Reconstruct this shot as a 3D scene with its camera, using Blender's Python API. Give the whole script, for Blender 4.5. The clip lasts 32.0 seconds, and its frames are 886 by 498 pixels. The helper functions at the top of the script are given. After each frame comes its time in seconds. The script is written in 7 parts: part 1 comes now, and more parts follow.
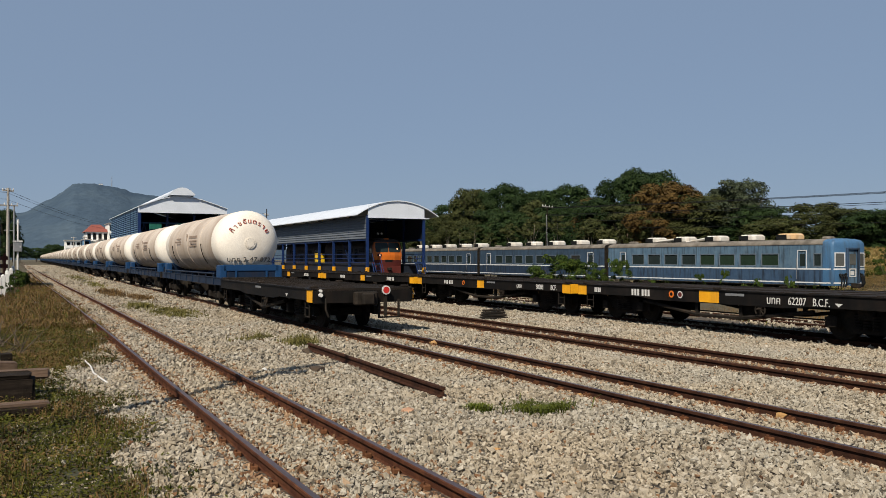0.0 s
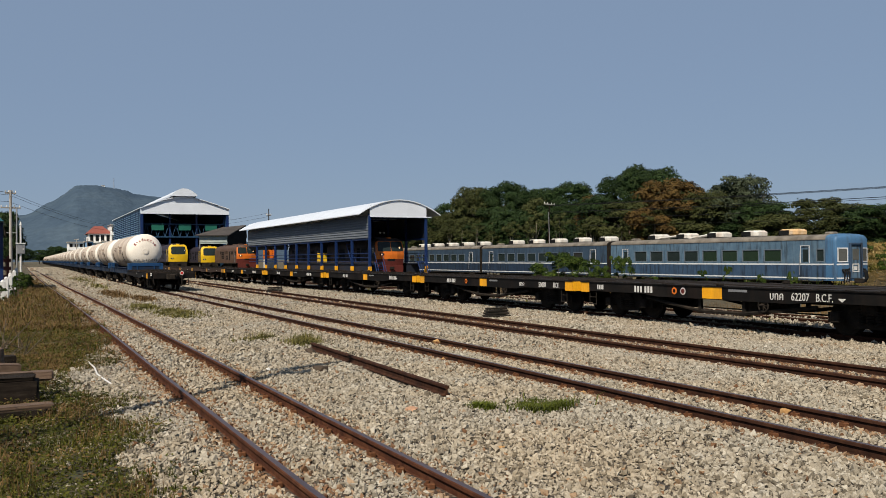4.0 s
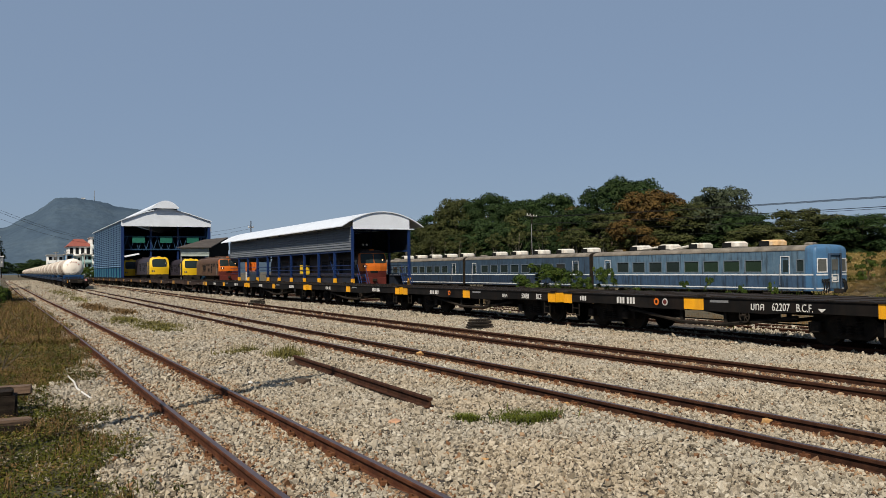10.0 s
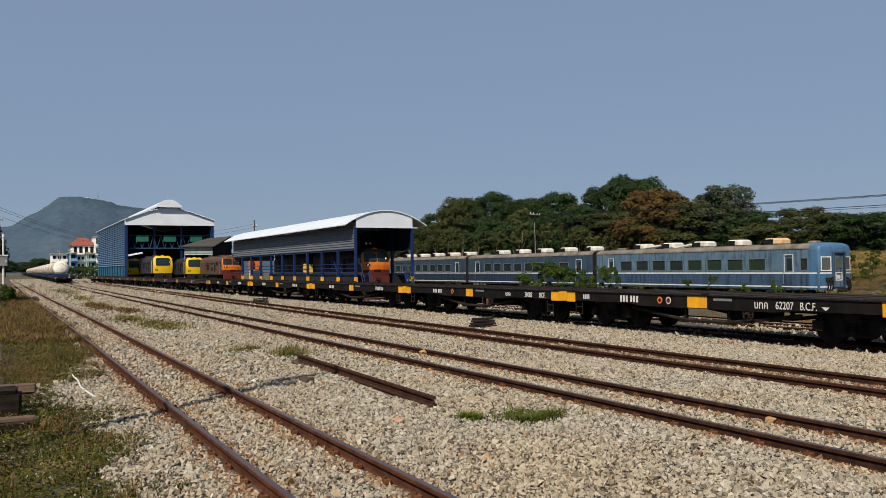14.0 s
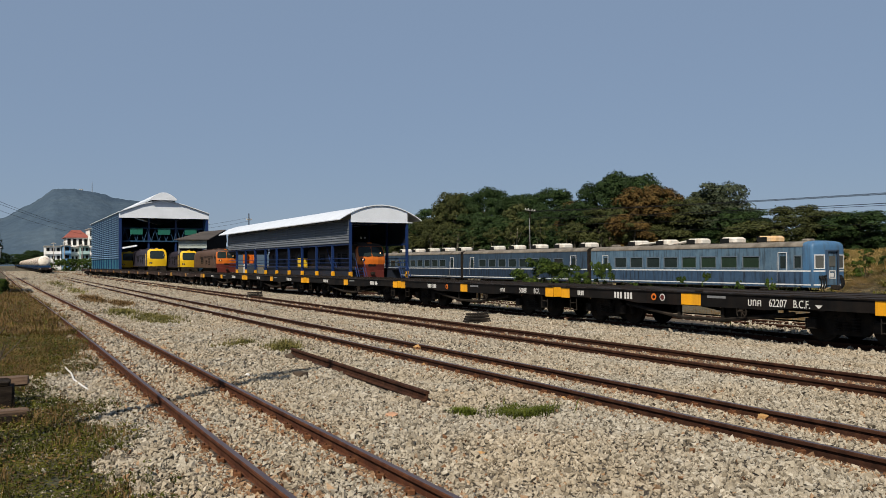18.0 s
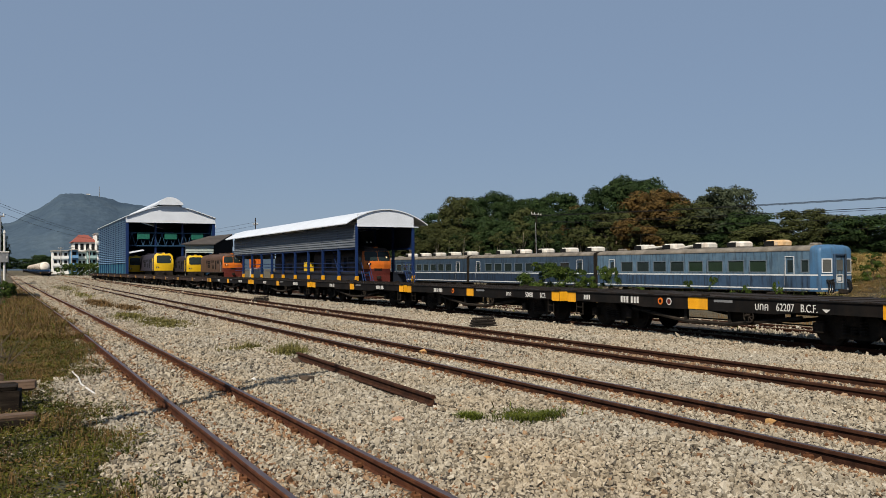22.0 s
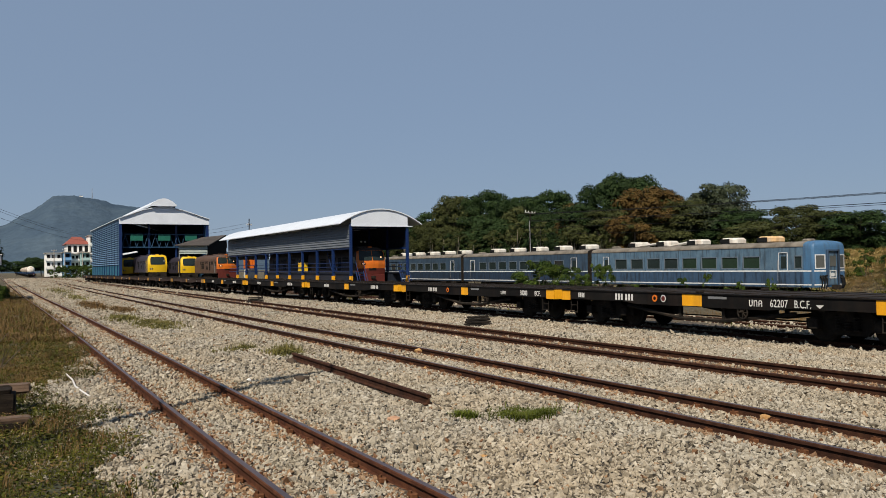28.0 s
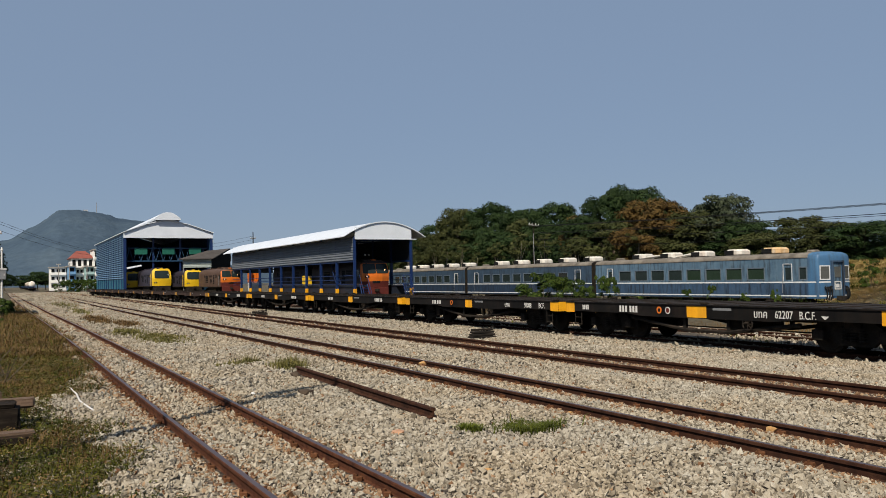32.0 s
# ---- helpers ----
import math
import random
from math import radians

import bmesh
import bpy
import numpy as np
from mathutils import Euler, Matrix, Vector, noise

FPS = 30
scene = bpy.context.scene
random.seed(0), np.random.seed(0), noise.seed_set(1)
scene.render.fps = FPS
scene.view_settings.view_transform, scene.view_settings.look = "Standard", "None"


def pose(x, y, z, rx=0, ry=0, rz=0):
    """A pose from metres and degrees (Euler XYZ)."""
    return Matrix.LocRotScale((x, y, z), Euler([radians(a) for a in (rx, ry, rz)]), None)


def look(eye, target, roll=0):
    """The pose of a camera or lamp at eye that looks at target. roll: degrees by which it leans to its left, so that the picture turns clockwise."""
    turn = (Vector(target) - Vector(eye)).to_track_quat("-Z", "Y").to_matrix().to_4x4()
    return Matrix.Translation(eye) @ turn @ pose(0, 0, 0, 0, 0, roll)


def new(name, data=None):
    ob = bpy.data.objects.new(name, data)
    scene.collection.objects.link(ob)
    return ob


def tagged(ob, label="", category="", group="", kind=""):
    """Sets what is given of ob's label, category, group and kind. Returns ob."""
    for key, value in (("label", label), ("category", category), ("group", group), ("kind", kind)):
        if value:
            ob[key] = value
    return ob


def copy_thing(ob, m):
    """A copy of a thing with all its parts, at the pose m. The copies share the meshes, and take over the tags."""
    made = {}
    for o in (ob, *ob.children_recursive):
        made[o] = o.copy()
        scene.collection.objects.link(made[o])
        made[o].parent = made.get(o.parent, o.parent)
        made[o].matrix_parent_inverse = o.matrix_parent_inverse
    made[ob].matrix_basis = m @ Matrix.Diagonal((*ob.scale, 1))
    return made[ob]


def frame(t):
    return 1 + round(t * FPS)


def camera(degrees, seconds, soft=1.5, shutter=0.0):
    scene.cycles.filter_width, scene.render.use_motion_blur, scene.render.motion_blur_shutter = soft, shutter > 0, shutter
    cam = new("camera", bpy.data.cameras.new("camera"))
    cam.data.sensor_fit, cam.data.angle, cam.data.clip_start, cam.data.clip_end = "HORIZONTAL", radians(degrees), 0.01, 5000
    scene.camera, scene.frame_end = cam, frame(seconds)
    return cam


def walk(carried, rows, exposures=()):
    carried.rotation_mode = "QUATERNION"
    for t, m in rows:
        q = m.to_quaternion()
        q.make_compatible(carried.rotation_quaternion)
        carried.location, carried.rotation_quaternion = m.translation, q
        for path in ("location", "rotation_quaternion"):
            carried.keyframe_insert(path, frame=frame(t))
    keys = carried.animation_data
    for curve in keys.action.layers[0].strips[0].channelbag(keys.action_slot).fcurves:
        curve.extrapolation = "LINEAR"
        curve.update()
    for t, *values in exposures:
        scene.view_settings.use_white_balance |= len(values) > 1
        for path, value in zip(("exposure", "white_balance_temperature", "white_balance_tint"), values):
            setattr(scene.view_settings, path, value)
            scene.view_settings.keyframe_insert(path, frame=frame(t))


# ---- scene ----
cam = camera(55.83, 32.0, soft=0.75)

# The camera stands on one spot and sways: seconds, heading to the right of the tracks, tilt up and lean (degrees).
EYE = (-0.016, -0.014, 1.747)
PATH = [
    (0, 26.713, 0.651, -0.013),
    (0.5, 26.523, 0.764, 0.042),
    (1, 26.440, 0.789, 0.035),
    (1.5, 26.191, 0.633, 0.163),
    (2, 26.457, 0.529, 0.300),
    (2.5, 26.520, 0.409, 0.361),
    (3, 26.553, 0.399, 0.367),
    (3.5, 26.520, 0.506, 0.446),
    (5.5, 26.886, 0.645, 0.538),
    (6, 27.102, 0.806, 0.527),
    (6.5, 27.321, 0.811, 0.507),
    (7, 27.480, 0.960, 0.474),
    (7.5, 27.609, 0.894, 0.436),
    (8, 27.781, 0.977, 0.482),
    (8.5, 27.784, 1.010, 0.507),
    (9, 27.841, 1.263, 0.571),
    (9.5, 27.893, 1.310, 0.615),
    (10, 27.726, 1.347, 0.679),
    (10.5, 27.666, 1.295, 0.712),
    (11, 27.788, 1.481, 0.667),
    (11.5, 27.880, 1.837, 0.589),
    (12, 27.961, 1.756, 0.672),
    (12.5, 27.994, 1.566, 0.674),
    (13, 27.826, 1.470, 0.704),
    (13.5, 27.670, 1.318, 0.749),
    (14, 27.509, 1.255, 0.719),
    (14.5, 27.324, 1.230, 0.711),
    (16.5, 27.701, 0.939, 0.551),
    (17, 28.020, 0.861, 0.482),
    (17.5, 27.987, 0.825, 0.387),
    (18, 27.863, 0.921, 0.285),
    (18.5, 27.845, 0.805, 0.274),
    (19, 27.923, 0.691, 0.307),
    (19.5, 28.032, 0.918, 0.266),
    (20, 27.971, 1.209, 0.269),
    (20.5, 27.784, 0.947, 0.228),
    (21, 27.668, 0.906, 0.230),
    (21.5, 27.626, 1.040, 0.302),
    (22, 27.447, 1.216, 0.322),
    (22.5, 27.415, 1.443, 0.360),
    (23, 27.377, 1.666, 0.402),
    (23.5, 27.478, 1.664, 0.399),
    (24, 27.477, 1.875, 0.466),
    (24.5, 27.531, 1.806, 0.524),
    (25, 27.414, 1.765, 0.573),
    (25.5, 27.352, 1.626, 0.647),
    (27.5, 27.856, 1.313, 0.761),
    (28, 27.839, 1.149, 0.812),
    (28.5, 27.990, 1.211, 0.924),
    (29, 27.952, 1.318, 0.904),
    (29.5, 27.918, 1.574, 0.947),
    (30, 27.864, 1.865, 0.947),
    (30.5, 27.747, 2.016, 0.994),
    (31, 27.805, 2.072, 0.985),
    (31.5, 27.731, 2.184, 1.038),
    (32, 27.596, 2.016, 1.041),
]


def aim(yaw, tilt, lean):
    x, y, z = EYE
    a, b = radians(yaw), radians(tilt)
    return look(EYE, (x + math.sin(a) * math.cos(b), y + math.cos(a) * math.cos(b), z + math.sin(b)), -lean)


walk(cam, [(t, aim(*r)) for t, *r in PATH], [(0, 0.42), (32, 0.42)])

# ---- light ----
SUN = Vector((-0.52, -0.46, 0.72)).normalized()
world = bpy.data.worlds.new("sky")
scene.world = world
world.use_nodes = True
wn = world.node_tree
sky = wn.nodes.new("ShaderNodeTexSky")
sky.sky_type, sky.sun_disc = "NISHITA", False
sky.sun_elevation = math.asin(SUN.z)
sky.sun_rotation = math.atan2(SUN.x, SUN.y)
sky.air_density, sky.dust_density, sky.ozone_density = 1.0, 0.3, 4.0
# A dry-season haze evens the clear sky out.
haze = wn.nodes.new("ShaderNodeMix")
haze.data_type = "RGBA"
haze.inputs[0].default_value = 0.84
wn.links.new(sky.outputs[0], haze.inputs[6])
haze.inputs[7].default_value = (2.52, 3.38, 4.8, 1)
wn.links.new(haze.outputs[2], wn.nodes["Background"].inputs[0])
wn.nodes["Background"].inputs[1].default_value = 0.0675
sun = new("sun", bpy.data.lights.new("sun", "SUN"))
sun.data.energy, sun.data.angle, sun.data.color = 5.0, radians(0.6), (1.0, 0.89, 0.74)
sun.matrix_world = look(SUN * 50, (0, 0, 0))

# ---- mesh helpers ----


class Form:
    """Vertices and faces that become one mesh."""

    def __init__(self):
        self.v, self.f, self.m = [], [], []

    def add(self, verts, faces, mat=0):
        n = len(self.v)
        self.v += [tuple(p) for p in verts]
        self.f += [tuple(i + n for i in q) for q in faces]
        self.m += [mat] * len(faces)
        return self

    def box(self, x0, x1, y0, y1, z0, z1, b=0.0, mat=0):
        """A box; b cuts its upright and lying long edges off."""
        if b <= 0:
            v = [(x, y, z) for z in (z0, z1) for x, y in ((x0, y0), (x1, y0), (x1, y1), (x0, y1))]
            return self.add(v, [(3, 2, 1, 0), (4, 5, 6, 7), (0, 1, 5, 4), (1, 2, 6, 5), (2, 3, 7, 6), (3, 0, 4, 7)], mat)
        ring = lambda d, z: [(x0 + b + d, y0 + d, z), (x1 - b - d, y0 + d, z), (x1 - d, y0 + b + d, z), (x1 - d, y1 - b - d, z),
                             (x1 - b - d, y1 - d, z), (x0 + b + d, y1 - d, z), (x0 + d, y1 - b - d, z), (x0 + d, y0 + b + d, z)]
        h = b * 0.6
        v = ring(h, z0) + ring(0, z0 + h) + ring(0, z1 - h) + ring(h, z1)
        f = [tuple(range(7, -1, -1)), tuple(range(24, 32))]
        for k in range(3):
            f += [(k * 8 + i, k * 8 + (i + 1) % 8, k * 8 + 8 + (i + 1) % 8, k * 8 + 8 + i) for i in range(8)]
        return self.add(v, f, mat)

    def tube(self, p, q, r, n=8, r2=None, mat=0, cap=True):
        p, q = Vector(p), Vector(q)
        w = (q - p).normalized()
        u = w.orthogonal().normalized()
        s = w.cross(u)
        r2 = r if r2 is None else r2
        c = [(math.cos(2 * math.pi * i / n), math.sin(2 * math.pi * i / n)) for i in range(n)]
        v = [p + (u * a + s * b) * r for a, b in c] + [q + (u * a + s * b) * r2 for a, b in c]
        f = [(i, (i + 1) % n, n + (i + 1) % n, n + i) for i in range(n)]
        if cap:
            f += [tuple(range(n - 1, -1, -1)), tuple(range(n, 2 * n))]
        return self.add(v, f, mat)

    def sweep(self, outline, stations, cap=True, mat=0, close=True):
        """outline: (x, z) points; stations: functions or (y, dx, dz, scale) rows along y."""
        n = len(outline)
        v, f = [], []
        for y, dx, dz, s in stations:
            v += [(x * s + dx, y, z * s + dz) for x, z in outline]
        last = n if close else n - 1
        for k in range(len(stations) - 1):
            f += [(k * n + i, k * n + (i + 1) % n, k * n + n + (i + 1) % n, k * n + n + i) for i in range(last)]
        if cap and close:
            f += [tuple(range(n - 1, -1, -1)), tuple(range(len(v) - n, len(v)))]
        return self.add(v, f, mat)

    def lathe(self, profile, cx, cz, n=32, mat=0):
        """profile: (y, radius) rows, turned about a lying axis along y."""
        v, f = [], []
        for y, r in profile:
            v += [(cx + r * math.cos(2 * math.pi * i / n), y, cz + r * math.sin(2 * math.pi * i / n)) for i in range(n)]
        for k in range(len(profile) - 1):
            f += [(k * n + i, k * n + (i + 1) % n, k * n + n + (i + 1) % n, k * n + n + i) for i in range(n)]
        return self.add(v, f, mat)

    def mesh(self, name, mats, smooth=False):
        me = bpy.data.meshes.new(name)
        me.from_pydata(self.v, [], self.f)
        for m in mats if isinstance(mats, (list, tuple)) else [mats]:
            me.materials.append(m)
        if any(self.m):
            me.polygons.foreach_set("material_index", self.m)
        bm = bmesh.new()
        bm.from_mesh(me)
        bmesh.ops.recalc_face_normals(bm, faces=bm.faces)
        bm.to_mesh(me)
        bm.free()
        if smooth:
            me.polygons.foreach_set("use_smooth", [True] * len(me.polygons))
            me.set_sharp_from_angle(angle=radians(35))
        return me


def part(name, form, mats, parent, label="", smooth=False, at=None):
    """One mesh object under a thing or a part. form: a Form, or a mesh to share."""
    me = form if isinstance(form, bpy.types.Mesh) else form.mesh(name, mats, smooth)
    ob = new(name, me)
    ob.parent = parent
    if at is not None:
        ob.matrix_basis = at
    return tagged(ob, label) if label else ob


def thing(name, label, category, at=None, group="", kind="", form=None, mats=None, smooth=False):
    """A top-level thing: a mesh, or an Empty at its base."""
    ob = new(name, form.mesh(name, mats, smooth) if form else None)
    if at is not None:
        ob.matrix_basis = at
    return tagged(ob, label, category, group, kind)


# ---- materials ----


def shader(name, colours, scale=3.0, fine=40.0, rough=0.7, metal=0.0, bump=0.15, bump_size=0.01, spread=0.5, vary=0.0, stretch=(1, 1, 1), coords="Object", streak=None, gloss=0.3):
    """A worn surface: two or three colours mixed by a broad noise, grain by a fine one, relief, and a slight change from piece to piece.
    streak: (colour, amount, lengthwise scale): stains that run down the surface."""
    m = bpy.data.materials.new(name)
    m.use_nodes = True
    nt = m.node_tree
    N, L = nt.nodes.new, nt.links.new
    bs = nt.nodes["Principled BSDF"]
    tc, mp = N("ShaderNodeTexCoord"), N("ShaderNodeMapping")
    mp.inputs["Scale"].default_value = stretch
    if coords == "World":
        geo = N("ShaderNodeNewGeometry")
        L(geo.outputs["Position"], mp.inputs["Vector"])
    else:
        L(tc.outputs[coords], mp.inputs["Vector"])
    n1, n2 = N("ShaderNodeTexNoise"), N("ShaderNodeTexNoise")
    n1.inputs["Scale"].default_value, n1.inputs["Detail"].default_value, n1.inputs["Roughness"].default_value = scale, 8, 0.65
    n2.inputs["Scale"].default_value, n2.inputs["Detail"].default_value = fine, 5
    L(mp.outputs[0], n1.inputs["Vector"]), L(mp.outputs[0], n2.inputs["Vector"])
    ramp = N("ShaderNodeValToRGB")
    el = ramp.color_ramp.elements
    k = len(colours)
    for i, c in enumerate(colours):
        p = 0.5 + (i / max(1, k - 1) - 0.5) * spread
        e = el[i] if i < 2 else el.new(p)
        e.position, e.color = p, (*c, 1)
    L(n1.outputs["Fac"], ramp.inputs[0])
    hs = N("ShaderNodeHueSaturation")
    L(ramp.outputs[0], hs.inputs["Color"])
    ma = N("ShaderNodeMath")
    ma.operation = "MULTIPLY_ADD"
    L(n2.outputs["Fac"], ma.inputs[0])
    ma.inputs[1].default_value, ma.inputs[2].default_value = 0.5, 0.75
    val = ma.outputs[0]
    if vary:
        oi, mb = N("ShaderNodeObjectInfo"), N("ShaderNodeMath")
        mb.operation = "MULTIPLY_ADD"
        L(oi.outputs["Random"], mb.inputs[0])
        mb.inputs[1].default_value = vary
        L(val, mb.inputs[2])
        val = mb.outputs[0]
    L(val, hs.inputs["Value"])
    col = hs.outputs[0]
    if streak:
        c, amount, size = streak
        n3, mq, mx, rp = N("ShaderNodeTexNoise"), N("ShaderNodeMapping"), N("ShaderNodeMix"), N("ShaderNodeValToRGB")
        mq.inputs["Scale"].default_value = (size, size, size * 0.12)
        L(tc.outputs["Object"], mq.inputs["Vector"])
        L(mq.outputs[0], n3.inputs["Vector"])
        n3.inputs["Scale"].default_value, n3.inputs["Detail"].default_value = 1.0, 7
        rp.color_ramp.elements[0].position, rp.color_ramp.elements[1].position = 0.48, 0.72
        L(n3.outputs["Fac"], rp.inputs[0])
        mu = N("ShaderNodeMath")
        mu.operation = "MULTIPLY"
        L(rp.outputs[0], mu.inputs[0])
        mu.inputs[1].default_value = amount
        mx.data_type = "RGBA"
        L(mu.outputs[0], mx.inputs[0])
        L(col, mx.inputs[6])
        mx.inputs[7].default_value = (*c, 1)
        col = mx.outputs[2]
    L(col, bs.inputs["Base Color"])
    bs.inputs["Roughness"].default_value, bs.inputs["Metallic"].default_value = rough, metal
    bs.inputs["Specular IOR Level"].default_value = gloss
    bp = N("ShaderNodeBump")
    bp.inputs["Strength"].default_value, bp.inputs["Distance"].default_value = bump, bump_size
    L(n2.outputs["Fac"], bp.inputs["Height"])
    L(bp.outputs[0], bs.inputs["Normal"])
    return m


def glass(name, colour=(0.012, 0.018, 0.018), rough=0.12):
    m = shader(name, [colour, tuple(c * 1.5 for c in colour)], scale=1.2, fine=9, rough=rough, bump=0.02)
    m.node_tree.nodes["Principled BSDF"].inputs["Specular IOR Level"].default_value = 0.18
    return m


RUST_RAIL = shader("rusty_rail_steel", [(0.02, 0.008, 0.0045), (0.058, 0.0215, 0.0115), (0.11, 0.046, 0.021)], 6, 90, 0.9, 0, 0.5, gloss=0.12)
CLIP_RUST = shader("orange_rusty_clip", [(0.042, 0.0168, 0.0077), (0.098, 0.0434, 0.021)], 8, 60, 0.95, 0, 0.4, vary=0.4, gloss=0.1)
DARK_RAIL = shader("dark_brown_rail_steel", [(0.012, 0.006, 0.004), (0.034, 0.0145, 0.0088), (0.066, 0.03, 0.016)], 6, 90, 0.9, 0, 0.5, gloss=0.12)
RAIL_TOP = shader("worn_rail_head", [(0.045, 0.028, 0.026), (0.09, 0.062, 0.058)], 5, 60, 0.38, 0.3, 0.1, stretch=(1, 0.1, 1), gloss=0.5)
BLACK = shader("black_wagon_paint", [(0.00228, 0.00228, 0.00266), (0.00608, 0.0057, 0.00532), (0.0152, 0.01216, 0.01064)], 1.8, 50, 0.62, 0, 0.2, vary=0.1, streak=((0.0304, 0.01824, 0.01216), 0.3, 3), gloss=0.12)
WORN_BROWN = shader("rusty_brown_wagon_paint", [(0.014, 0.01, 0.009), (0.032, 0.022, 0.019), (0.06, 0.04, 0.033)], 1.8, 50, 0.8, 0, 0.2, vary=0.2, gloss=0.12)
FADED = shader("faded_ochre_patch_paint", [(0.16, 0.08, 0.02), (0.3, 0.16, 0.035)], 3, 60, 0.6, 0, 0.1, vary=0.3)
# Grime of the running gear; also the shade colour of the coach ends.
GRIME_AND_SHADE = shader("grimy_gear_and_end_shade", [(0.00608, 0.005472, 0.004864), (0.01702, 0.01459, 0.01216), (0.03891, 0.02918, 0.02189)], 4, 70, 0.85, 0.1, 0.4, gloss=0.12)
DECKM = shader("worn_steel_deck", [(0.0076, 0.00684, 0.0057), (0.01824, 0.01444, 0.01178), (0.0342, 0.02432, 0.01748)], 1.5, 40, 0.8, 0.1, 0.25, gloss=0.12)
YELLOW = shader("yellow_patch_paint", [(0.532, 0.228, 0.00456), (0.6232, 0.304, 0.00912)], 3, 60, 0.55, 0, 0.1, vary=0.15, streak=((0.152, 0.076, 0.0228), 0.4, 5))
WHITE = shader("white_marking_paint", [(0.4104, 0.4104, 0.3967), (0.5472, 0.5472, 0.5335)], 6, 60, 0.6, 0, 0.1)
CREAM = shader("white_tank_end_paint", [(0.62, 0.58, 0.51), (0.7, 0.67, 0.61)], 0.9, 30, 0.45, 0, 0.03, streak=((0.4, 0.33, 0.26), 0.25, 1.5))
TANKM = shader("soiled_cream_tank_paint", [(0.3215, 0.2668, 0.212), (0.3967, 0.342, 0.2873), (0.4583, 0.4036, 0.342)], 0.8, 25, 0.55, 0, 0.08, vary=0.25, streak=((0.2052, 0.1368, 0.08892), 0.5, 1.2))
NAVY = shader("blue_underframe_paint", [(0.0038, 0.01064, 0.02736), (0.00532, 0.01824, 0.0456)], 2, 40, 0.5, 0, 0.12, streak=((0.0304, 0.0228, 0.019), 0.5, 3))
MAROON = shader("dark_red_lettering", [(0.2128, 0.0228, 0.0152), (0.2736, 0.038, 0.0228)], 5, 50, 0.6)
COACH_SIDE = shader("faded_blue_coach_paint", [(0.03952, 0.07752, 0.1239), (0.06308, 0.1117, 0.1634), (0.0912, 0.1429, 0.19)], 2.1, 22, 0.6, 0, 0.08, vary=0.2, streak=((0.0152, 0.019, 0.0228), 0.9, 5.2))
COACH_LOW = shader("darker_blue_coach_paint", [(0.0166, 0.03438, 0.06731), (0.02608, 0.05157, 0.09348), (0.03853, 0.06639, 0.1072)], 2.6, 24, 0.6, 0, 0.08, vary=0.2, streak=((0.007114, 0.008299, 0.01059), 0.95, 4.4))
GRIMY_SIDE = shader("grimy_blue_coach_paint", [(0.01414, 0.02894, 0.05217), (0.02356, 0.04444, 0.0741), (0.03675, 0.06098, 0.09188)], 2.1, 22, 0.65, 0, 0.08, vary=0.2, streak=((0.006597, 0.008786, 0.01186), 0.9, 5.2))
GRIMY_LOW = shader("grimy_dark_blue_coach_paint", [(0.007539, 0.01596, 0.03344), (0.01225, 0.02554, 0.04986), (0.01885, 0.03405, 0.05958)], 2.6, 24, 0.65, 0, 0.08, vary=0.2, streak=((0.004241, 0.00532, 0.007296), 0.95, 4.4))
COACH_END = shader("brighter_blue_coach_end_paint", [(0.03552, 0.0942, 0.1918), (0.05432, 0.1338, 0.2372)], 1.2, 24, 0.5, 0, 0.08, streak=((0.03715, 0.04405, 0.05234), 0.55, 4.0))
COACH_ROOF = shader("weathered_coach_roof", [(0.056, 0.0496, 0.0416), (0.12, 0.108, 0.092), (0.2, 0.18, 0.152)], 1.2, 30, 0.8, 0, 0.15, streak=((0.256, 0.232, 0.2), 0.4, 1.0), gloss=0.12)
STRIPE = shader("white_coach_stripe", [(0.3933, 0.4091, 0.4248), (0.5664, 0.5821, 0.5978)], 2, 40, 0.6)
FRAME = shader("pale_blue_window_frame", [(0.063, 0.0888, 0.117), (0.1134, 0.1421, 0.1685)], 3, 40, 0.6)
# Sky reflection and light through the panes, put into the grey.
SKY_PANE = glass("grey_glass_with_reflection", (0.055, 0.05775, 0.055), 0.25)
ACWHITE = shader("off_white_cooler_casing", [(0.38, 0.3648, 0.3268), (0.532, 0.5244, 0.494)], 1.5, 30, 0.6, vary=0.2, streak=((0.266, 0.152, 0.076), 0.4, 2))
ACTAN = shader("rust_stained_cooler_casing", [(0.342, 0.1976, 0.0836), (0.4712, 0.3192, 0.1672), (0.5016, 0.456, 0.38)], 1.5, 30, 0.65)
DARK = shader("dark_opening", [(0.00456, 0.00532, 0.00608), (0.01064, 0.0114, 0.01216)], 3, 40, 0.8, gloss=0.12)
PANE = glass("dirty_dark_window_glass")
GREENPANE = glass("greenish_window_glass", (0.012, 0.022, 0.014))
ROOFWHITE = shader("white_sheet_roof", [(0.5135, 0.5574, 0.6146), (0.6193, 0.6688, 0.7341)], 0.5, 14, 0.4, 0.1, 0.05)
CLAD = shader("grey_corrugated_cladding", [(0.08102, 0.09348, 0.1091), (0.1246, 0.1402, 0.1589)], 0.6, 20, 0.55, 0.2, 0.05)
STEELBLUE = shader("blue_steel_paint", [(0.003762, 0.01411, 0.0627), (0.00627, 0.02351, 0.09401)], 1.5, 30, 0.45, 0, 0.06)
BLUEWALL = shader("blue_sheet_wall", [(0.00912, 0.038, 0.0836), (0.01368, 0.05168, 0.1064)], 0.4, 12, 0.6, 0.0, 0.05)
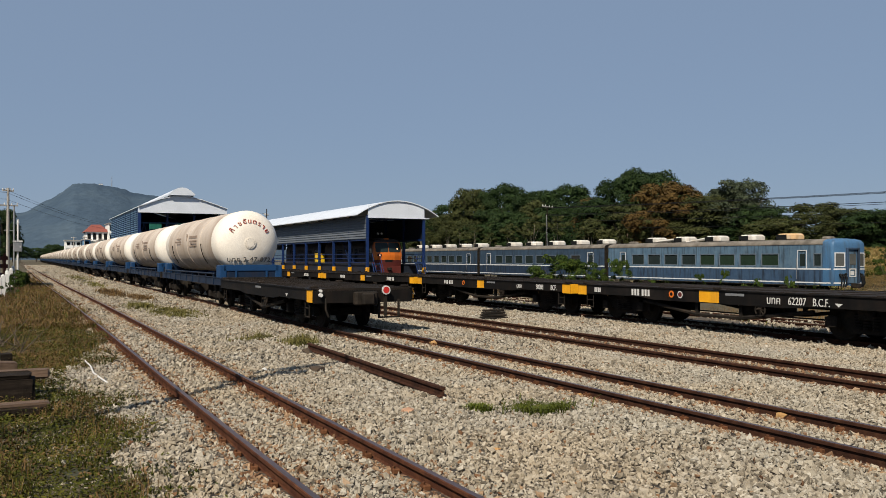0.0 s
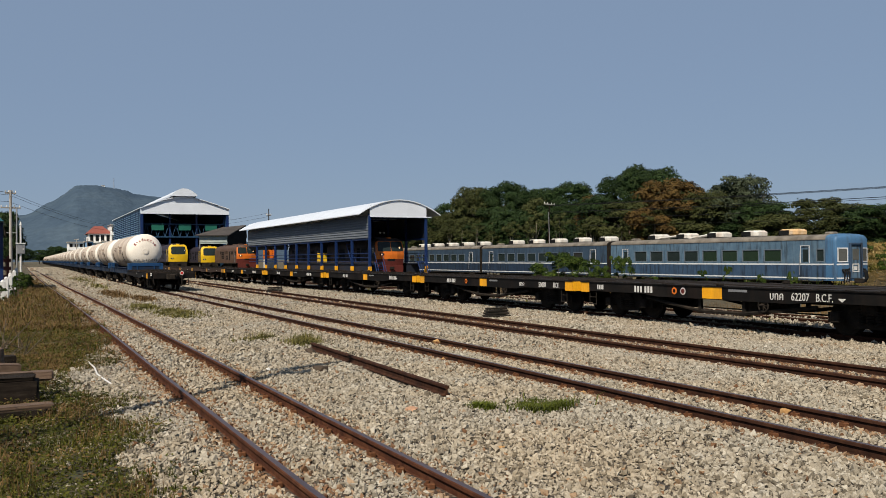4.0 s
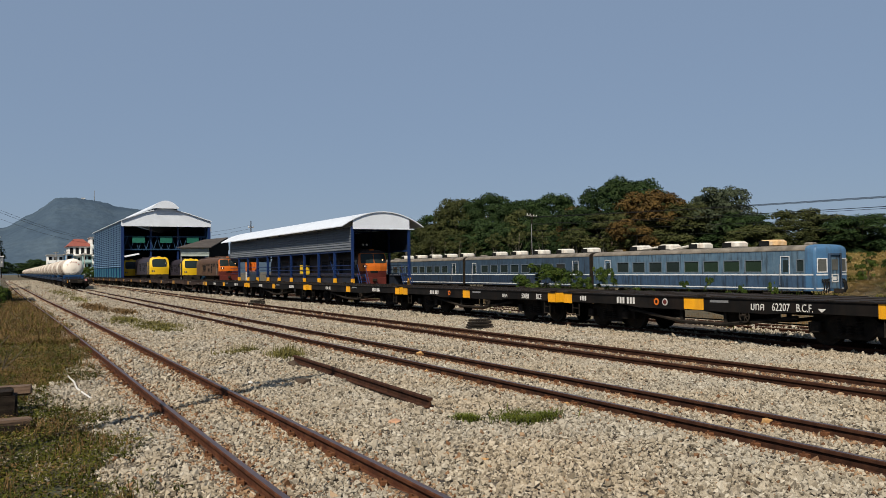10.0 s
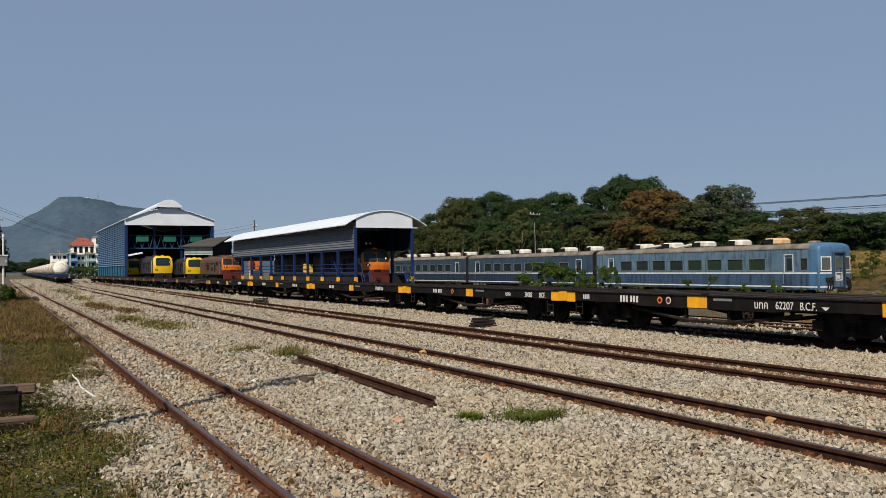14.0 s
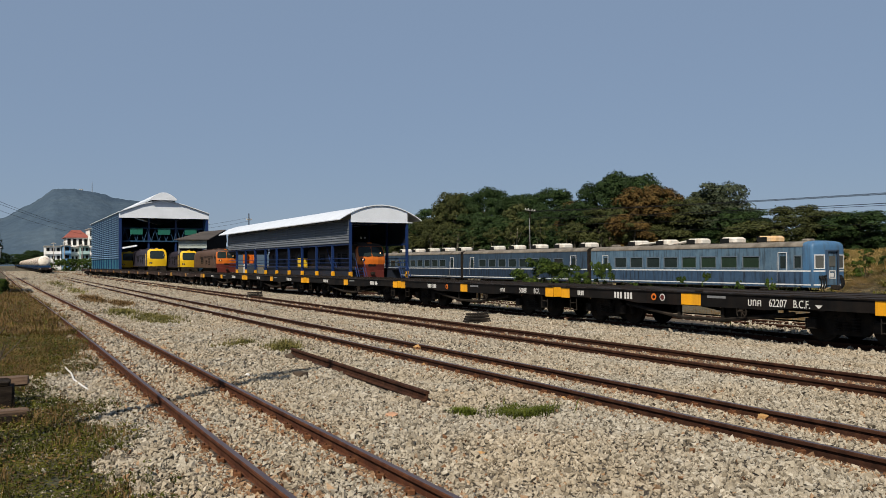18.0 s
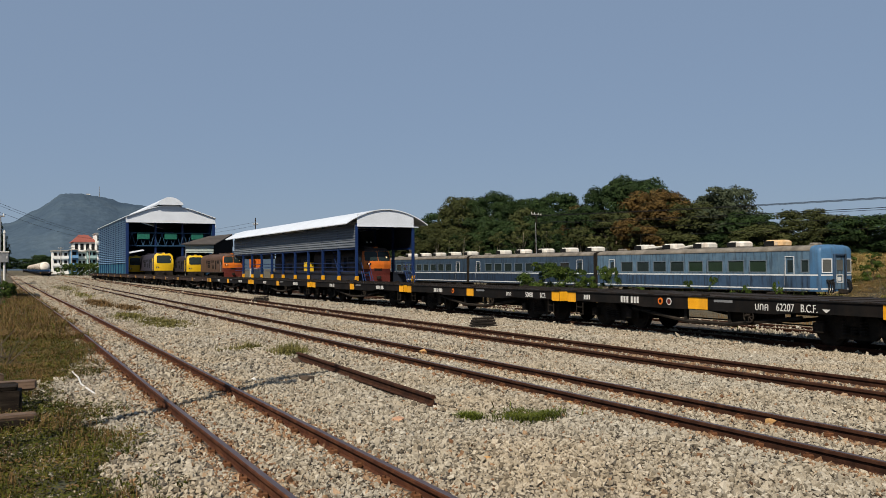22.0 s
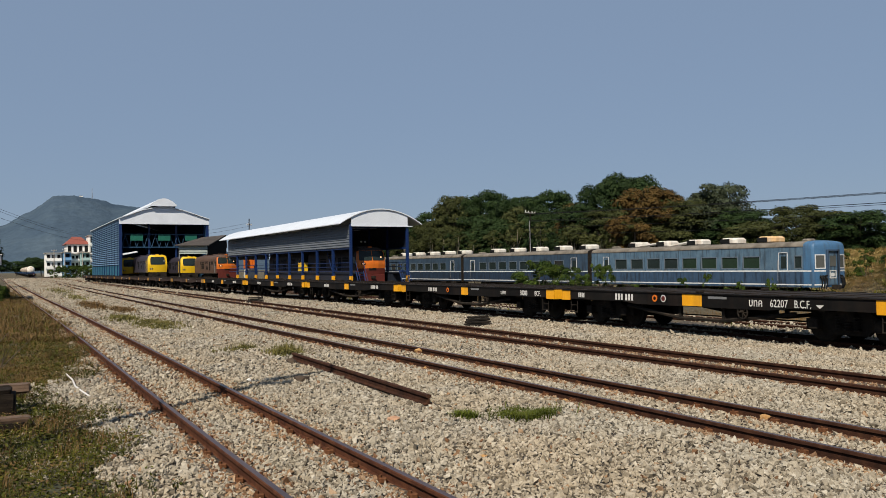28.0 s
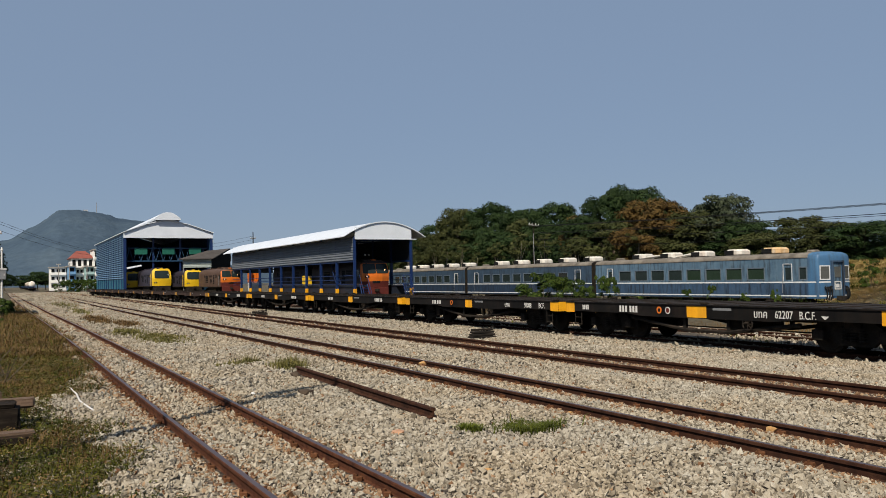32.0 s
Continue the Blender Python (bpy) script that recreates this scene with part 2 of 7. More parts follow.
LOUVRE = shader("pale_blue_louvre", [(0.06498, 0.1267, 0.2075), (0.09576, 0.1748, 0.2717)], 0.6, 15, 0.5, 0.1, 0.05)
TEAL = shader("teal_sheet_wall", [(0.00912, 0.0798, 0.1254), (0.01292, 0.1064, 0.1596)], 0.5, 15, 0.5)
ORANGE = shader("orange_locomotive_paint", [(0.456, 0.0988, 0.0076), (0.5472, 0.1444, 0.0152)], 1.2, 30, 0.45, 0, 0.05, streak=((0.076, 0.0304, 0.0152), 0.35, 2.5))
LOCOYEL = shader("yellow_locomotive_paint", [(0.5472, 0.3344, 0.0076), (0.6232, 0.4104, 0.0152)], 1.2, 30, 0.4, 0, 0.05)
LOCOBROWN = shader("rusty_brown_locomotive_paint", [(0.036, 0.02088, 0.01584), (0.0684, 0.0396, 0.02736), (0.1008, 0.0648, 0.04752)], 1.2, 30, 0.6, 0, 0.1, streak=((0.0216, 0.01296, 0.01008), 0.5, 2.5))
LOCOPURPLE = shader("dark_purple_grey_locomotive_paint", [(0.01672, 0.0152, 0.0228), (0.0304, 0.02584, 0.038)], 1.2, 30, 0.55, 0, 0.05)
# Brown paint darkened: the shed's inner shade is put into the colour.
LOCO_SHADED = shader("shed_shaded_brown_paint", [(0.012, 0.01, 0.011), (0.024, 0.018, 0.018), (0.045, 0.03, 0.026)], 1.2, 30, 0.7, 0, 0.1)
REDDARK = shader("dark_red_paint", [(0.06019, 0.01003, 0.007524), (0.1003, 0.01756, 0.01254)], 2, 40, 0.6)
LAMPGLOW = shader("lit_headlamp", [(0.684, 0.608, 0.456), (1, 0.9, 0.7)], 2, 10, 0.3)
LAMPGLOW.node_tree.nodes["Principled BSDF"].inputs["Emission Color"].default_value = (1, 0.5, 0.2, 1)
LAMPGLOW.node_tree.nodes["Principled BSDF"].inputs["Emission Strength"].default_value = 0.9
GREY = shader("grey_galvanised_steel", [(0.19, 0.1976, 0.2052), (0.2888, 0.2964, 0.304)], 2, 40, 0.5, 0.5, 0.05)
CONCRETE = shader("weathered_concrete", [(0.19, 0.1824, 0.1672), (0.2888, 0.2736, 0.2508), (0.3496, 0.3344, 0.304)], 1.5, 30, 0.9, 0, 0.3)
TIMBER = shader("weathered_sleeper_timber", [(0.00532, 0.0038, 0.00304), (0.0152, 0.0114, 0.00836), (0.03344, 0.02584, 0.01976)], 3, 60, 0.9, 0, 0.6, stretch=(1, 6, 6), gloss=0.12)
CUTWOOD = shader("sunlit_bleached_timber", [(0.0627, 0.03928, 0.02529), (0.1311, 0.08786, 0.0608)], 4, 60, 0.9, 0, 0.6, stretch=(1, 6, 6))
CRADLE = shader("bright_blue_cradle_paint", [(0.00608, 0.0304, 0.0874), (0.00912, 0.04712, 0.1292)], 2, 40, 0.45, 0, 0.1)
# Shade inside the service shed, put into a dark blue base colour.
SHED_SHADE = shader("dark_shed_interior_blue", [(0.00608, 0.00912, 0.01672), (0.01064, 0.0152, 0.0266)], 0.8, 20, 0.6)


def ballast_shader():
    """Broken stone: cells of grey, buff and brown, darkened for the shade between stones, rust beside the rails, dusty
    grass to the side.
    """
    m = bpy.data.materials.new("ballast_ground")
    m.use_nodes = True
    nt = m.node_tree
    N, L = nt.nodes.new, nt.links.new
    bs = nt.nodes["Principled BSDF"]
    geo = N("ShaderNodeNewGeometry")
    vo = N("ShaderNodeTexVoronoi")
    vo.inputs["Scale"].default_value = 17
    L(geo.outputs["Position"], vo.inputs["Vector"])
    sep = N("ShaderNodeSeparateColor")
    L(vo.outputs["Color"], sep.inputs[0])
    ramp = N("ShaderNodeValToRGB")
    el = ramp.color_ramp.elements
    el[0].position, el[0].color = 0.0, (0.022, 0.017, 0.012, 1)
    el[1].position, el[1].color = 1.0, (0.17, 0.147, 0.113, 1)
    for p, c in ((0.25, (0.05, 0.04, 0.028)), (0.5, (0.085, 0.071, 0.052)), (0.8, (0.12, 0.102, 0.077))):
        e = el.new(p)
        e.color = (*c, 1)
    L(sep.outputs[0], ramp.inputs[0])
    big = N("ShaderNodeTexNoise")
    big.inputs["Scale"].default_value, big.inputs["Detail"].default_value = 0.35, 9
    L(geo.outputs["Position"], big.inputs["Vector"])
    r2 = N("ShaderNodeValToRGB")
    r2.color_ramp.elements[0].position, r2.color_ramp.elements[0].color = 0.36, (0.62, 0.56, 0.5, 1)
    r2.color_ramp.elements[1].position, r2.color_ramp.elements[1].color = 0.6, (1.12, 1.1, 1.08, 1)
    L(big.outputs["Fac"], r2.inputs[0])
    mx = N("ShaderNodeMix")
    mx.data_type, mx.blend_type = "RGBA", "MULTIPLY"
    mx.inputs[0].default_value = 1
    L(ramp.outputs[0], mx.inputs[6]), L(r2.outputs[0], mx.inputs[7])
    # Dark cell edges put the shade between the stones into the colour.
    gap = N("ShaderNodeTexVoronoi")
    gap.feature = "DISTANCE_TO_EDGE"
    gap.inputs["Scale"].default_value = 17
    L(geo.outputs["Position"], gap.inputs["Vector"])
    gap_shade = N("ShaderNodeValToRGB")
    gap_shade.color_ramp.elements[0].position, gap_shade.color_ramp.elements[0].color = 0.0, (0.3, 0.27, 0.24, 1)
    gap_shade.color_ramp.elements[1].position, gap_shade.color_ramp.elements[1].color = 0.16, (1.08, 1.08, 1.08, 1)
    L(gap.outputs["Distance"], gap_shade.inputs[0])
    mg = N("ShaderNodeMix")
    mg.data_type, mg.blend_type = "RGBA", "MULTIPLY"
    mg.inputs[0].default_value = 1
    L(mx.outputs[2], mg.inputs[6]), L(gap_shade.outputs[0], mg.inputs[7])
    mx = mg
    # Iron dust beside the rails.
    ar, rm, mr = N("ShaderNodeAttribute"), N("ShaderNodeMath"), N("ShaderNodeMix")
    ar.attribute_name = "rust"
    rm.operation = "MULTIPLY"
    L(ar.outputs["Fac"], rm.inputs[0])
    L(sep.outputs[1], rm.inputs[1])
    mr.data_type, mr.blend_type = "RGBA", "MULTIPLY"
    L(rm.outputs[0], mr.inputs[0]), L(mx.outputs[2], mr.inputs[6])
    mr.inputs[7].default_value = (0.9, 0.52, 0.34, 1)
    mx = mr
    # Soil and dry grass by the vertex mask of the sheet.
    at = N("ShaderNodeAttribute")
    at.attribute_name = "soil"
    n3 = N("ShaderNodeTexNoise")
    n3.inputs["Scale"].default_value, n3.inputs["Detail"].default_value = 2.2, 8
    L(geo.outputs["Position"], n3.inputs["Vector"])
    rs = N("ShaderNodeValToRGB")
    rs.color_ramp.elements[0].position, rs.color_ramp.elements[0].color = 0.3, (0.023, 0.026, 0.011, 1)
    rs.color_ramp.elements[1].position, rs.color_ramp.elements[1].color = 0.72, (0.1, 0.073, 0.038, 1)
    L(n3.outputs["Fac"], rs.inputs[0])
    sm = N("ShaderNodeMath")
    sm.operation = "ADD"
    ed = N("ShaderNodeMath")
    ed.operation = "MULTIPLY_ADD"
    L(n3.outputs["Fac"], ed.inputs[0])
    ed.inputs[1].default_value, ed.inputs[2].default_value = 1.6, -0.8
    L(ed.outputs[0], sm.inputs[0]), L(at.outputs["Fac"], sm.inputs[1])
    st = N("ShaderNodeValToRGB")
    st.color_ramp.elements[0].position, st.color_ramp.elements[1].position = 0.42, 0.58
    L(sm.outputs[0], st.inputs[0])
    m2 = N("ShaderNodeMix")
    m2.data_type = "RGBA"
    L(st.outputs[0], m2.inputs[0]), L(mx.outputs[2], m2.inputs[6]), L(rs.outputs[0], m2.inputs[7])
    L(m2.outputs[2], bs.inputs["Base Color"])
    bs.inputs["Roughness"].default_value = 0.92
    bp = N("ShaderNodeBump")
    bp.invert = True
    bp.inputs["Strength"].default_value, bp.inputs["Distance"].default_value = 0.9, 0.04
    L(vo.outputs["Distance"], bp.inputs["Height"])
    L(bp.outputs[0], bs.inputs["Normal"])
    return m


BALLAST = ballast_shader()

# ---- the tracks' lines: x of the centre line at y ----


def track_1(y):
    return 2.406 - 0.000133 * min(y, 60) ** 2 - 0.008 * max(0, y - 60) + 0.0007 * max(0, 14 - max(y, 0)) ** 2


def track_2(y):
    return 7.426 - 0.002 * y + 0.0067 * max(0, y - 75)


def track_3(y):
    return 11.066 + 0.0076 * min(y, 110)


def track_4(y):
    return 16.9 - 0.03 * max(0, y - 34)


def coach_line(y):
    return 43.0 - 0.0113 * y


GROUND = -0.115


def verge(y):
    """x at which the grass at the side gives way to the ballast."""
    e = 0.95 if y < 15 else 0.95 + 0.65 * min(1, (y - 15) / 6) if y < 45 else 1.6 - 0.9 * min(1, (y - 45) / 50)
    return e + 0.12 + 0.2 * noise.noise((0, y * 0.45, 9)) - (0.7 * max(0, 1 - abs(y - 14) / 2.2))


def ground_level(x, y):
    """Height of the ballast sheet: shallow beds under the tracks, falling away beyond the flat wagons' track."""
    h = GROUND
    h += 0.035 * noise.noise((x * 0.5, y * 0.4, 0)) + 0.02 * noise.noise((x * 1.9, y * 1.7, 3))
    for c in (track_1(y), track_2(y), track_3(y)):
        d = abs(x - c)
        if d < 0.9:
            h = GROUND + (h - GROUND) * 0.35 - 0.002
    if x > 22:
        k = min(1, (x - 22) / 6)
        h -= 0.07 + 0.68 * k
    elif x > 13.2:
        h -= 0.07 * min(1, (x - 13.2) / 1.5)
    if x > 47:
        h += min(3.2, (x - 47) * 0.17) * max(0, min(1, (66 - y) / 8))
    return h


def build_ground():
    xs = sorted({*(round(-8 + 0.22 * i, 2) for i in range(130)), *(21 + 3 * i for i in range(30)), -4500, -1800, -700, -250, -110, -60, -40, -28, -20, -14, -11, 130, 180, 300, 700, 1800, 4500})
    ys = sorted({*(round(0.2 * i, 2) for i in range(120)), *(24 + 0.6 * i for i in range(60)), *(60 + 4 * i for i in range(60)), -4500, -1500, -400, -120, -60, -30, -18, -10, -6, -3, -1.5, 320, 380, 450, 600, 900, 1500, 2500, 4600})
    me = bpy.data.meshes.new("ground")
    v = [(x, y, ground_level(x, y)) for y in ys for x in xs]
    n = len(xs)
    me.from_pydata(v, [], [(j * n + i, j * n + i + 1, j * n + n + i + 1, j * n + n + i) for j in range(len(ys) - 1) for i in range(n - 1)])
    soil = []
    for x, y, z in v:
        s = max(0, min(1, 0.5 + (verge(y) - x) * 1.1))
        if x > 24:
            s = max(s, min(1, 0.3 + (x - 24) * 0.3))
        elif x > 17.8:
            s = max(s, 0.3)
        if y > 240:
            s = max(s, min(1, (y - 240) / 60))
        if y < -4:
            s = max(s, 0.3)
        soil.append(s)
    rust = []
    for x, y, z in v:
        d = min(abs(x - line(y)) for line in (track_1, track_2, track_3))
        rust.append(max(0, min(1, 1.25 - max(0, d - 0.45) / 0.4)) * (0.75 if d < 0.4 else 1) + (0.5 if abs(x - track_3(y)) < 0.6 else 0))
    me.attributes.new("soil", "FLOAT", "POINT").data.foreach_set("value", soil)
    me.attributes.new("rust", "FLOAT", "POINT").data.foreach_set("value", rust)
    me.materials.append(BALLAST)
    me.polygons.foreach_set("use_smooth", [True] * len(me.polygons))
    tagged(new("ground", me), "pale broken-stone ballast with dusty grass verges", "ground", kind="structure")


build_ground()

# ---- rails ----
FOOT = [(-0.06, -0.135), (0.06, -0.135), (0.06, -0.125), (0.012, -0.11), (0.009, -0.045), (0.033, -0.035), (0.033, -0.008), (0.026, 0.0),
        (-0.026, 0.0), (-0.033, -0.008), (-0.033, -0.035), (-0.009, -0.045), (-0.012, -0.11), (-0.06, -0.125)]


def rail_track(name, line, y0, y1, top, z, label, flank=DARK_RAIL):
    tr = thing(name, label, "railway track", kind="structure")
    ys = [y0]
    while ys[-1] < y1:
        ys.append(min(y1, ys[-1] + (3 if ys[-1] < 70 else 12)))
    for side in (-0.5325, 0.5325):
        f = Form().sweep(FOOT, [(y, line(y) + side, z, 1) for y in ys])
        n = len(FOOT)
        for i in range(len(f.f)):
            if i % n == 7 and i < len(f.f) - 2:
                f.m[i] = 1
        part("rail", f, [flank, top], tr)
    return tr


TRACKS = [
    rail_track("track_1", track_1, -8, 420, RAIL_TOP, 0.0, "metre-gauge track with rusty rails in pale ballast", RUST_RAIL),
    rail_track("track_2", track_2, -8, 900, RAIL_TOP, 0.0, "metre-gauge running track the tank train leaves on"),
    rail_track("track_3", track_3, -8, 330, DARK_RAIL, 0.0, "unused rusty metre-gauge siding track"),
    rail_track("track_4", track_4, -8, 170, RUST_RAIL, -0.07, "rusty siding under the row of flat wagons"),
    rail_track("track_6", lambda y: 20.5 - 0.03 * max(0, y - 34), -8, 120, RUST_RAIL, -0.1, "rusty siding beyond the flat wagons"),
    rail_track("track_5", lambda y: coach_line(y) + 1.45, 18, 130, RUST_RAIL, -0.72, "overgrown siding under the blue coaches"),
]


def rail_clips():
    """Rusty clips that hold the rails' feet, a pair at each sleeper."""
    f = Form().box(-0.035, 0.035, -0.045, 0.045, -0.03, 0.015, 0.01).tube((-0.02, 0, 0.0), (-0.02, 0, 0.035), 0.016, 6)
    me = f.mesh("rail_clip", CLIP_RUST)
    for tr, line, y0, y1 in ((TRACKS[0], track_1, 4.2, 26), (TRACKS[1], track_2, 5.5, 22)):
        y = y0
        while y < y1:
            for side in (-0.5325, 0.5325):
                for d in (-0.085, 0.085):
                    part("rail_clip", me, None, tr, at=pose(line(y) + side + d, y + random.uniform(-0.03, 0.03), -0.085, 0, 0, random.uniform(-12, 12) + (180 if d > 0 else 0)))
            y += 0.62


def sleepers():
    """Half-buried timber sleepers: only their tops show between the stones."""
    f = Form().box(-0.95, 0.95, -0.11, 0.11, -0.1, 0.06, 0.015)
    me = f.mesh("sleeper", TIMBER)
    for tr, line, z, y0, y1 in ((TRACKS[0], track_1, -0.2, 2, 60), (TRACKS[1], track_2, -0.2, 0, 60), (TRACKS[2], track_3, -0.2, 2, 60), (TRACKS[3], track_4, -0.245, 4, 64)):
        y = y0
        while y < y1:
            part("sleeper", me, None, tr, at=pose(line(y), y, z + random.uniform(-0.015, 0.01), 0, 0, random.uniform(-1, 1)))
            y += 0.72


# ---- running gear ----


def wheelset_mesh(r=0.42):
    f = Form()
    for s in (-1, 1):
        f.lathe([(0, 0.05), (0, r - 0.07), (0.02, r - 0.06), (0.025, r), (0.115, r), (0.12, r + 0.026), (0.135, r + 0.026), (0.14, r - 0.06), (0.13, 0.1), (0.16, 0.09)], 0, 0, 20)
        n = len(f.v) - 200
        f.v[n:] = [(s * (0.62 - y), x, z) for x, y, z in f.v[n:]]
    f.tube((-0.72, 0, 0), (0.72, 0, 0), 0.07, 10)
    # Spokes' marks on the wheel plates, so that the turning shows.
    for s in (-1, 1):
        for a in range(0, 360, 90):
            c, d = math.cos(radians(a)), math.sin(radians(a))
            f.box(s * 0.615 - 0.008, s * 0.615 + 0.008, c * 0.2 - 0.03, c * 0.2 + 0.03, d * 0.2 - 0.03, d * 0.2 + 0.03)
    return f.mesh("wheelset", GRIME_AND_SHADE, True)


def bogie_form(base=1.6):
    """Cast three-piece bogie: side frames with arched tops, bolster, spring nests, axle boxes."""
    f = Form()
    h = base / 2
    for s in (-1, 1):
        prof = [(-h - 0.28, 0.3), (-h - 0.28, 0.52), (-h + 0.1, 0.56), (-0.42, 0.74), (0.42, 0.74), (h - 0.1, 0.56), (h + 0.28, 0.52), (h + 0.28, 0.3), (h - 0.2, 0.36),
                (0.42, 0.2), (-0.42, 0.2), (-h + 0.2, 0.36)]
        n = len(prof)
        v = [(s * 0.74, y, z) for y, z in prof] + [(s * 0.86, y, z) for y, z in prof]
        f.add(v, [tuple(range(n)), tuple(range(2 * n - 1, n - 1, -1))] + [(i, (i + 1) % n, n + (i + 1) % n, n + i) for i in range(n)])
        for y in (-h, h):
            f.box(s * 0.92 - 0.09, s * 0.92 + 0.09, y - 0.13, y + 0.13, 0.3, 0.55, 0.03)
        for k in (-0.22, 0, 0.22):
            for j in range(5):
                f.tube((s * 0.89, k, 0.3 + j * 0.065), (s * 0.89, k, 0.335 + j * 0.065), 0.085, 8)
    f.box(-0.95, 0.95, -0.2, 0.2, 0.5, 0.76, 0.03)
    f.box(-0.7, 0.7, -h - 0.1, -h - 0.04, 0.3, 0.42)
    f.box(-0.7, 0.7, h + 0.04, h + 0.1, 0.3, 0.42)
    return f


WHEELS = wheelset_mesh()
BOGIE = bogie_form().mesh("bogie", GRIME_AND_SHADE)


def add_bogies(wagon, places, base=1.6, wheels=None):
    made = []
    for y in places:
        bo = part("bogie", BOGIE, None, wagon, "grimy cast-steel bogie", at=pose(0, y, 0))
        for d in (-base / 2, base / 2):
            made.append(part("wheelset", WHEELS, None, bo, at=pose(0, d, 0.42)))
    return made


def lettering(text, size, mats, depth=0.004):
    cu = bpy.data.curves.new("lettering", "FONT")
    cu.body, cu.size, cu.extrude, cu.align_x, cu.align_y = text, size, depth, "CENTER", "CENTER"
    cu.resolution_u = 3
    tmp = bpy.data.objects.new("lettering", cu)
    scene.collection.objects.link(tmp)
    me = bpy.data.meshes.new_from_object(tmp.evaluated_get(bpy.context.evaluated_depsgraph_get()))
    bpy.data.objects.remove(tmp)
    me.materials.clear()
    me.materials.append(mats)
    return me


LEFT_SIDE = pose(0, 0, 0, 90, 0, -90)      # writing on a face that looks to -x, read with +y on its left
TEXTS = {}


def text_on(parent, text, size, mats, x, y, z, turn=LEFT_SIDE, squeeze=1.0):
    key = (text, size)
    if key not in TEXTS:
        TEXTS[key] = lettering(text, size, mats)
    return part("lettering", TEXTS[key], None, parent, at=Matrix.Translation((x, y, z)) @ turn @ Matrix.Diagonal((squeeze, 1, 1, 1)))


# ---- black flat wagon: local y 0 to 11.5, rail top at z 0 ----
FLAT_LEN = 11.5


def flat_wagon(at, label, marks, group="parked flat wagons", L=FLAT_LEN, bogies=1.75):
    w = thing("flat_wagon", label, "flat wagon", at, group)
    paint, patch = (WORN_BROWN, FADED) if marks == "worn" else (BLACK, YELLOW)
    n = 1.3
    for s in (-1, 1):
        f = Form()
        # Fish-bellied side sill with flanges.
        prof = [(0, 0.74), (0, 1.0), (L, 1.0), (L, 0.74), (L - 2.9, 0.74), (L - 3.5, 0.68), (3.5, 0.68), (2.9, 0.74)]
        k = len(prof)
        v = [(s * (n - 0.03), y, z) for y, z in prof] + [(s * n, y, z) for y, z in prof]
        f.add(v, [tuple(range(k)), tuple(range(2 * k - 1, k - 1, -1))] + [(i, (i + 1) % k, k + (i + 1) % k, k + i) for i in range(k)])
        f.box(s * n - (0.1 if s > 0 else 0.03), s * n + (0.03 if s > 0 else 0.1), 0, L, 1.0, 1.03)
        part("side_sill", f, paint, w)
    f = Form().box(-n + 0.04, n - 0.04, 0.02, L - 0.02, 0.98, 1.035)
    part("deck", f, DECKM, w, "worn rusty steel deck")
    rib = Form().box(-n + 0.06, n - 0.06, -0.05, 0.05, 1.035, 1.05).mesh("deck_rib", DECKM)
    for i in range(14):
        part("deck_rib", rib, None, w, at=pose(0, 0.4 + i * (L - 0.8) / 13, 0))
    f = Form().box(-0.22, -0.08, 0.1, L - 0.1, 0.62, 0.98).box(0.08, 0.22, 0.1, L - 0.1, 0.62, 0.98)
    for y in (2.1, 4.4, L / 2, L - 4.4, L - 2.1):
        f.box(-n + 0.05, n - 0.05, y - 0.06, y + 0.06, 0.7, 0.97)
    part("centre_sill", f, GRIME_AND_SHADE, w)
    for y in (0, L - 0.06):
        part("headstock", Form().box(-n + 0.032, n - 0.032, y, y + 0.06, 0.68, 0.975, 0.01), paint, w)
    for y, s in ((0, -1), (L, 1)):
        f = Form().box(-0.12, 0.12, min(y, y + s * 0.3), max(y, y + s * 0.3), 0.68, 0.86, 0.03)
        f.box(-0.16, 0.16, min(y + s * 0.2, y + s * 0.36), max(y + s * 0.2, y + s * 0.36), 0.64, 0.92, 0.05)
        part("coupler", f, GRIME_AND_SHADE, w)
    # Yellow container-lock patches at the ends and in the middle of each side.
    for y in {"plain": (0.0,), "worn": (0.0, L / 2 - 0.18)}.get(marks, (0.0, L / 2 - 0.18, L - 0.42)):
        for s in (-1, 1):
            wd = (0.68 if marks == "full" else 0.52) if abs(y - L / 2) < 1 else 0.8 if marks == "full" and y == 0 else 0.42
            part("patch", Form().box(s * (n + 0.004) - 0.004, s * (n + 0.004) + 0.004, y, y + wd, 0.7, 1.0), patch, w, "faded patch" if marks == "worn" else "yellow-painted patch")
    for x in (-n + 0.28, n - 0.28) if marks != "plain" else ():
        part("patch", Form().box(x - 0.27, x + 0.27, -0.012, -0.002, 0.7, 1.0), patch, w, "faded patch" if marks == "worn" else "yellow-painted patch")
    for y in (0.25, L / 2, L - 0.25):
        for s in (-1, 1):
            part("container_lock", Form().box(s * 1.18 - 0.09, s * 1.18 + 0.09, y - 0.08, y + 0.08, 1.036, 1.09, 0.02), DECKM, w)
    # Hand-brake wheel, its bracket, air tank and rigging under the frame.
    f = Form()
    for i in range(16):
        a, b = 2 * math.pi * i / 16, 2 * math.pi * (i + 1) / 16
        f.tube((-n + 0.02, 4.28 + 0.15 * math.cos(a), 0.6 + 0.15 * math.sin(a)), (-n + 0.02, 4.28 + 0.15 * math.cos(b), 0.6 + 0.15 * math.sin(b)), 0.018, 6)
    for i in range(4):
        a = math.pi * i / 4
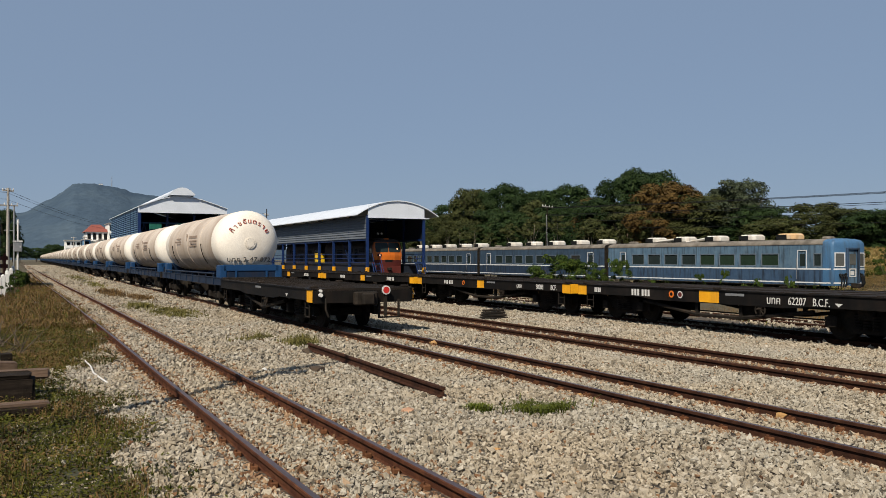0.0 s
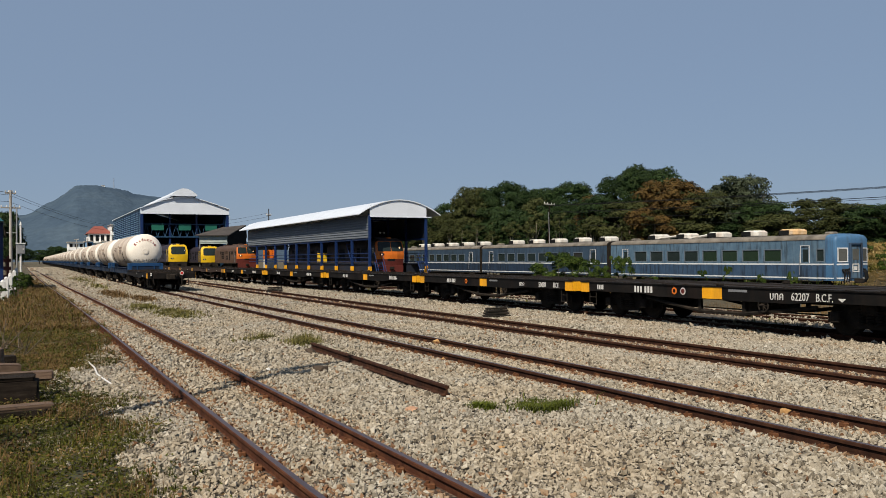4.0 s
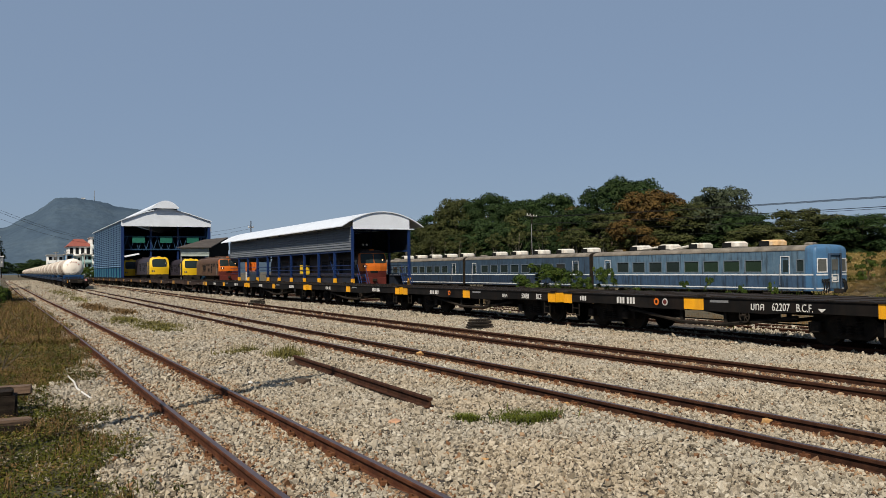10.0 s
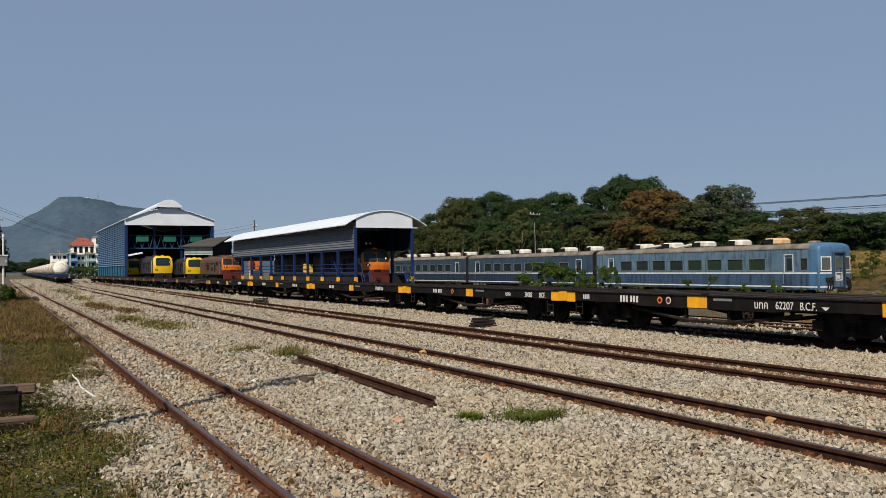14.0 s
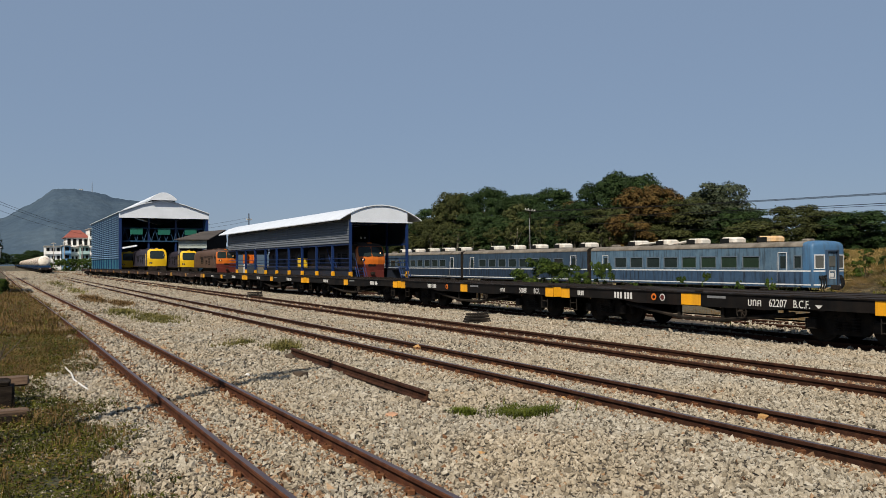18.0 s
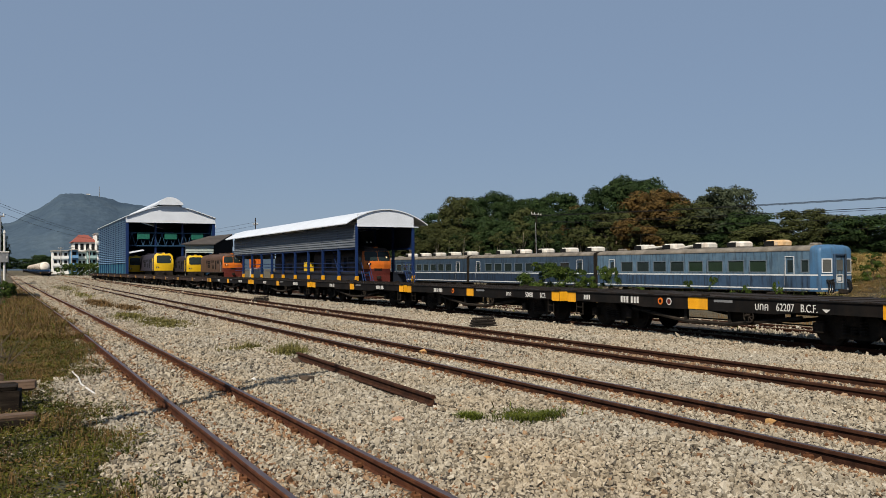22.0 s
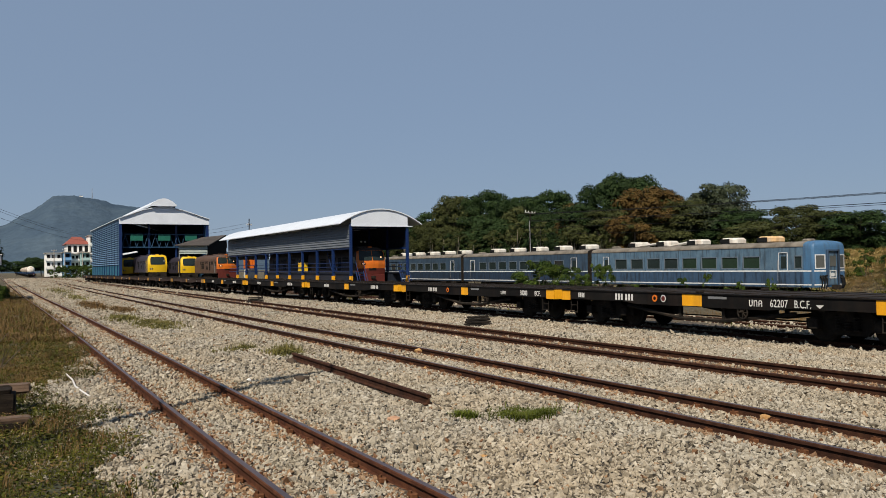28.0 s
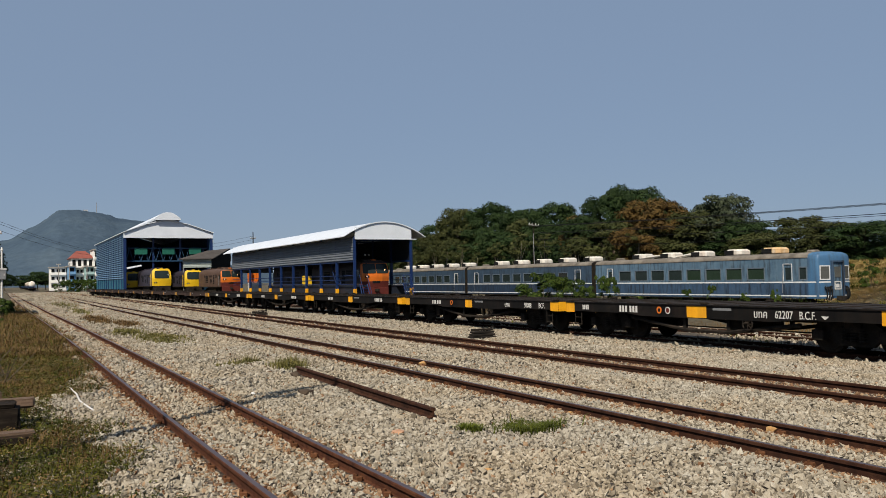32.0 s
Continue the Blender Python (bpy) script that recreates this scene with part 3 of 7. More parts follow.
        f.tube((-n + 0.02, 4.28 + 0.15 * math.cos(a), 0.6 + 0.15 * math.sin(a)), (-n + 0.02, 4.28 - 0.15 * math.cos(a), 0.6 - 0.15 * math.sin(a)), 0.012, 6)
    f.tube((-n - 0.09, 4.28, 0.62), (-n + 0.3, 4.28, 0.62), 0.025, 6)
    part("brake_wheel", f, GRIME_AND_SHADE, w, "spoked hand-brake wheel")
    part("air_tank", Form().tube((0.5, 4.9, 0.52), (0.5, 6.3, 0.52), 0.2, 14), GRIME_AND_SHADE, w)
    f = Form().box(-0.85, -0.4, 4.6, 5.2, 0.38, 0.72, 0.03).tube((-0.6, 2.2, 0.42), (-0.6, 9.3, 0.42), 0.02, 6).tube((0.1, 2.2, 0.36), (0.1, 9.3, 0.36), 0.02, 6)
    for x in (-1.12, 1.12):
        f.tube((x, 2.9, 0.62), (x, 5.0, 0.36), 0.05, 6).tube((x, 5.0, 0.36), (x, L - 5.0, 0.36), 0.05, 6).tube((x, L - 5.0, 0.36), (x, L - 2.9, 0.62), 0.05, 6)
        for y in (5.0, L - 5.0):
            f.box(x - 0.04, x + 0.04, y - 0.05, y + 0.05, 0.36, 0.72)
    part("brake_rigging", f, GRIME_AND_SHADE, w)
    for y, s in ((0.55, 1), (L - 0.55, -1)):
        f = Form()
        for d in (-0.16, 0.16):
            f.tube((-n + 0.05, y + d, 0.98), (-n + 0.05, y + d, 0.32), 0.015, 6)
        for z in (0.34, 0.55):
            f.tube((-n + 0.05, y - 0.16, z), (-n + 0.05, y + 0.16, z), 0.015, 6)
        part("step", f, GRIME_AND_SHADE, w)
    wheels = add_bogies(w, (bogies, L - bogies))
    x = -n - 0.008
    if marks == "full":
        text_on(w, "บทค", 0.27, WHITE, x, 3.86, 0.84, squeeze=0.85)
        text_on(w, "62207", 0.25, WHITE, x, 3.2, 0.84, squeeze=0.8)
        text_on(w, "B.C.F.", 0.25, WHITE, x, 2.56, 0.84, squeeze=0.75)
        bars(w, x, 8.95, 0.86, (0.1, 0.1, 0.1, 0.05, 0.1, 0.1, 0.1), 0.18)
        bars(w, x, 10.75, 0.87, (0.06, 0.065, 0.065, 0.065, 0.065), 0.14)
        badge(w, x, 7.28), badge(w, x, 6.95, True)
    elif marks == "number":
        text_on(w, "50088", 0.24, WHITE, x, 1.75, 0.85, squeeze=0.75)
        text_on(w, "BCF.", 0.24, WHITE, x, 0.92, 0.85, squeeze=0.75)
        text_on(w, "บทค", 0.22, WHITE, x, 3.05, 0.85, squeeze=0.85)
        bars(w, x, 8.9, 0.86, (0.1, 0.1, 0.1, 0.05, 0.1, 0.1, 0.08), 0.15)
        badge(w, x, 7.2)
    elif marks == "bars":
        bars(w, x, 2.9, 0.86, (0.1, 0.1, 0.1, 0.1, 0.05, 0.1, 0.1), 0.16)
        bars(w, x, L - 2.6, 0.86, (0.1, 0.1, 0.1, 0.05, 0.1, 0.1), 0.15)
    # Small builder's plate and the load triangle.
    part("plate", Form().box(x + 0.002, x + 0.006, 4.75, 5.35, 0.9, 0.96), GREY, w)
    if marks != "number":
        f = Form().add([(x + 0.004, 2.22, 0.85), (x + 0.004, 2.12, 0.77), (x + 0.004, 2.02, 0.85), (x - 0.001, 2.22, 0.85), (x - 0.001, 2.12, 0.77), (x - 0.001, 2.02, 0.85)],
                       [(0, 1, 2), (3, 5, 4), (0, 3, 4, 1), (1, 4, 5, 2), (2, 5, 3, 0)])
        part("load_mark", f, WHITE, w)
    return w, wheels


def bars(w, x, y, z, widths, h):
    """A word that cannot be read, as upright bars."""
    for d in widths:
        if d > 0.06:
            part("lettering", Form().box(x - 0.003, x + 0.004, y - d, y - d * 0.25, z - h / 2, z + h / 2), WHITE, w)
        y -= d * 1.25


def badge(w, x, y, ring=False):
    b = part("badge", Form().tube((x - 0.004, y, 0.86), (x + 0.004, y, 0.86), 0.095, 20), WHITE if ring else ORANGE, w, "round painted badge")
    part("badge_face", Form().tube((x - 0.007, y, 0.86), (x - 0.003, y, 0.86), 0.07 if ring else 0.05, 20), REDDARK if ring else BLACK, b)


# ---- tank wagon: local y 0 to 14.0, coupled every 14.6 m ----
TANK_PITCH = 14.6


def tank_wagon(at, label):
    w = thing("tank_wagon", label, "tank wagon", at, "wagons of the tank train")
    R, cz, y0, y1 = 1.15, 2.36, 0.7, 13.3
    dome = [(0.0, 0.02), (0.01, 0.34), (0.06, 0.6), (0.14, 0.81), (0.25, 0.98), (0.38, 1.09), (0.53, 1.15)]
    part("end_cap", Form().lathe([(y0 + a, b) for a, b in dome] + [(y0 + 1.25, R)], 0, cz, 40), CREAM, w, "clean cream dished end", True)
    part("end_cap", Form().lathe([(y1 - a, b) for a, b in dome] + [(y1 - 1.25, R)], 0, cz, 40), CREAM, w, "clean cream dished end", True)
    part("barrel", Form().lathe([(y0 + 1.25, R - 0.004), (y1 - 1.25, R - 0.004)], 0, cz, 40), TANKM, w, "soiled cream steel barrel", True)
    for y in (4.2, 7.0, 9.8):
        part("weld_band", Form().lathe([(y - 0.03, R - 0.004), (y - 0.03, R + 0.008), (y + 0.03, R + 0.008), (y + 0.03, R - 0.004)], 0, cz, 40), TANKM, w, "", True)
    f = Form().tube((0, 0.72, cz - 0.06), (0, 0.672, cz - 0.06), 0.2, 24).tube((0, 0.68, cz - 0.06), (0, 0.655, cz - 0.06), 0.14, 24)
    for i in range(12):
        a = math.pi * i / 6
        f.tube((0.17 * math.cos(a), 0.69, cz - 0.06 + 0.17 * math.sin(a)), (0.17 * math.cos(a), 0.66, cz - 0.06 + 0.17 * math.sin(a)), 0.016, 6)
    part("hatch", f, CREAM, w, "round bolted hatch", True)
    # Blue saddles and cradle under the tank's ends.
    for y, s in ((0.95, 1), (13.05, -1)):
        prof = []
        for i in range(13):
            a = radians(226 + i * 88 / 12)
            prof.append((1.17 * math.cos(a), cz + 1.17 * math.sin(a)))
        prof += [(0.9, 0.98), (-0.9, 0.98)]
        part("saddle", Form().sweep(prof, [(y - 0.25, 0, 0, 1), (y + 0.25, 0, 0, 1)]), NAVY, w, "blue tank saddle")
        for x in (-1.0, 1.0):
            part("bracket", Form().box(x - 0.12, x + 0.12, y - 0.45, y + 0.2, 1.0, 1.5, 0.02), CRADLE, w, "bright blue end bracket")
    for s in (-1, 1):
        f = Form().box(s * 1.1 - 0.06, s * 1.1 + 0.06, 0.2, 13.8, 0.8, 1.05).box(s * 1.1 - 0.09, s * 1.1 + 0.09, 0.2, 13.8, 1.05, 1.075)
        for i in range(9):
            y = 1.4 + i * 1.4
            f.box(s * 1.17 - 0.02, s * 1.17 + 0.02, y - 0.04, y + 0.04, 0.8, 1.2)
        f.tube((s * 1.17, 1.2, 1.2), (s * 1.17, 12.8, 1.2), 0.03, 6)
        part("side_sill", f, NAVY, w, "grimy dark blue side sill with rail")
    f = Form().box(-1.1, 1.1, 0.1, 0.24, 0.75, 1.08, 0.01).box(-1.1, 1.1, 13.76, 13.9, 0.75, 1.08, 0.01).box(-0.2, 0.2, 0.2, 13.8, 0.62, 0.95)
    f.box(-1.05, 1.05, 0.25, 2.3, 0.98, 1.0).box(-1.05, 1.05, 11.7, 13.75, 0.98, 1.0)
    part("underframe", f, GRIME_AND_SHADE, w)
    # Cradle across each end, below the hatch: an upper beam over a set-back plate with two stiffeners.
    for y, s in ((0.5, 1), (13.4, -1)):
        cr = part("cradle_beam", Form().box(-1.0, 1.0, y, y + 0.1, 1.3, 1.52, 0.015), CRADLE, w, "bright blue cradle beam")
        part("cradle_plate", Form().box(-0.98, 0.98, y + 0.03, y + 0.08, 1.0, 1.3), NAVY, cr, "dark blue cradle plate")
        for x in (-0.55, 0.55):
            part("stiffener", Form().box(x - 0.03, x + 0.03, min(y, y + 0.1 - s * 0.12), max(y, y + 0.1 - s * 0.12) + 0.03, 1.0, 1.3), CRADLE, cr)
    for y in (-0.3, 13.9):
        part("coupler", Form().box(-0.14, 0.14, y, y + 0.42, 0.66, 0.9, 0.04), GRIME_AND_SHADE, w)
    # Curved pipe stays on the flank, and a soiled warning panel.
    for y in (3.6, 10.4):
        for s in (-1, 1):
            f = Form()
            pts = [(s * (R + 0.05) * math.cos(radians(a)), y + 0.25 * (20 - a) / 60, cz + (R + 0.05) * math.sin(radians(a))) for a in (-2, -12, -22, -32, -42)]
            for p, q in zip(pts, pts[1:]):
                f.tube(p, q, 0.018, 6)
            part("pipe", f, GRIME_AND_SHADE, w)
    part("brake_cylinder", Form().tube((-0.6, 6.2, 0.55), (-0.6, 7.4, 0.55), 0.2, 12), GRIME_AND_SHADE, w)
    part("valve_box", Form().box(0.3, 0.8, 6.0, 7.2, 0.4, 0.8, 0.04), GRIME_AND_SHADE, w)
    f = Form()
    for i, (y, z, d, h) in enumerate(((4.9, 2.62, 1.7, 0.1), (4.9, 2.46, 1.5, 0.05), (4.9, 2.36, 1.3, 0.05), (4.9, 2.26, 1.6, 0.05), (8.6, 2.6, 1.2, 0.07), (8.6, 2.48, 1.4, 0.05), (8.6, 2.38, 0.9, 0.05), (7.0, 2.62, 0.2, 0.3))):
        n = max(2, int(d / (0.2 if h > 0.06 else 0.09)))
        for j in range(n):
            yy = y + j * d / n
            for s in (-1, 1):
                xr = s * math.sqrt(max(0.1, (R + 0.012) ** 2 - (z - cz) ** 2))
                f.box(xr - 0.012, xr + 0.012, yy, yy + d / n * 0.7, z - h / 2, z + h / 2)
    part("lettering", f, shader("faded_brown_lettering", [(0.2, 0.155, 0.125), (0.27, 0.215, 0.175)], 4, 40) if "faded_brown_lettering" not in bpy.data.materials else bpy.data.materials["faded_brown_lettering"], w)
    wheels = add_bogies(w, (2.2, 11.8))
    return w, wheels

# ---- passenger coach: local y 0 (end door) to 20.8, near flank at x 0, far flank at x 2.9 ----


def coach_outline():
    w, pts = 2.9, []
    pts += [(0.05, 0.86), (0.0, 1.0), (0.0, 3.32)]
    for i in range(1, 12):
        a = math.pi * (1 - i / 12)
        c, s = math.cos(a), math.sin(a)
        px = w / 2 + w / 2 * math.copysign(abs(c) ** 0.55, c)
        pts.append((px, 3.32 + 0.34 * abs(s) ** 0.75))
    pts += [(w, 3.32), (w, 1.0), (w - 0.05, 0.86)]
    return pts


def coach(at, label, windows, doors, last, L=20.4):
    c = thing("passenger_coach", label, "railway coach", at, "stored blue coaches")
    w = 2.9
    paint, low_paint = (COACH_SIDE, COACH_LOW) if last else (GRIMY_SIDE, GRIMY_LOW)
    out = coach_outline()
    # Shell, cut into lower flank, upper flank and roof by height.
    y0 = 0.9 if last else 0.0
    roof = [p for p in out if p[1] > 3.3]
    part("roof", Form().sweep(roof, [(y0, 0, 0, 1), (L, 0, 0, 1)], cap=False, close=False), COACH_ROOF, c, "weathered grey-brown arched roof", True)
    for x, s in ((0.0, -1), (w, 1)):
        f = Form().box(min(x, x - s * 0.06), max(x, x - s * 0.06), y0, L, 0.86, 1.86)
        part("lower_flank", f, low_paint, c, "stained darker blue lower flank")
        # Upper flank pieced round the openings: a panel a bay.
        lo_x, hi_x = min(x, x - s * 0.06), max(x, x - s * 0.06)
        opens = sorted([(a, b, 2.02, 2.75) for a, b in windows] + [(a, b, 1.86, 2.95) for a, b in doors])
        y = y0
        for a, b, lo, hi in opens:
            part("flank_panel", Form().box(lo_x, hi_x, y, a, 1.86, 3.33), paint, c, "faded blue upper flank")
            if lo > 1.87:
                part("sill_panel", Form().box(lo_x, hi_x, a, b, 1.86, lo), paint, c)
            part("head_panel", Form().box(lo_x, hi_x, a, b, hi, 3.33), paint, c)
            y = b
        part("flank_panel", Form().box(lo_x, hi_x, y, L, 1.86, 3.33), paint, c, "faded blue upper flank")
        for z, h in ((1.8, 0.085), (0.98, 0.075)):
            part("stripe", Form().box(x + s * 0.003 - 0.003, x + s * 0.003 + 0.003, 0.35 if last else 0.02, L - 0.02, z, z + h), STRIPE, c, "white waist stripe")
        part("gutter", Form().box(x - 0.03, x + 0.03, y0, L, 3.31, 3.36), COACH_ROOF, c)
        for a, b in zip(windows, windows[1:]):
            if 0 < b[0] - a[1] < 1:
                m = (a[1] + b[0]) / 2
                part("seam", Form().box(x - 0.004, x + 0.004, m - 0.012, m + 0.012, 0.9, 1.78), low_paint, c)
        for a, b in doors:
            part("door_step", Form().box(min(x, x + s * 0.12), max(x, x + s * 0.12), a, b, 0.55, 0.6).box(min(x, x + s * 0.04), max(x, x + s * 0.04), a, a + 0.04, 0.6, 0.9).box(min(x, x + s * 0.04), max(x, x + s * 0.04), b - 0.04, b, 0.6, 0.9), GRIME_AND_SHADE, c)
        part("skirt_pipe", Form().tube((x + s * 0.02, y0 + 0.3, 0.82), (x + s * 0.02, L - 0.3, 0.82), 0.025, 6), GRIME_AND_SHADE, c)
        for i, (a, b) in enumerate(windows):
            wi = part("window", Form().box(x - s * 0.045 - 0.005, x - s * 0.045 + 0.005, a, b, 2.02, 2.75), GREENPANE if i < 4 and last else PANE, c)
            f = Form()
            for q in ((a - 0.04, a + 0.02, 1.98, 2.79), (b - 0.02, b + 0.04, 1.98, 2.79), (a, b, 1.98, 2.04), (a, b, 2.73, 2.79)):
                f.box(x + s * 0.0 - 0.05, x + s * 0.012 + 0.0, *q) if s > 0 else f.box(x - 0.012, x + 0.05, *q)
            part("window_frame", f, FRAME, wi, "pale worn window frame")
        for a, b in doors:
            d = part("door", Form().box(x - s * 0.06 - 0.015, x - s * 0.06 + 0.015, a, b, 1.0, 2.95), paint, c, "recessed folding door")
            part("door_window", Form().box(x - s * 0.04 - 0.004, x - s * 0.04 + 0.004, a + 0.1, b - 0.1, 2.0, 2.75), PANE, d)
            f = Form()
            for q in ((a - 0.04, a, 1.9, 2.99), (b, b + 0.04, 1.9, 2.99), (a, b, 2.95, 2.99)):
                f.box(x - 0.02 if s < 0 else x, x if s < 0 else x + 0.02, *q)
            part("door_frame", f, STRIPE, d, "pale worn door frame")
            part("handrail", Form().tube((x + s * 0.04, b + 0.08, 1.2), (x + s * 0.04, b + 0.08, 2.5), 0.015, 6), GREY, d)
    # End walls are coloured dark for the shade between the coaches.
    for y in ((L,) if last else (0, L)):
        part("end_wall", Form().sweep(out, [(y - 0.03, 0, 0, 1), (y + 0.02, 0, 0, 1)]), GRIME_AND_SHADE, c)
        part("gangway", Form().box(w / 2 - 0.5, w / 2 + 0.5, y - 0.28 if y == 0 else y, y if y == 0 else y + 0.28, 1.05, 3.2, 0.04), DARK, c, "black gangway bellows")
    part("floor_pan", Form().box(0.12, w - 0.12, 0.5, L - 0.5, 0.9, 1.02), GRIME_AND_SHADE, c)
    if last:
        cab_end(c, out)
    # Five roof coolers with dark grilles on their near ends.
    for i in range(5):
        y = 4.0 + i * 3.12 if last else 1.1 + i * 3.6
        casing = ACTAN if (last and i == 0) else ACWHITE
        u = part("roof_cooler", Form().box(w / 2 - 0.6, w / 2 + 0.6, y - 0.3, y + 1.15, 3.6, 4.07, 0.2), casing, c, "rust-stained roof cooler casing" if casing is ACTAN else "off-white roof cooler casing")
        for s in (-1, 1):
            x = w / 2 + s * 0.6
            part("grille", Form().box(x - 0.014, x + 0.014, y + 0.22, y + 1.02, 3.68, 4.0), DARK, u)
    if last:
        f = Form()
        for a, b in ((14.4, 16.2), (11.3, 13.1)):
            for d in (-0.25, 0.2):
                f.tube((w / 2 + d - 0.3, a, 3.88), (w / 2 + d - 0.3, b, 3.76 if a > 12 else 3.66), 0.07, 7)
        part("duct", f, ACWHITE, c, "white duct between roof coolers", True)
    for y in (1.6, L - 1.4):
        part("vent", Form().box(w / 2 - 0.35, w / 2 + 0.35, y - 0.3, y + 0.3, 3.6, 3.82, 0.12), COACH_ROOF, c)
    for a, b, z in ((5.2, 7.2, 0.35), (9.0, 11.5, 0.3), (12.4, 14.6, 0.4)):
        part("equipment_box", Form().box(0.25, 1.1, a, b, z, 0.9, 0.04), GRIME_AND_SHADE, c)
        part("equipment_box", Form().box(1.8, 2.65, a + 0.4, b - 0.2, z + 0.1, 0.9, 0.04), GRIME_AND_SHADE, c)
    for y in (3.4, L - 3.4):
        bo = part("bogie", BOGIE, None, c, "grimy cast-steel bogie", at=pose(w / 2, y, 0))
        for d in (-1.05, 1.05):
            part("wheelset", WHEELS, None, bo, at=pose(0, d, 0.42))
    return c


def cab_end(c, out):
    """The faceted end with its door, two windows, framed plate, stripes, coupler and hoses."""
    mid = 1.45
    plan = [(-1.45, 0.92), (-1.45, 0.36), (-1.43, 0.27), (-1.38, 0.2), (-0.58, 0.0), (0.58, 0.0), (1.38, 0.2), (1.43, 0.27), (1.45, 0.36), (1.45, 0.92)]
    rings = [(0.86, 0.98), (1.0, 1.0), (3.2, 1.0), (3.35, 0.985), (3.47, 0.95), (3.57, 0.86), (3.64, 0.68), (3.68, 0.35)]
    n = len(plan)
    v = [(mid + x * k, 0.92 + (y - 0.92) * k, z) for z, k in rings for x, y in plan]
    fs = [(j * n + i, j * n + (i + 1) % n, j * n + n + (i + 1) % n, j * n + n + i) for j in range(len(rings) - 1) for i in range(n)]
    fs += [tuple(range(n)), tuple(range(len(v) - n, len(v)))]
    part("cab_end", Form().add(v, fs), COACH_END, c, "brighter blue faceted end", True)
    d = part("end_door", Form().box(mid - 0.38, mid + 0.38, -0.03, 0.02, 1.0, 2.95, 0.02), COACH_SIDE, c, "blue end door")
    part("door_window", Form().box(mid - 0.27, mid + 0.27, -0.045, -0.03, 2.1, 2.75, 0.02), SKY_PANE, d)
    f = Form()
    for q in ((mid - 0.3, mid + 0.3, 1.38, 1.44), (mid - 0.3, mid + 0.3, 1.82, 1.88), (mid - 0.3, mid - 0.24, 1.38, 1.88), (mid + 0.24, mid + 0.3, 1.38, 1.88)):
        f.box(q[0], q[1], -0.05, -0.03, q[2], q[3])
    f.box(mid - 0.2, mid + 0.12, -0.045, -0.034, 1.5, 1.72)
    part("plate", f, WHITE, d, "white framed plate")
    f = Form().box(mid - 0.56, mid - 0.44, -0.12, 0.02, 1.0, 3.12, 0.02).box(mid + 0.44, mid + 0.56, -0.12, 0.02, 1.0, 3.12, 0.02).box(mid - 0.44, mid + 0.44, -0.12, 0.02, 3.0, 3.12, 0.02)
    part("door_surround", f, COACH_LOW, c, "dark blue door surround")
    for s in (-1, 1):

        def panel(l0, l1, d0, d1, z0, z1):
            """A box on the swept-back end panel: l along it, d out of it."""
            f = Form().box(l0, l1, d0, d1, z0, z1)
            f.v = [(mid + s * (0.58 + a * 0.97 + b * 0.243), a * 0.243 - b * 0.97, z) for a, b, z in f.v]
            return f

        wi = part("window", panel(0.1, 0.72, 0.0, 0.012, 2.02, 2.78), SKY_PANE, c)
        for q in ((0.05, 0.77, 1.97, 2.03), (0.05, 0.77, 2.77, 2.83), (0.05, 0.11, 2.03, 2.77), (0.71, 0.77, 2.03, 2.77)):
            part("window_frame", panel(q[0], q[1], 0.0, 0.03, q[2], q[3]), STRIPE, wi)
        for z in (1.8, 0.98):
            part("stripe", panel(0.01, 0.83, 0.0, 0.008, z, z + 0.085), STRIPE, c, "white waist stripe")
        for k in range(3):
            x = mid + s * (0.66 + 0.16 * k)
            y = 0.02 + 0.04 * k
            f = Form().tube((x, y, 1.55), (x, y - 0.16, 1.36), 0.06, 8).tube((x, y - 0.16, 1.38), (x + 0.06 * s, y - 0.18, 1.0), 0.045, 8).tube((x + 0.06 * s, y - 0.18, 1.02), (x - 0.1, y - 0.14, 0.78), 0.04, 8)
            part("hose", f, DARK, c, "black hose")
        part("cable", Form().tube((mid + s * 0.58, -0.08, 1.58), (mid + s * 1.05, 0.06, 1.46), 0.04, 8), DARK, c)
        part("step_light", Form().tube((mid + s * 0.75, 0.06, 0.92), (mid + s * 0.75, -0.03, 0.92), 0.07, 10), WHITE, c)
    part("coupler", Form().box(mid - 0.16, mid + 0.16, -0.5, 0.0, 0.72, 1.0, 0.05), GRIME_AND_SHADE, c)


# ---- locomotive: local y 0 (face) to length, x centred ----


def cab_point(x, z, out=0.0):
    """A point of the bowed, raked cab front; x as a share of the half width."""
    levels = [(1.1, 1.34), (1.7, 1.39), (2.2, 1.4), (2.8, 1.39), (3.25, 1.35), (3.5, 1.24), (3.66, 1.02)]
    w = levels[-1][1]
    for (a, p), (c, q) in zip(levels, levels[1:]):
        if a <= z <= c:
            w = p + (q - p) * (z - a) / (c - a)
            break
    return (x * w, 0.1 * (2.2 - min(z, 2.2)) + 0.42 * max(0, z - 2.2) ** 1.2 / 1.4 + 0.2 * x * x - out, z)


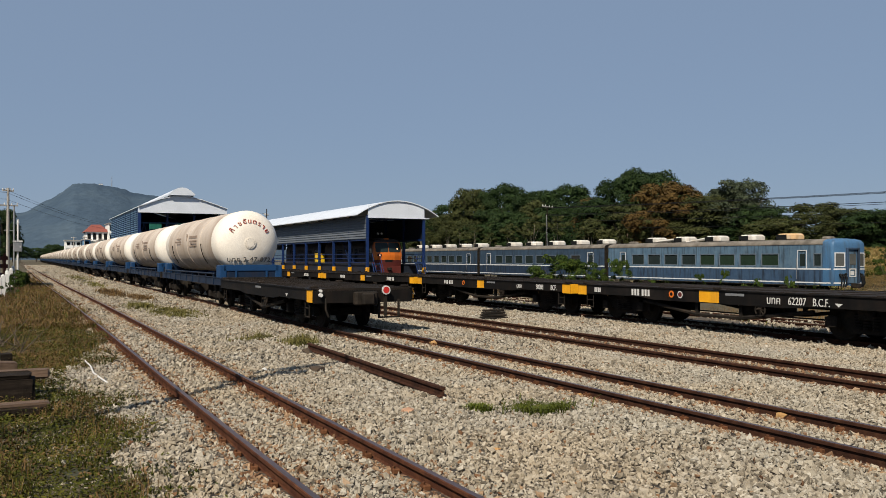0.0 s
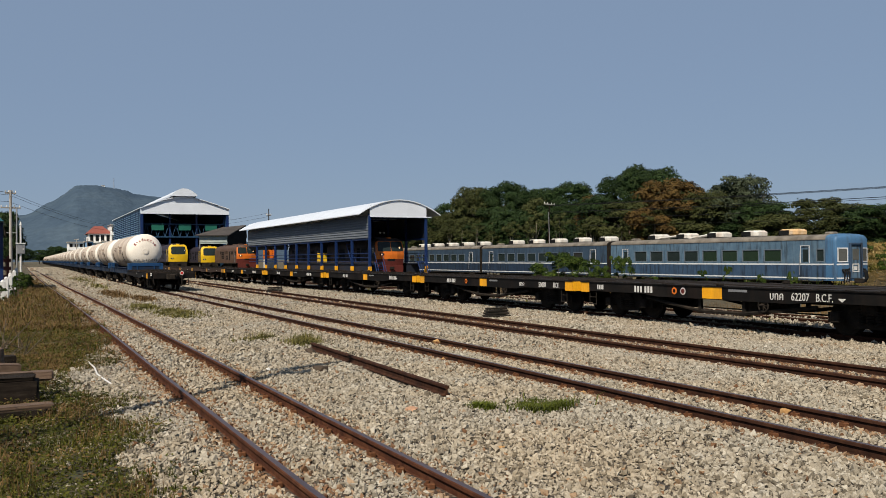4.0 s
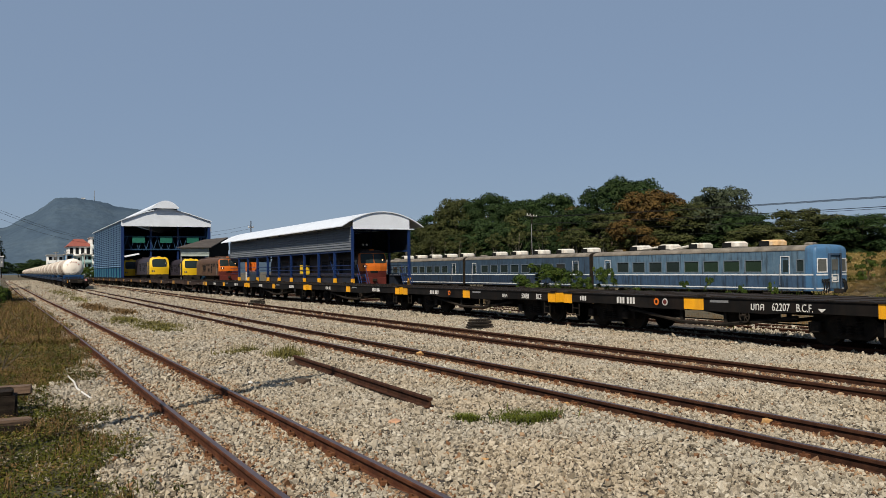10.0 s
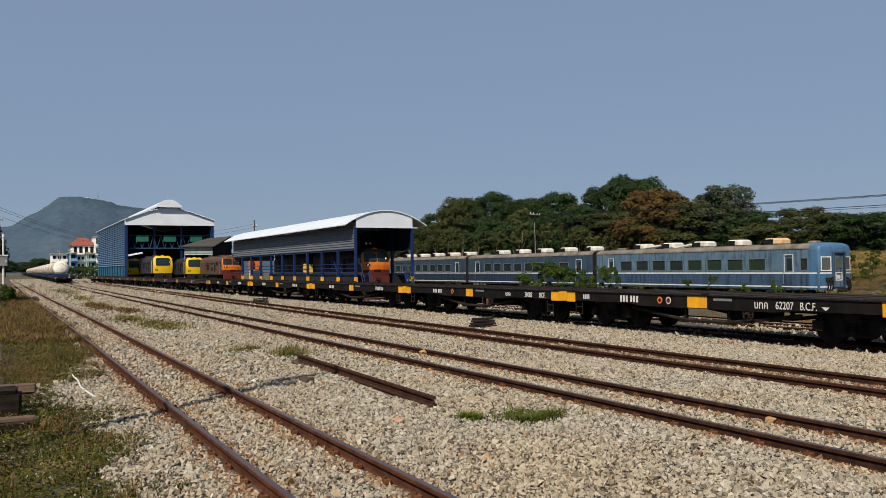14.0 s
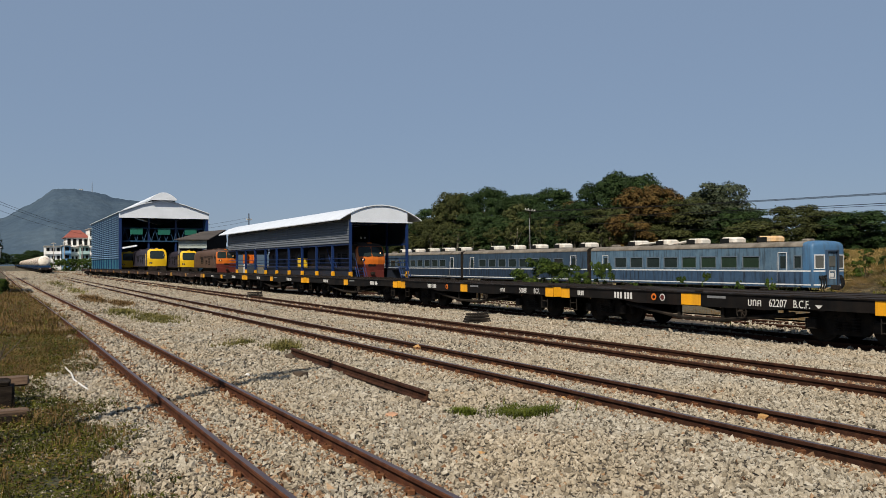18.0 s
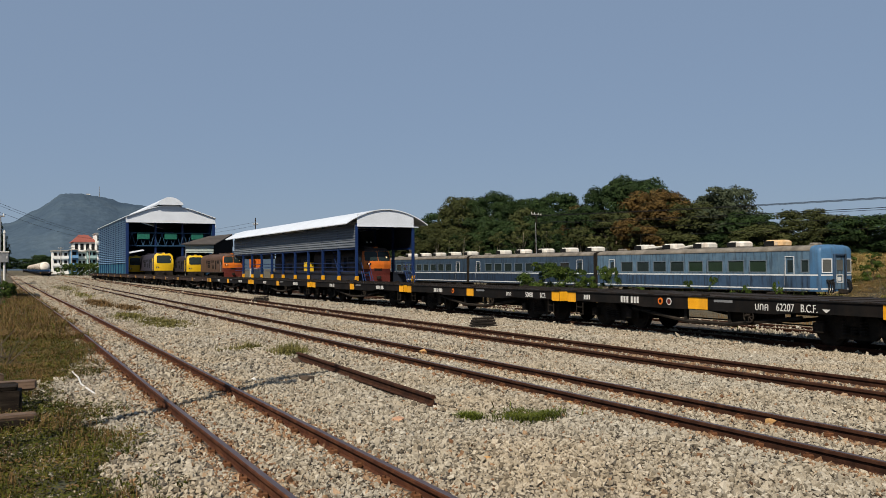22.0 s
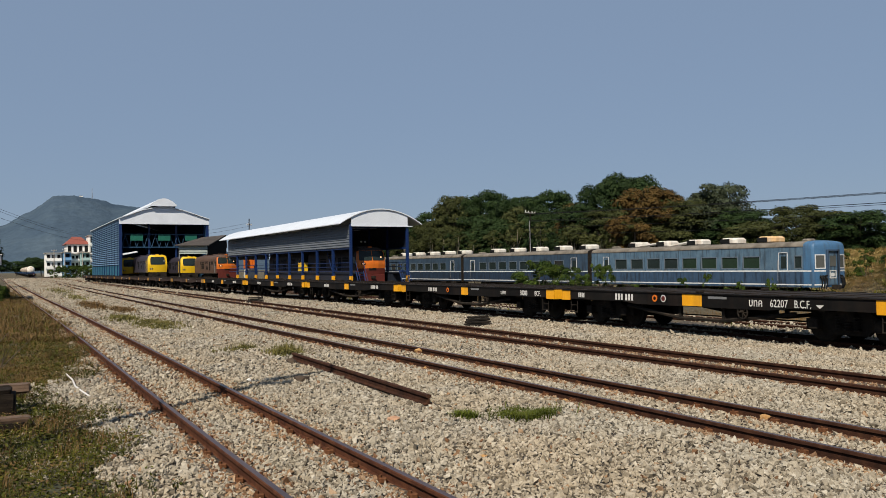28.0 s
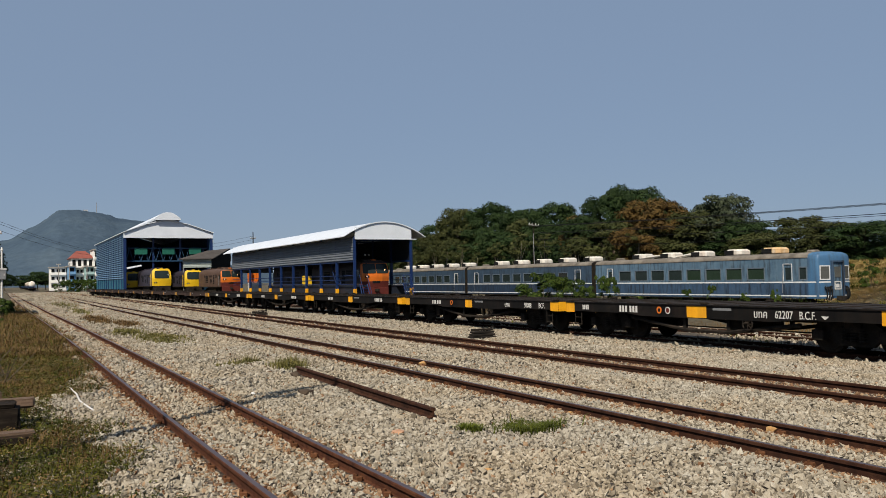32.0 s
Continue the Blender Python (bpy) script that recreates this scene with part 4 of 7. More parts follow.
def cab_patch(xs, zs, out, thick, round_off=0.0):
    """A panel that follows the cab front, with rounded corners."""
    f = Form()
    zm, zh, xm, xh = (zs[0] + zs[-1]) / 2, (zs[-1] - zs[0]) / 2, (xs[0] + xs[-1]) / 2, (xs[-1] - xs[0]) / 2
    n = len(xs)
    v = []
    for d in (out, out - thick):
        for z in zs:
            for x in xs:
                u, k = (x - xm) / xh, (z - zm) / zh
                v.append(cab_point(xm + u * xh * (1 - round_off * abs(k) ** 5), zm + k * zh * (1 - round_off * abs(u) ** 5), d))
    m = len(zs)
    q = [(j * n + i, j * n + i + 1, j * n + n + i + 1, j * n + n + i) for j in range(m - 1) for i in range(n - 1)]
    f.add(v, q + [tuple(i + n * m for i in reversed(c)) for c in q])
    edge = list(range(n)) + [j * n + n - 1 for j in range(1, m)] + [(m - 1) * n + i for i in range(n - 2, -1, -1)] + [j * n for j in range(m - 2, 0, -1)]
    f.f += [(a, c, c + n * m, a + n * m) for a, c in zip(edge, edge[1:] + edge[:1])]
    f.m += [0] * len(edge)
    return f


def steps(a, c, n):
    return [a + (c - a) * i / n for i in range(n + 1)]


def locomotive(at, label, face, side, length=15.0, lights=False, bold=False):
    lo = thing("locomotive", label, "locomotive", at, "stored locomotives")
    w, y0 = 1.4, 0.75
    prof = [(-w, 1.1), (-w, 2.9), (-w + 0.06, 3.15), (-w + 0.2, 3.42), (-w + 0.42, 3.6), (-w + 0.75, 3.72), (0, 3.78), (w - 0.75, 3.72), (w - 0.42, 3.6), (w - 0.2, 3.42), (w - 0.06, 3.15), (w, 2.9), (w, 1.1)]
    part("body", Form().sweep(prof, [(y0, 0, 0, 1), (length, 0, 0, 1)]), side, lo, "", True)
    # The front and the sides of the nose, as far as the body.
    zs, xs = [1.1, 1.4, 1.7, 2.0, 2.2, 2.5, 2.8, 3.05, 3.25, 3.4, 3.5, 3.6, 3.66], steps(-1, 1, 10)
    n = len(xs)
    # The lower front, the pillars and the brow are painted apart.
    spans = [("cab", face, 0, len(zs), "painted sloping cab front")] if bold else [("apron", REDDARK, 0, 3, "dark red apron"), ("cab", face, 2, 10, "painted sloping cab front"), ("brow", side, 9, len(zs), "")]
    for name, paint, lo_i, hi_i, text in spans:
        zz = zs[lo_i:hi_i]
        m = len(zz)
        f = Form().add([cab_point(x, z) for z in zz for x in xs], [(j * n + i, j * n + i + 1, j * n + n + i + 1, j * n + n + i) for j in range(m - 1) for i in range(n - 1)])
        for s in (-1, 1):
            rim = [cab_point(s, z) for z in zz]
            back = [(s * (w if z < 2.9 else abs(p[0]) + 0.03), max(y0, p[1] + 0.02), z) for p, z in zip(rim, zz)]
            f.add(rim + back, [(j, j + 1, m + j + 1, m + j) for j in range(m - 1)])
        if hi_i == len(zs):
            top = [cab_point(x, zs[-1]) for x in xs]
            f.add(top + [(x * 0.95, 1.3, 3.74) for x, _, _ in top], [(i, i + 1, n + i + 1, n + i) for i in range(n - 1)])
        part(name, f, paint, lo, text, True)
    if bold:
        part("windscreen", cab_patch(steps(-0.76, 0.76, 12), steps(2.22, 3.42, 8), 0.02, 0.05, 0.06), PANE, lo, "wide black windscreen", True)
        part("wiper", cab_patch([-0.32, -0.3], [2.25, 2.8], 0.035, 0.015), DARK, lo)
    else:
        for s in (-1, 1):
            a, c = sorted((s * 0.02, s * 0.93))
            part("windscreen", cab_patch(steps(a, c, 8), steps(2.45, 3.38, 8), 0.02, 0.05, 0.04), PANE, lo, "", True)
        part("nose_band", cab_patch(steps(-0.28, 0.28, 6), [1.5, 1.72], 0.012, 0.02), DARK, lo, "dark coupler notch low on the nose")
    z = 1.6 if bold else 2.16
    for s in (-1, 1):
        a, c = sorted((s * 0.52, s * 0.82))
        hl = part("headlight", cab_patch([a, c], [z - 0.1, z + 0.1], 0.02, 0.03), DARK, lo, "headlight panel")
        x, y, _ = cab_point(s * 0.67, z)
        part("lens", Form().tube((x, y + 0.02, z), (x, y - 0.05, z), 0.075, 14), LAMPGLOW if lights else WHITE, hl, "lit lens" if lights else "unlit lens")
        part("side_window", Form().box(min(s * w, s * (w + 0.012)), max(s * w, s * (w + 0.012)), 0.95, 1.6, 2.15, 2.8, 0.004), PANE, lo)
        part("cab_door", Form().box(min(s * w, s * (w + 0.01)), max(s * w, s * (w + 0.01)), 1.75, 2.35, 1.15, 3.0, 0.004), face if bold else side, lo)
        part("handrail", Form().tube((s * (w + 0.06), 1.68, 1.2), (s * (w + 0.06), 1.68, 2.6), 0.02, 6), GREY, lo)
        for a, c, p, q in ((2.9, 4.4, 2.35, 2.85), (4.8, 5.6, 1.5, 2.8), (6.2, 8.6, 2.5, 2.85), (6.4, 7.6, 1.6, 2.2), (9.2, 10.9, 1.7, 2.75), (11.2, 11.9, 2.4, 2.85)):
            gr = part("grille", Form().box(s * w - 0.012, s * w + 0.012, a, c, p, q), DARK, lo, "side grille")
            for k in range(3):
                z = p + (q - p) * (k + 0.5) / 3
                part("slat", Form().box(s * w - 0.022, s * w + 0.022, a, c, z - 0.025, z + 0.025), side, gr)
        part("sill_step", Form().box(min(s * 1.0, s * 1.42), max(s * 1.0, s * 1.42), 0.75, length - 0.3, 1.0, 1.1), GRIME_AND_SHADE, lo)
    part("top_lamp", Form().box(-0.22, 0.22, 0.62, 0.95, 3.6, 3.82, 0.04), face, lo)
    for y in (3.4, 6.2, length - 3.2):
        part("roof_hatch", Form().box(-0.6, 0.6, y - 0.6, y + 0.6, 3.74, 3.9, 0.06), side, lo)
    part("skirt", Form().box(-w + 0.1, w - 0.1, 0.12, 0.32, 0.4, 1.1, 0.03), GRIME_AND_SHADE if bold else REDDARK, lo, "dark buffer beam")
    part("coupler", Form().box(-0.15, 0.15, -0.4, 0.15, 0.7, 0.98, 0.05), GRIME_AND_SHADE, lo)
    for y in (3, length - 3):
        bo = part("bogie", BOGIE, None, lo, at=pose(0, y, 0))
        for d in (-1.1, 1.1):
            part("wheelset", WHEELS, None, bo, at=pose(0, d, 0.42))
    part("fuel_tank", Form().box(-1.1, 1.1, 5, length - 5, 0.35, 1.1, 0.05), GRIME_AND_SHADE, lo)
    return lo


# ---- the open-sided service shed ----


def arch(w0, w1, z0, rise, n=12):
    return [(w0 + (w1 - w0) * i / n, z0 + rise * (1 - (2 * i / n - 1) ** 2)) for i in range(n + 1)]


def service_shed():
    """Posts on yellow feet, upper cladding, arched white roof with a plain gable."""
    x0, x1, y0, bays, bay = 28.62, 34.4, 72.5, 10, 4.68
    y1 = y0 + bays * bay
    base, eave = -0.3, 5.6
    sh = thing("service_shed", "open-sided blue steel shed with a white arched roof", "shed")
    for i in range(bays):
        for x in (x0, x1):
            y = y0 + i * bay
            p = part("post", Form().box(x - 0.1, x + 0.1, y - 0.1, y + 0.1, base, eave + 0.2).box(x - 0.14, x + 0.14, y - 0.06, y + 0.06, base, eave), STEELBLUE, sh, "blue steel post")
            part("post_foot", Form().box(x - 0.15, x + 0.15, y - 0.15, y + 0.15, -0.6, 0.92, 0.03), YELLOW, p, "yellow-painted concrete foot")
    # The right-hand sheets are coloured dark to show the shaded interior.
    for x, s in ((x0, -1), (x1, 1)):
        for k in range(9):
            z = 3.6 + k * 0.235
            part("cladding_sheet", Form().add(
                [(x + s * 0.12, y0, z), (x + s * 0.12, y1, z), (x + s * 0.19, y1, z + 0.02), (x + s * 0.19, y0, z + 0.02), (x + s * 0.12, y0, z + 0.235), (x + s * 0.12, y1, z + 0.235), (x + s * 0.09, y0, z), (x + s * 0.09, y1, z), (x + s * 0.09, y0, z + 0.235), (x + s * 0.09, y1, z + 0.235)],
                [(0, 1, 2, 3), (3, 2, 5, 4), (6, 7, 1, 0), (4, 5, 9, 8), (6, 8, 9, 7), (0, 3, 4, 8, 6), (1, 7, 9, 5, 2)]), CLAD if s < 0 else SHED_SHADE, sh, "ribbed grey side sheet" if s < 0 else "side sheet coloured dark for the shed's inner shade")
        f = Form()
        for z in (1.35, 1.75, 2.15):
            f.tube((x, y0, z), (x, y1, z), 0.035, 6)
        part("guard_rail", f, STEELBLUE, sh)
        part("edge_beam", Form().box(x - 0.08, x + 0.08, y0, y1, 3.42, 3.6), STEELBLUE, sh)
    # Roof skin with overhang, and the gable boards.
    top = arch(x0 - 1.15, x1 + 1.45, 5.82, 1.4)
    low = [(x, z - 0.09) for x, z in reversed(top)]
    part("roof", Form().sweep(top + low, [(y0 - 0.32, 0, 0, 1), (y1 + 1.2, 0, 0, 1)]), ROOFWHITE, sh, "bright white arched sheet roof", True)
    inside = [(x, z - 0.1) for x, z in top if x0 + 0.25 < x < x1 - 0.15]
    g = [(x0 - 0.02, inside[0][1] - 0.12)] + inside + [(x1 - 0.02, inside[-1][1] - 0.12)]
    for y in (y0 - 0.2, y1):
        ga = part("gable", Form().sweep(g + [(x1 - 0.02, 5.56), (x0 - 0.02, 5.56)], [(y, 0, 0, 1), (y + 0.06, 0, 0, 1)]), ROOFWHITE, sh, "white gable sheeting")
        part("gable_trim", Form().box(x0 - 0.02, x1 + 0.5, y - 0.03, y, 5.52, 5.6), ROOFWHITE, ga)
    for i in range(bays + 1):
        y = y0 + i * bay
        part("truss", Form().box(x0, x1, y - 0.05, y + 0.05, 5.6, 5.78), STEELBLUE, sh)
    for x, yy in ((x0 + 0.35, y0 - 0.9), (x1 - 1.0, y0 - 0.9)):
        f = Form()
        for d in (0, 0.75):
            f.tube((x + d, yy - 0.5, -0.5), (x + d, yy + 0.6, 1.35), 0.045, 6).tube((x + d, yy - 0.5, 0.4), (x + d, yy + 0.6, 2.2), 0.03, 6)
        for k in range(6):
            z = -0.3 + k * 0.31
            f.box(x, x + 0.75, yy - 0.42 + k * 0.19, yy - 0.2 + k * 0.19, z, z + 0.03)
        part("ladder", f, STEELBLUE, sh, "short blue steel steps")
    # Platforms take the same colour in place of the shed's shade.
    for x, s in ((x0 + 0.7, 1), (x1 - 0.7, -1)):
        part("platform", Form().box(x - 0.5, x + 0.5, y0, y1 - 17.0, 1.1, 1.25).box(x - 0.45, x + 0.45, y0 + 1, y1 - 17.0, -0.6, 1.1), SHED_SHADE, sh, "raised service platform coloured dark for the shed's shade")
    # Two floodlights under the gable.
    for x in (30.9, 31.3):
        part("lamp", Form().tube((x, y0 + 3.1, 4.2), (x, y0 + 2.95, 4.15), 0.09, 10), WHITE, sh)
    part("back_wall", Form().box(x0, x1, y1 + 0.1, y1 + 0.2, 3.0, 5.7), CLAD, sh)
    yel = thing("yellow_cabinet", "yellow cabinet standing on the shed platform", "cabinet", pose(x0 + 0.75, y0 + 16.2, 1.25))
    part("body", Form().box(-0.4, 0.4, -0.55, 0.55, 0, 1.05, 0.04), LOCOYEL, yel)
    part("door", Form().box(-0.42, -0.4, -0.45, 0.45, 0.1, 0.95), LOCOYEL, yel)
    # A ladder leans inside the first bays; an orange machine on a white tank stands in the last ones.
    la = thing("leaning_ladder", "grey-blue steel ladder leaning inside the shed", "ladder", pose(x0 + 0.55, y0 + 6.4, 1.25))
    for d in (0, 0.5):
        part("rail", Form().tube((d, 0, 0), (d, 2.0, 2.6), 0.035, 6), STEELBLUE, la)
    for k in range(8):
        part("rung", Form().tube((0, 0.22 * (k + 0.6), 0.286 * (k + 0.6)), (0.5, 0.22 * (k + 0.6), 0.286 * (k + 0.6)), 0.02, 6), STEELBLUE, la)
    mc = thing("service_machine", "orange-framed service machine on a white tank", "machine", pose(33.1, 124.5, -0.6))
    part("tank", Form().box(-0.9, 0.9, -0.9, 0.9, 0.5, 2.25, 0.2), WHITE, mc, "white tank")
    part("plinth", Form().box(-1.0, 1.0, -1.0, 1.0, 0.0, 0.5, 0.03), GRIME_AND_SHADE, mc)
    for a, b in ((-0.9, -0.7), (0.2, 0.5)):
        part("upright", Form().box(a, b, -0.9, 0.9, 2.27, 3.95, 0.03), ORANGE, mc, "orange cabinet side")
    part("cabinet", Form().box(-0.7, 0.2, -0.5, 0.9, 2.27, 3.9, 0.02), ORANGE, mc, "orange cabinet")
    return sh


def big_shed():
    """The tall maintenance hall: louvred blue flank, open front, white roof with a raised ridge."""
    x0, x1, y0, y1, eave = 17.3, 31.2, 146.0, 195.0, 10.35
    b = thing("maintenance_hall", "tall blue maintenance hall with white gabled roof", "industrial hall")
    part("lower_wall", Form().box(x0, x0 + 0.2, y0, y1, -0.6, 2.6), TEAL, b, "teal lower sheeting")
    for i in range(12):
        y = y0 + i * (y1 - y0) / 12
        part("column", Form().box(x0 - 0.12, x0 + 0.16, y - 0.12, y + 0.12, -0.6, eave), STEELBLUE, b)
    part("eave_strip", Form().box(x0 - 0.1, x0 + 0.1, y0 - 0.36, y1, 9.9, eave + 0.08), LOUVRE, b)
    me = Form().add([(0.0, 0, 0), (0.0, (y1 - y0), 0), (-0.18, (y1 - y0), 0.06), (-0.18, 0, 0.06), (0.05, 0, 0.34), (0.05, (y1 - y0), 0.34)],
                    [(0, 1, 2, 3), (3, 2, 5, 4), (0, 3, 4), (1, 5, 2), (0, 4, 5, 1)]).mesh("louvre", LOUVRE)
    for k in range(21):
        part("louvre", me, None, b, at=pose(x0, y0, 2.65 + k * 0.365))
    for x in (x0 - 0.3, x1 - 0.2):
        part("corner_post", Form().box(x, x + 0.45, y0 - 0.37, y0 - 0.02, -0.6, eave - 0.4), STEELBLUE, b)
    part("far_wall", Form().box(x1 - 0.2, x1, y0, y1, -0.6, eave), BLUEWALL, b)
    part("back_wall", Form().box(x0 + 0.2, x1 - 0.2, y1 - 0.2, y1, -0.6, eave), BLUEWALL, b)
    part("back_gable", Form().sweep([(x0, eave), (24.0, eave + 2.0), (x1, eave)], [(y1 - 0.2, 0, 0, 1), (y1, 0, 0, 1)]), BLUEWALL, b)
    m = 24.0
    ridge = 2.1
    for s in (-1, 1):
        xa, xb = (x0 - 0.35 if s < 0 else x1 + 0.35), m + s * 0.3
        pts = [(xa, eave), (m + s * 3.4, eave + ridge * 0.66), (xb, eave + ridge), (xb, eave + ridge - 0.12), (m + s * 3.4, eave + ridge * 0.66 - 0.12), (xa, eave - 0.12)]
        part("roof", Form().sweep(pts, [(y0 - 0.8, 0, 0, 1), (y1 + 0.8, 0, 0, 1)]), ROOFWHITE, b, "white sheet roof slope")
    gable = [(x0 - 0.3, eave - 0.2), (x0 - 0.3, eave), (m - 3.4, eave + ridge * 0.66), (m, eave + ridge), (m + 3.4, eave + ridge * 0.66), (x1 + 0.3, eave), (x1 + 0.3, eave - 0.2)]
    gable = [(x, z - 0.05) for x, z in gable]
    gable[0], gable[-1] = (x0 - 0.3, eave - 0.15), (x1 + 0.3, eave - 1.0)
    low = eave - 1.0
    gable[0] = (x0 - 0.3, low)
    part("gable", Form().sweep(gable, [(y0 - 0.5, 0, 0, 1), (y0 - 0.38, 0, 0, 1)]), ROOFWHITE, b, "white front gable sheeting")
    v = part("ridge_vent", Form().sweep(arch(m - 2.15, m + 2.05, eave + ridge + 0.1, 1.1) + [(m + 2.0, eave + ridge - 0.1), (m - 2.1, eave + ridge - 0.1)], [(y0 - 1.2, 0, 0, 1), (y0 + 40, 0, 0, 1)]), ROOFWHITE, b, "white raised ridge ventilator")
    # Solid dark box for the shade under the ventilator; it also blocks sun.
    part("vent_gap", Form().box(m - 1.9, m + 1.9, y0 - 0.3, y1, eave + ridge * 0.66, eave + ridge - 0.15), DARK, b)
    part("ridge_cap", Form().box(m - 0.5, m + 0.5, y0 + 40, y1 + 0.8, eave + ridge - 0.06, eave + ridge + 0.06), ROOFWHITE, b)
    # Front steelwork: lattice beam, green crane beams, columns.
    y0 += 0.8
    f = Form().box(x0, x1, y0 + 0.1, y0 + 0.3, 7.6, 7.8).box(x0, x1, y0 + 0.1, y0 + 0.3, 5.45, 5.65)
    k = 0
    x = x0 + 0.2
    while x < x1 - 1.2:
        f.tube((x, y0 + 0.2, 5.5), (x + 0.6, y0 + 0.2, 7.55), 0.06, 6).tube((x + 0.6, y0 + 0.2, 7.55), (x + 1.2, y0 + 0.2, 5.5), 0.06, 6)
        x += 1.2
    part("lattice_beam", f, BLUEWALL, b, "blue lattice beam")
    green = shader("green_painted_panel", [(0.00836, 0.0836, 0.05852), (0.01254, 0.1129, 0.07942)], 1, 20, 0.5)
    for a in (x0 + 1.6, x0 + 6.0, x0 + 10.4):
        part("panel", Form().box(a, a + 2.0, y0 - 0.1, y0 + 0.05, 6.65, 7.75, 0.03), green, b, "green panel")
    for x in (x0 + 0.15, x0 + 4.6, x0 + 9.0, x1 - 0.2):
        part("front_column", Form().box(x - 0.15, x + 0.15, y0 + 0.3, y0 + 0.6, -0.6, low + 0.3), STEELBLUE, b)
    y0 -= 0.8
    part("canopy", Form().add([(x0 + 0.2, y0 - 1.6, 4.3), (x0 + 2.4, y0 - 1.6, 4.75), (x0 + 2.4, y0, 4.9), (x0 + 0.2, y0, 4.5), (x0 + 0.2, y0 - 1.6, 4.2), (x0 + 2.4, y0 - 1.6, 4.65), (x0 + 2.4, y0, 4.8), (x0 + 0.2, y0, 4.4)],
                              [(0, 1, 2, 3), (7, 6, 5, 4), (0, 4, 5, 1), (1, 5, 6, 2), (2, 6, 7, 3), (3, 7, 4, 0)]), ROOFWHITE, b, "small white canopy")
    part("slab", Form().box(x0, x1, y0, y1, -0.6, -0.45), CONCRETE, b)


def small_shed():
    """An open shed: a dark pitched roof and a pale ribbed band of wall under it."""
    x0, x1, y0, y1 = 25.3, 34.2, 141.0, 156.0
    b = thing("lean_to_shed", "low open shed with a dark pitched roof and pale upper wall", "shed")
    wall = shader("pale_green_wall", [(0.228, 0.2736, 0.2584), (0.3192, 0.3648, 0.3496)], 0.8, 20, 0.8)
    for k in range(6):
        part("wall_sheet", Form().add([(x0 + 0.4, y0, 4.25 + k * 0.25), (x0 + 4.9, y0, 4.25 + k * 0.25), (x0 + 4.9, y0 - 0.06, 4.3 + k * 0.25), (x0 + 0.4, y0 - 0.06, 4.3 + k * 0.25), (x0 + 0.4, y0, 4.5 + k * 0.25), (x0 + 4.9, y0, 4.5 + k * 0.25)],
                                      [(0, 1, 2, 3), (3, 2, 5, 4), (0, 3, 4), (1, 5, 2), (0, 4, 5, 1)]), wall, b)
    dk = shader("dark_sheet_roof", [(0.0342, 0.0304, 0.02888), (0.0646, 0.057, 0.0532)], 0.8, 20, 0.8)
    eave_a, eave_b, top_b, top_a = (x0 - 0.4, y0 - 0.5, 5.72), (x0 + 5.1, y0 - 0.5, 5.78), (x1 + 0.1, y0 + 4.2, 7.62), (x0 + 5.0, y0 + 4.2, 7.2)
    quad = [eave_a, eave_b, top_b, top_a]
    part("roof", Form().add(quad + [(x, y, z - 0.14) for x, y, z in quad], [(0, 1, 2, 3), (7, 6, 5, 4), (0, 4, 5, 1), (1, 5, 6, 2), (2, 6, 7, 3), (3, 7, 4, 0)]), dk, b, "dark sheet roof slope")
    quad = [top_a, top_b, (x1 + 3.0, y1 + 0.5, 5.8), (x0 + 3.0, y1 + 0.5, 5.8)]
    part("roof", Form().add(quad + [(x, y, z - 0.14) for x, y, z in quad], [(0, 1, 2, 3), (7, 6, 5, 4), (0, 4, 5, 1), (1, 5, 6, 2), (2, 6, 7, 3), (3, 7, 4, 0)]), dk, b, "dark sheet roof slope")
    # A dark sheet stands in for the shade inside the open end.
    quad = [(x0 + 4.95, y0 + 0.1, -0.7), (x1 + 0.2, y0 + 4.4, -0.7), (x1 + 0.2, y0 + 4.4, 7.35), (x0 + 4.95, y0 + 0.1, 5.55)]
    part("side_wall", Form().add(quad + [(x - 0.08, y + 0.1, z) for x, y, z in quad], [(0, 1, 2, 3), (7, 6, 5, 4), (0, 4, 5, 1), (1, 5, 6, 2), (2, 6, 7, 3), (3, 7, 4, 0)]), DARK, b)
    # Back wall coloured dark for the same inner shade.
    part("back_wall", Form().box(x0, x1, y1 - 0.15, y1, -0.7, 5.6), DARK, b)
    for x in (x0 + 0.4, x0 + 4.75):
        part("post", Form().box(x - 0.08, x + 0.08, y0 + 0.02, y0 + 0.18, -0.7, 5.7), GREY, b)
    x1 = 33.2
    part("mast", Form().tube((x1 + 1.6, y1 + 6, -0.7), (x1 + 1.6, y1 + 6, 9.6), 0.1, 8), GREY, b)
    part("mast_lamp", Form().box(x1 + 1.3, x1 + 1.9, y1 + 5.8, y1 + 6.2, 9.4, 9.9, 0.05), WHITE, b)

# ---- the wagons, coaches, locomotives and halls in their places ----
y = 10.05
kinds = ["full", "number"] + ["bars"] * 3 + ["worn"] * 9
for i in range(12):
    a = math.degrees(math.atan2(track_4(y + FLAT_LEN) - track_4(y), FLAT_LEN))
    flat_wagon(pose(track_4(y), y, -0.07, 0, 0, -a), "rusty brown bogie flat wagon with faded patches, parked empty" if kinds[i] == "worn" else "black bogie flat wagon with yellow patches, parked empty", kinds[i])
    y += 11.95
flat_wagon(pose(track_4(-1.9), -1.9, -0.07), "black bogie flat wagon with yellow patches, parked empty", "bars")

lead = math.degrees(math.atan(0.0113))
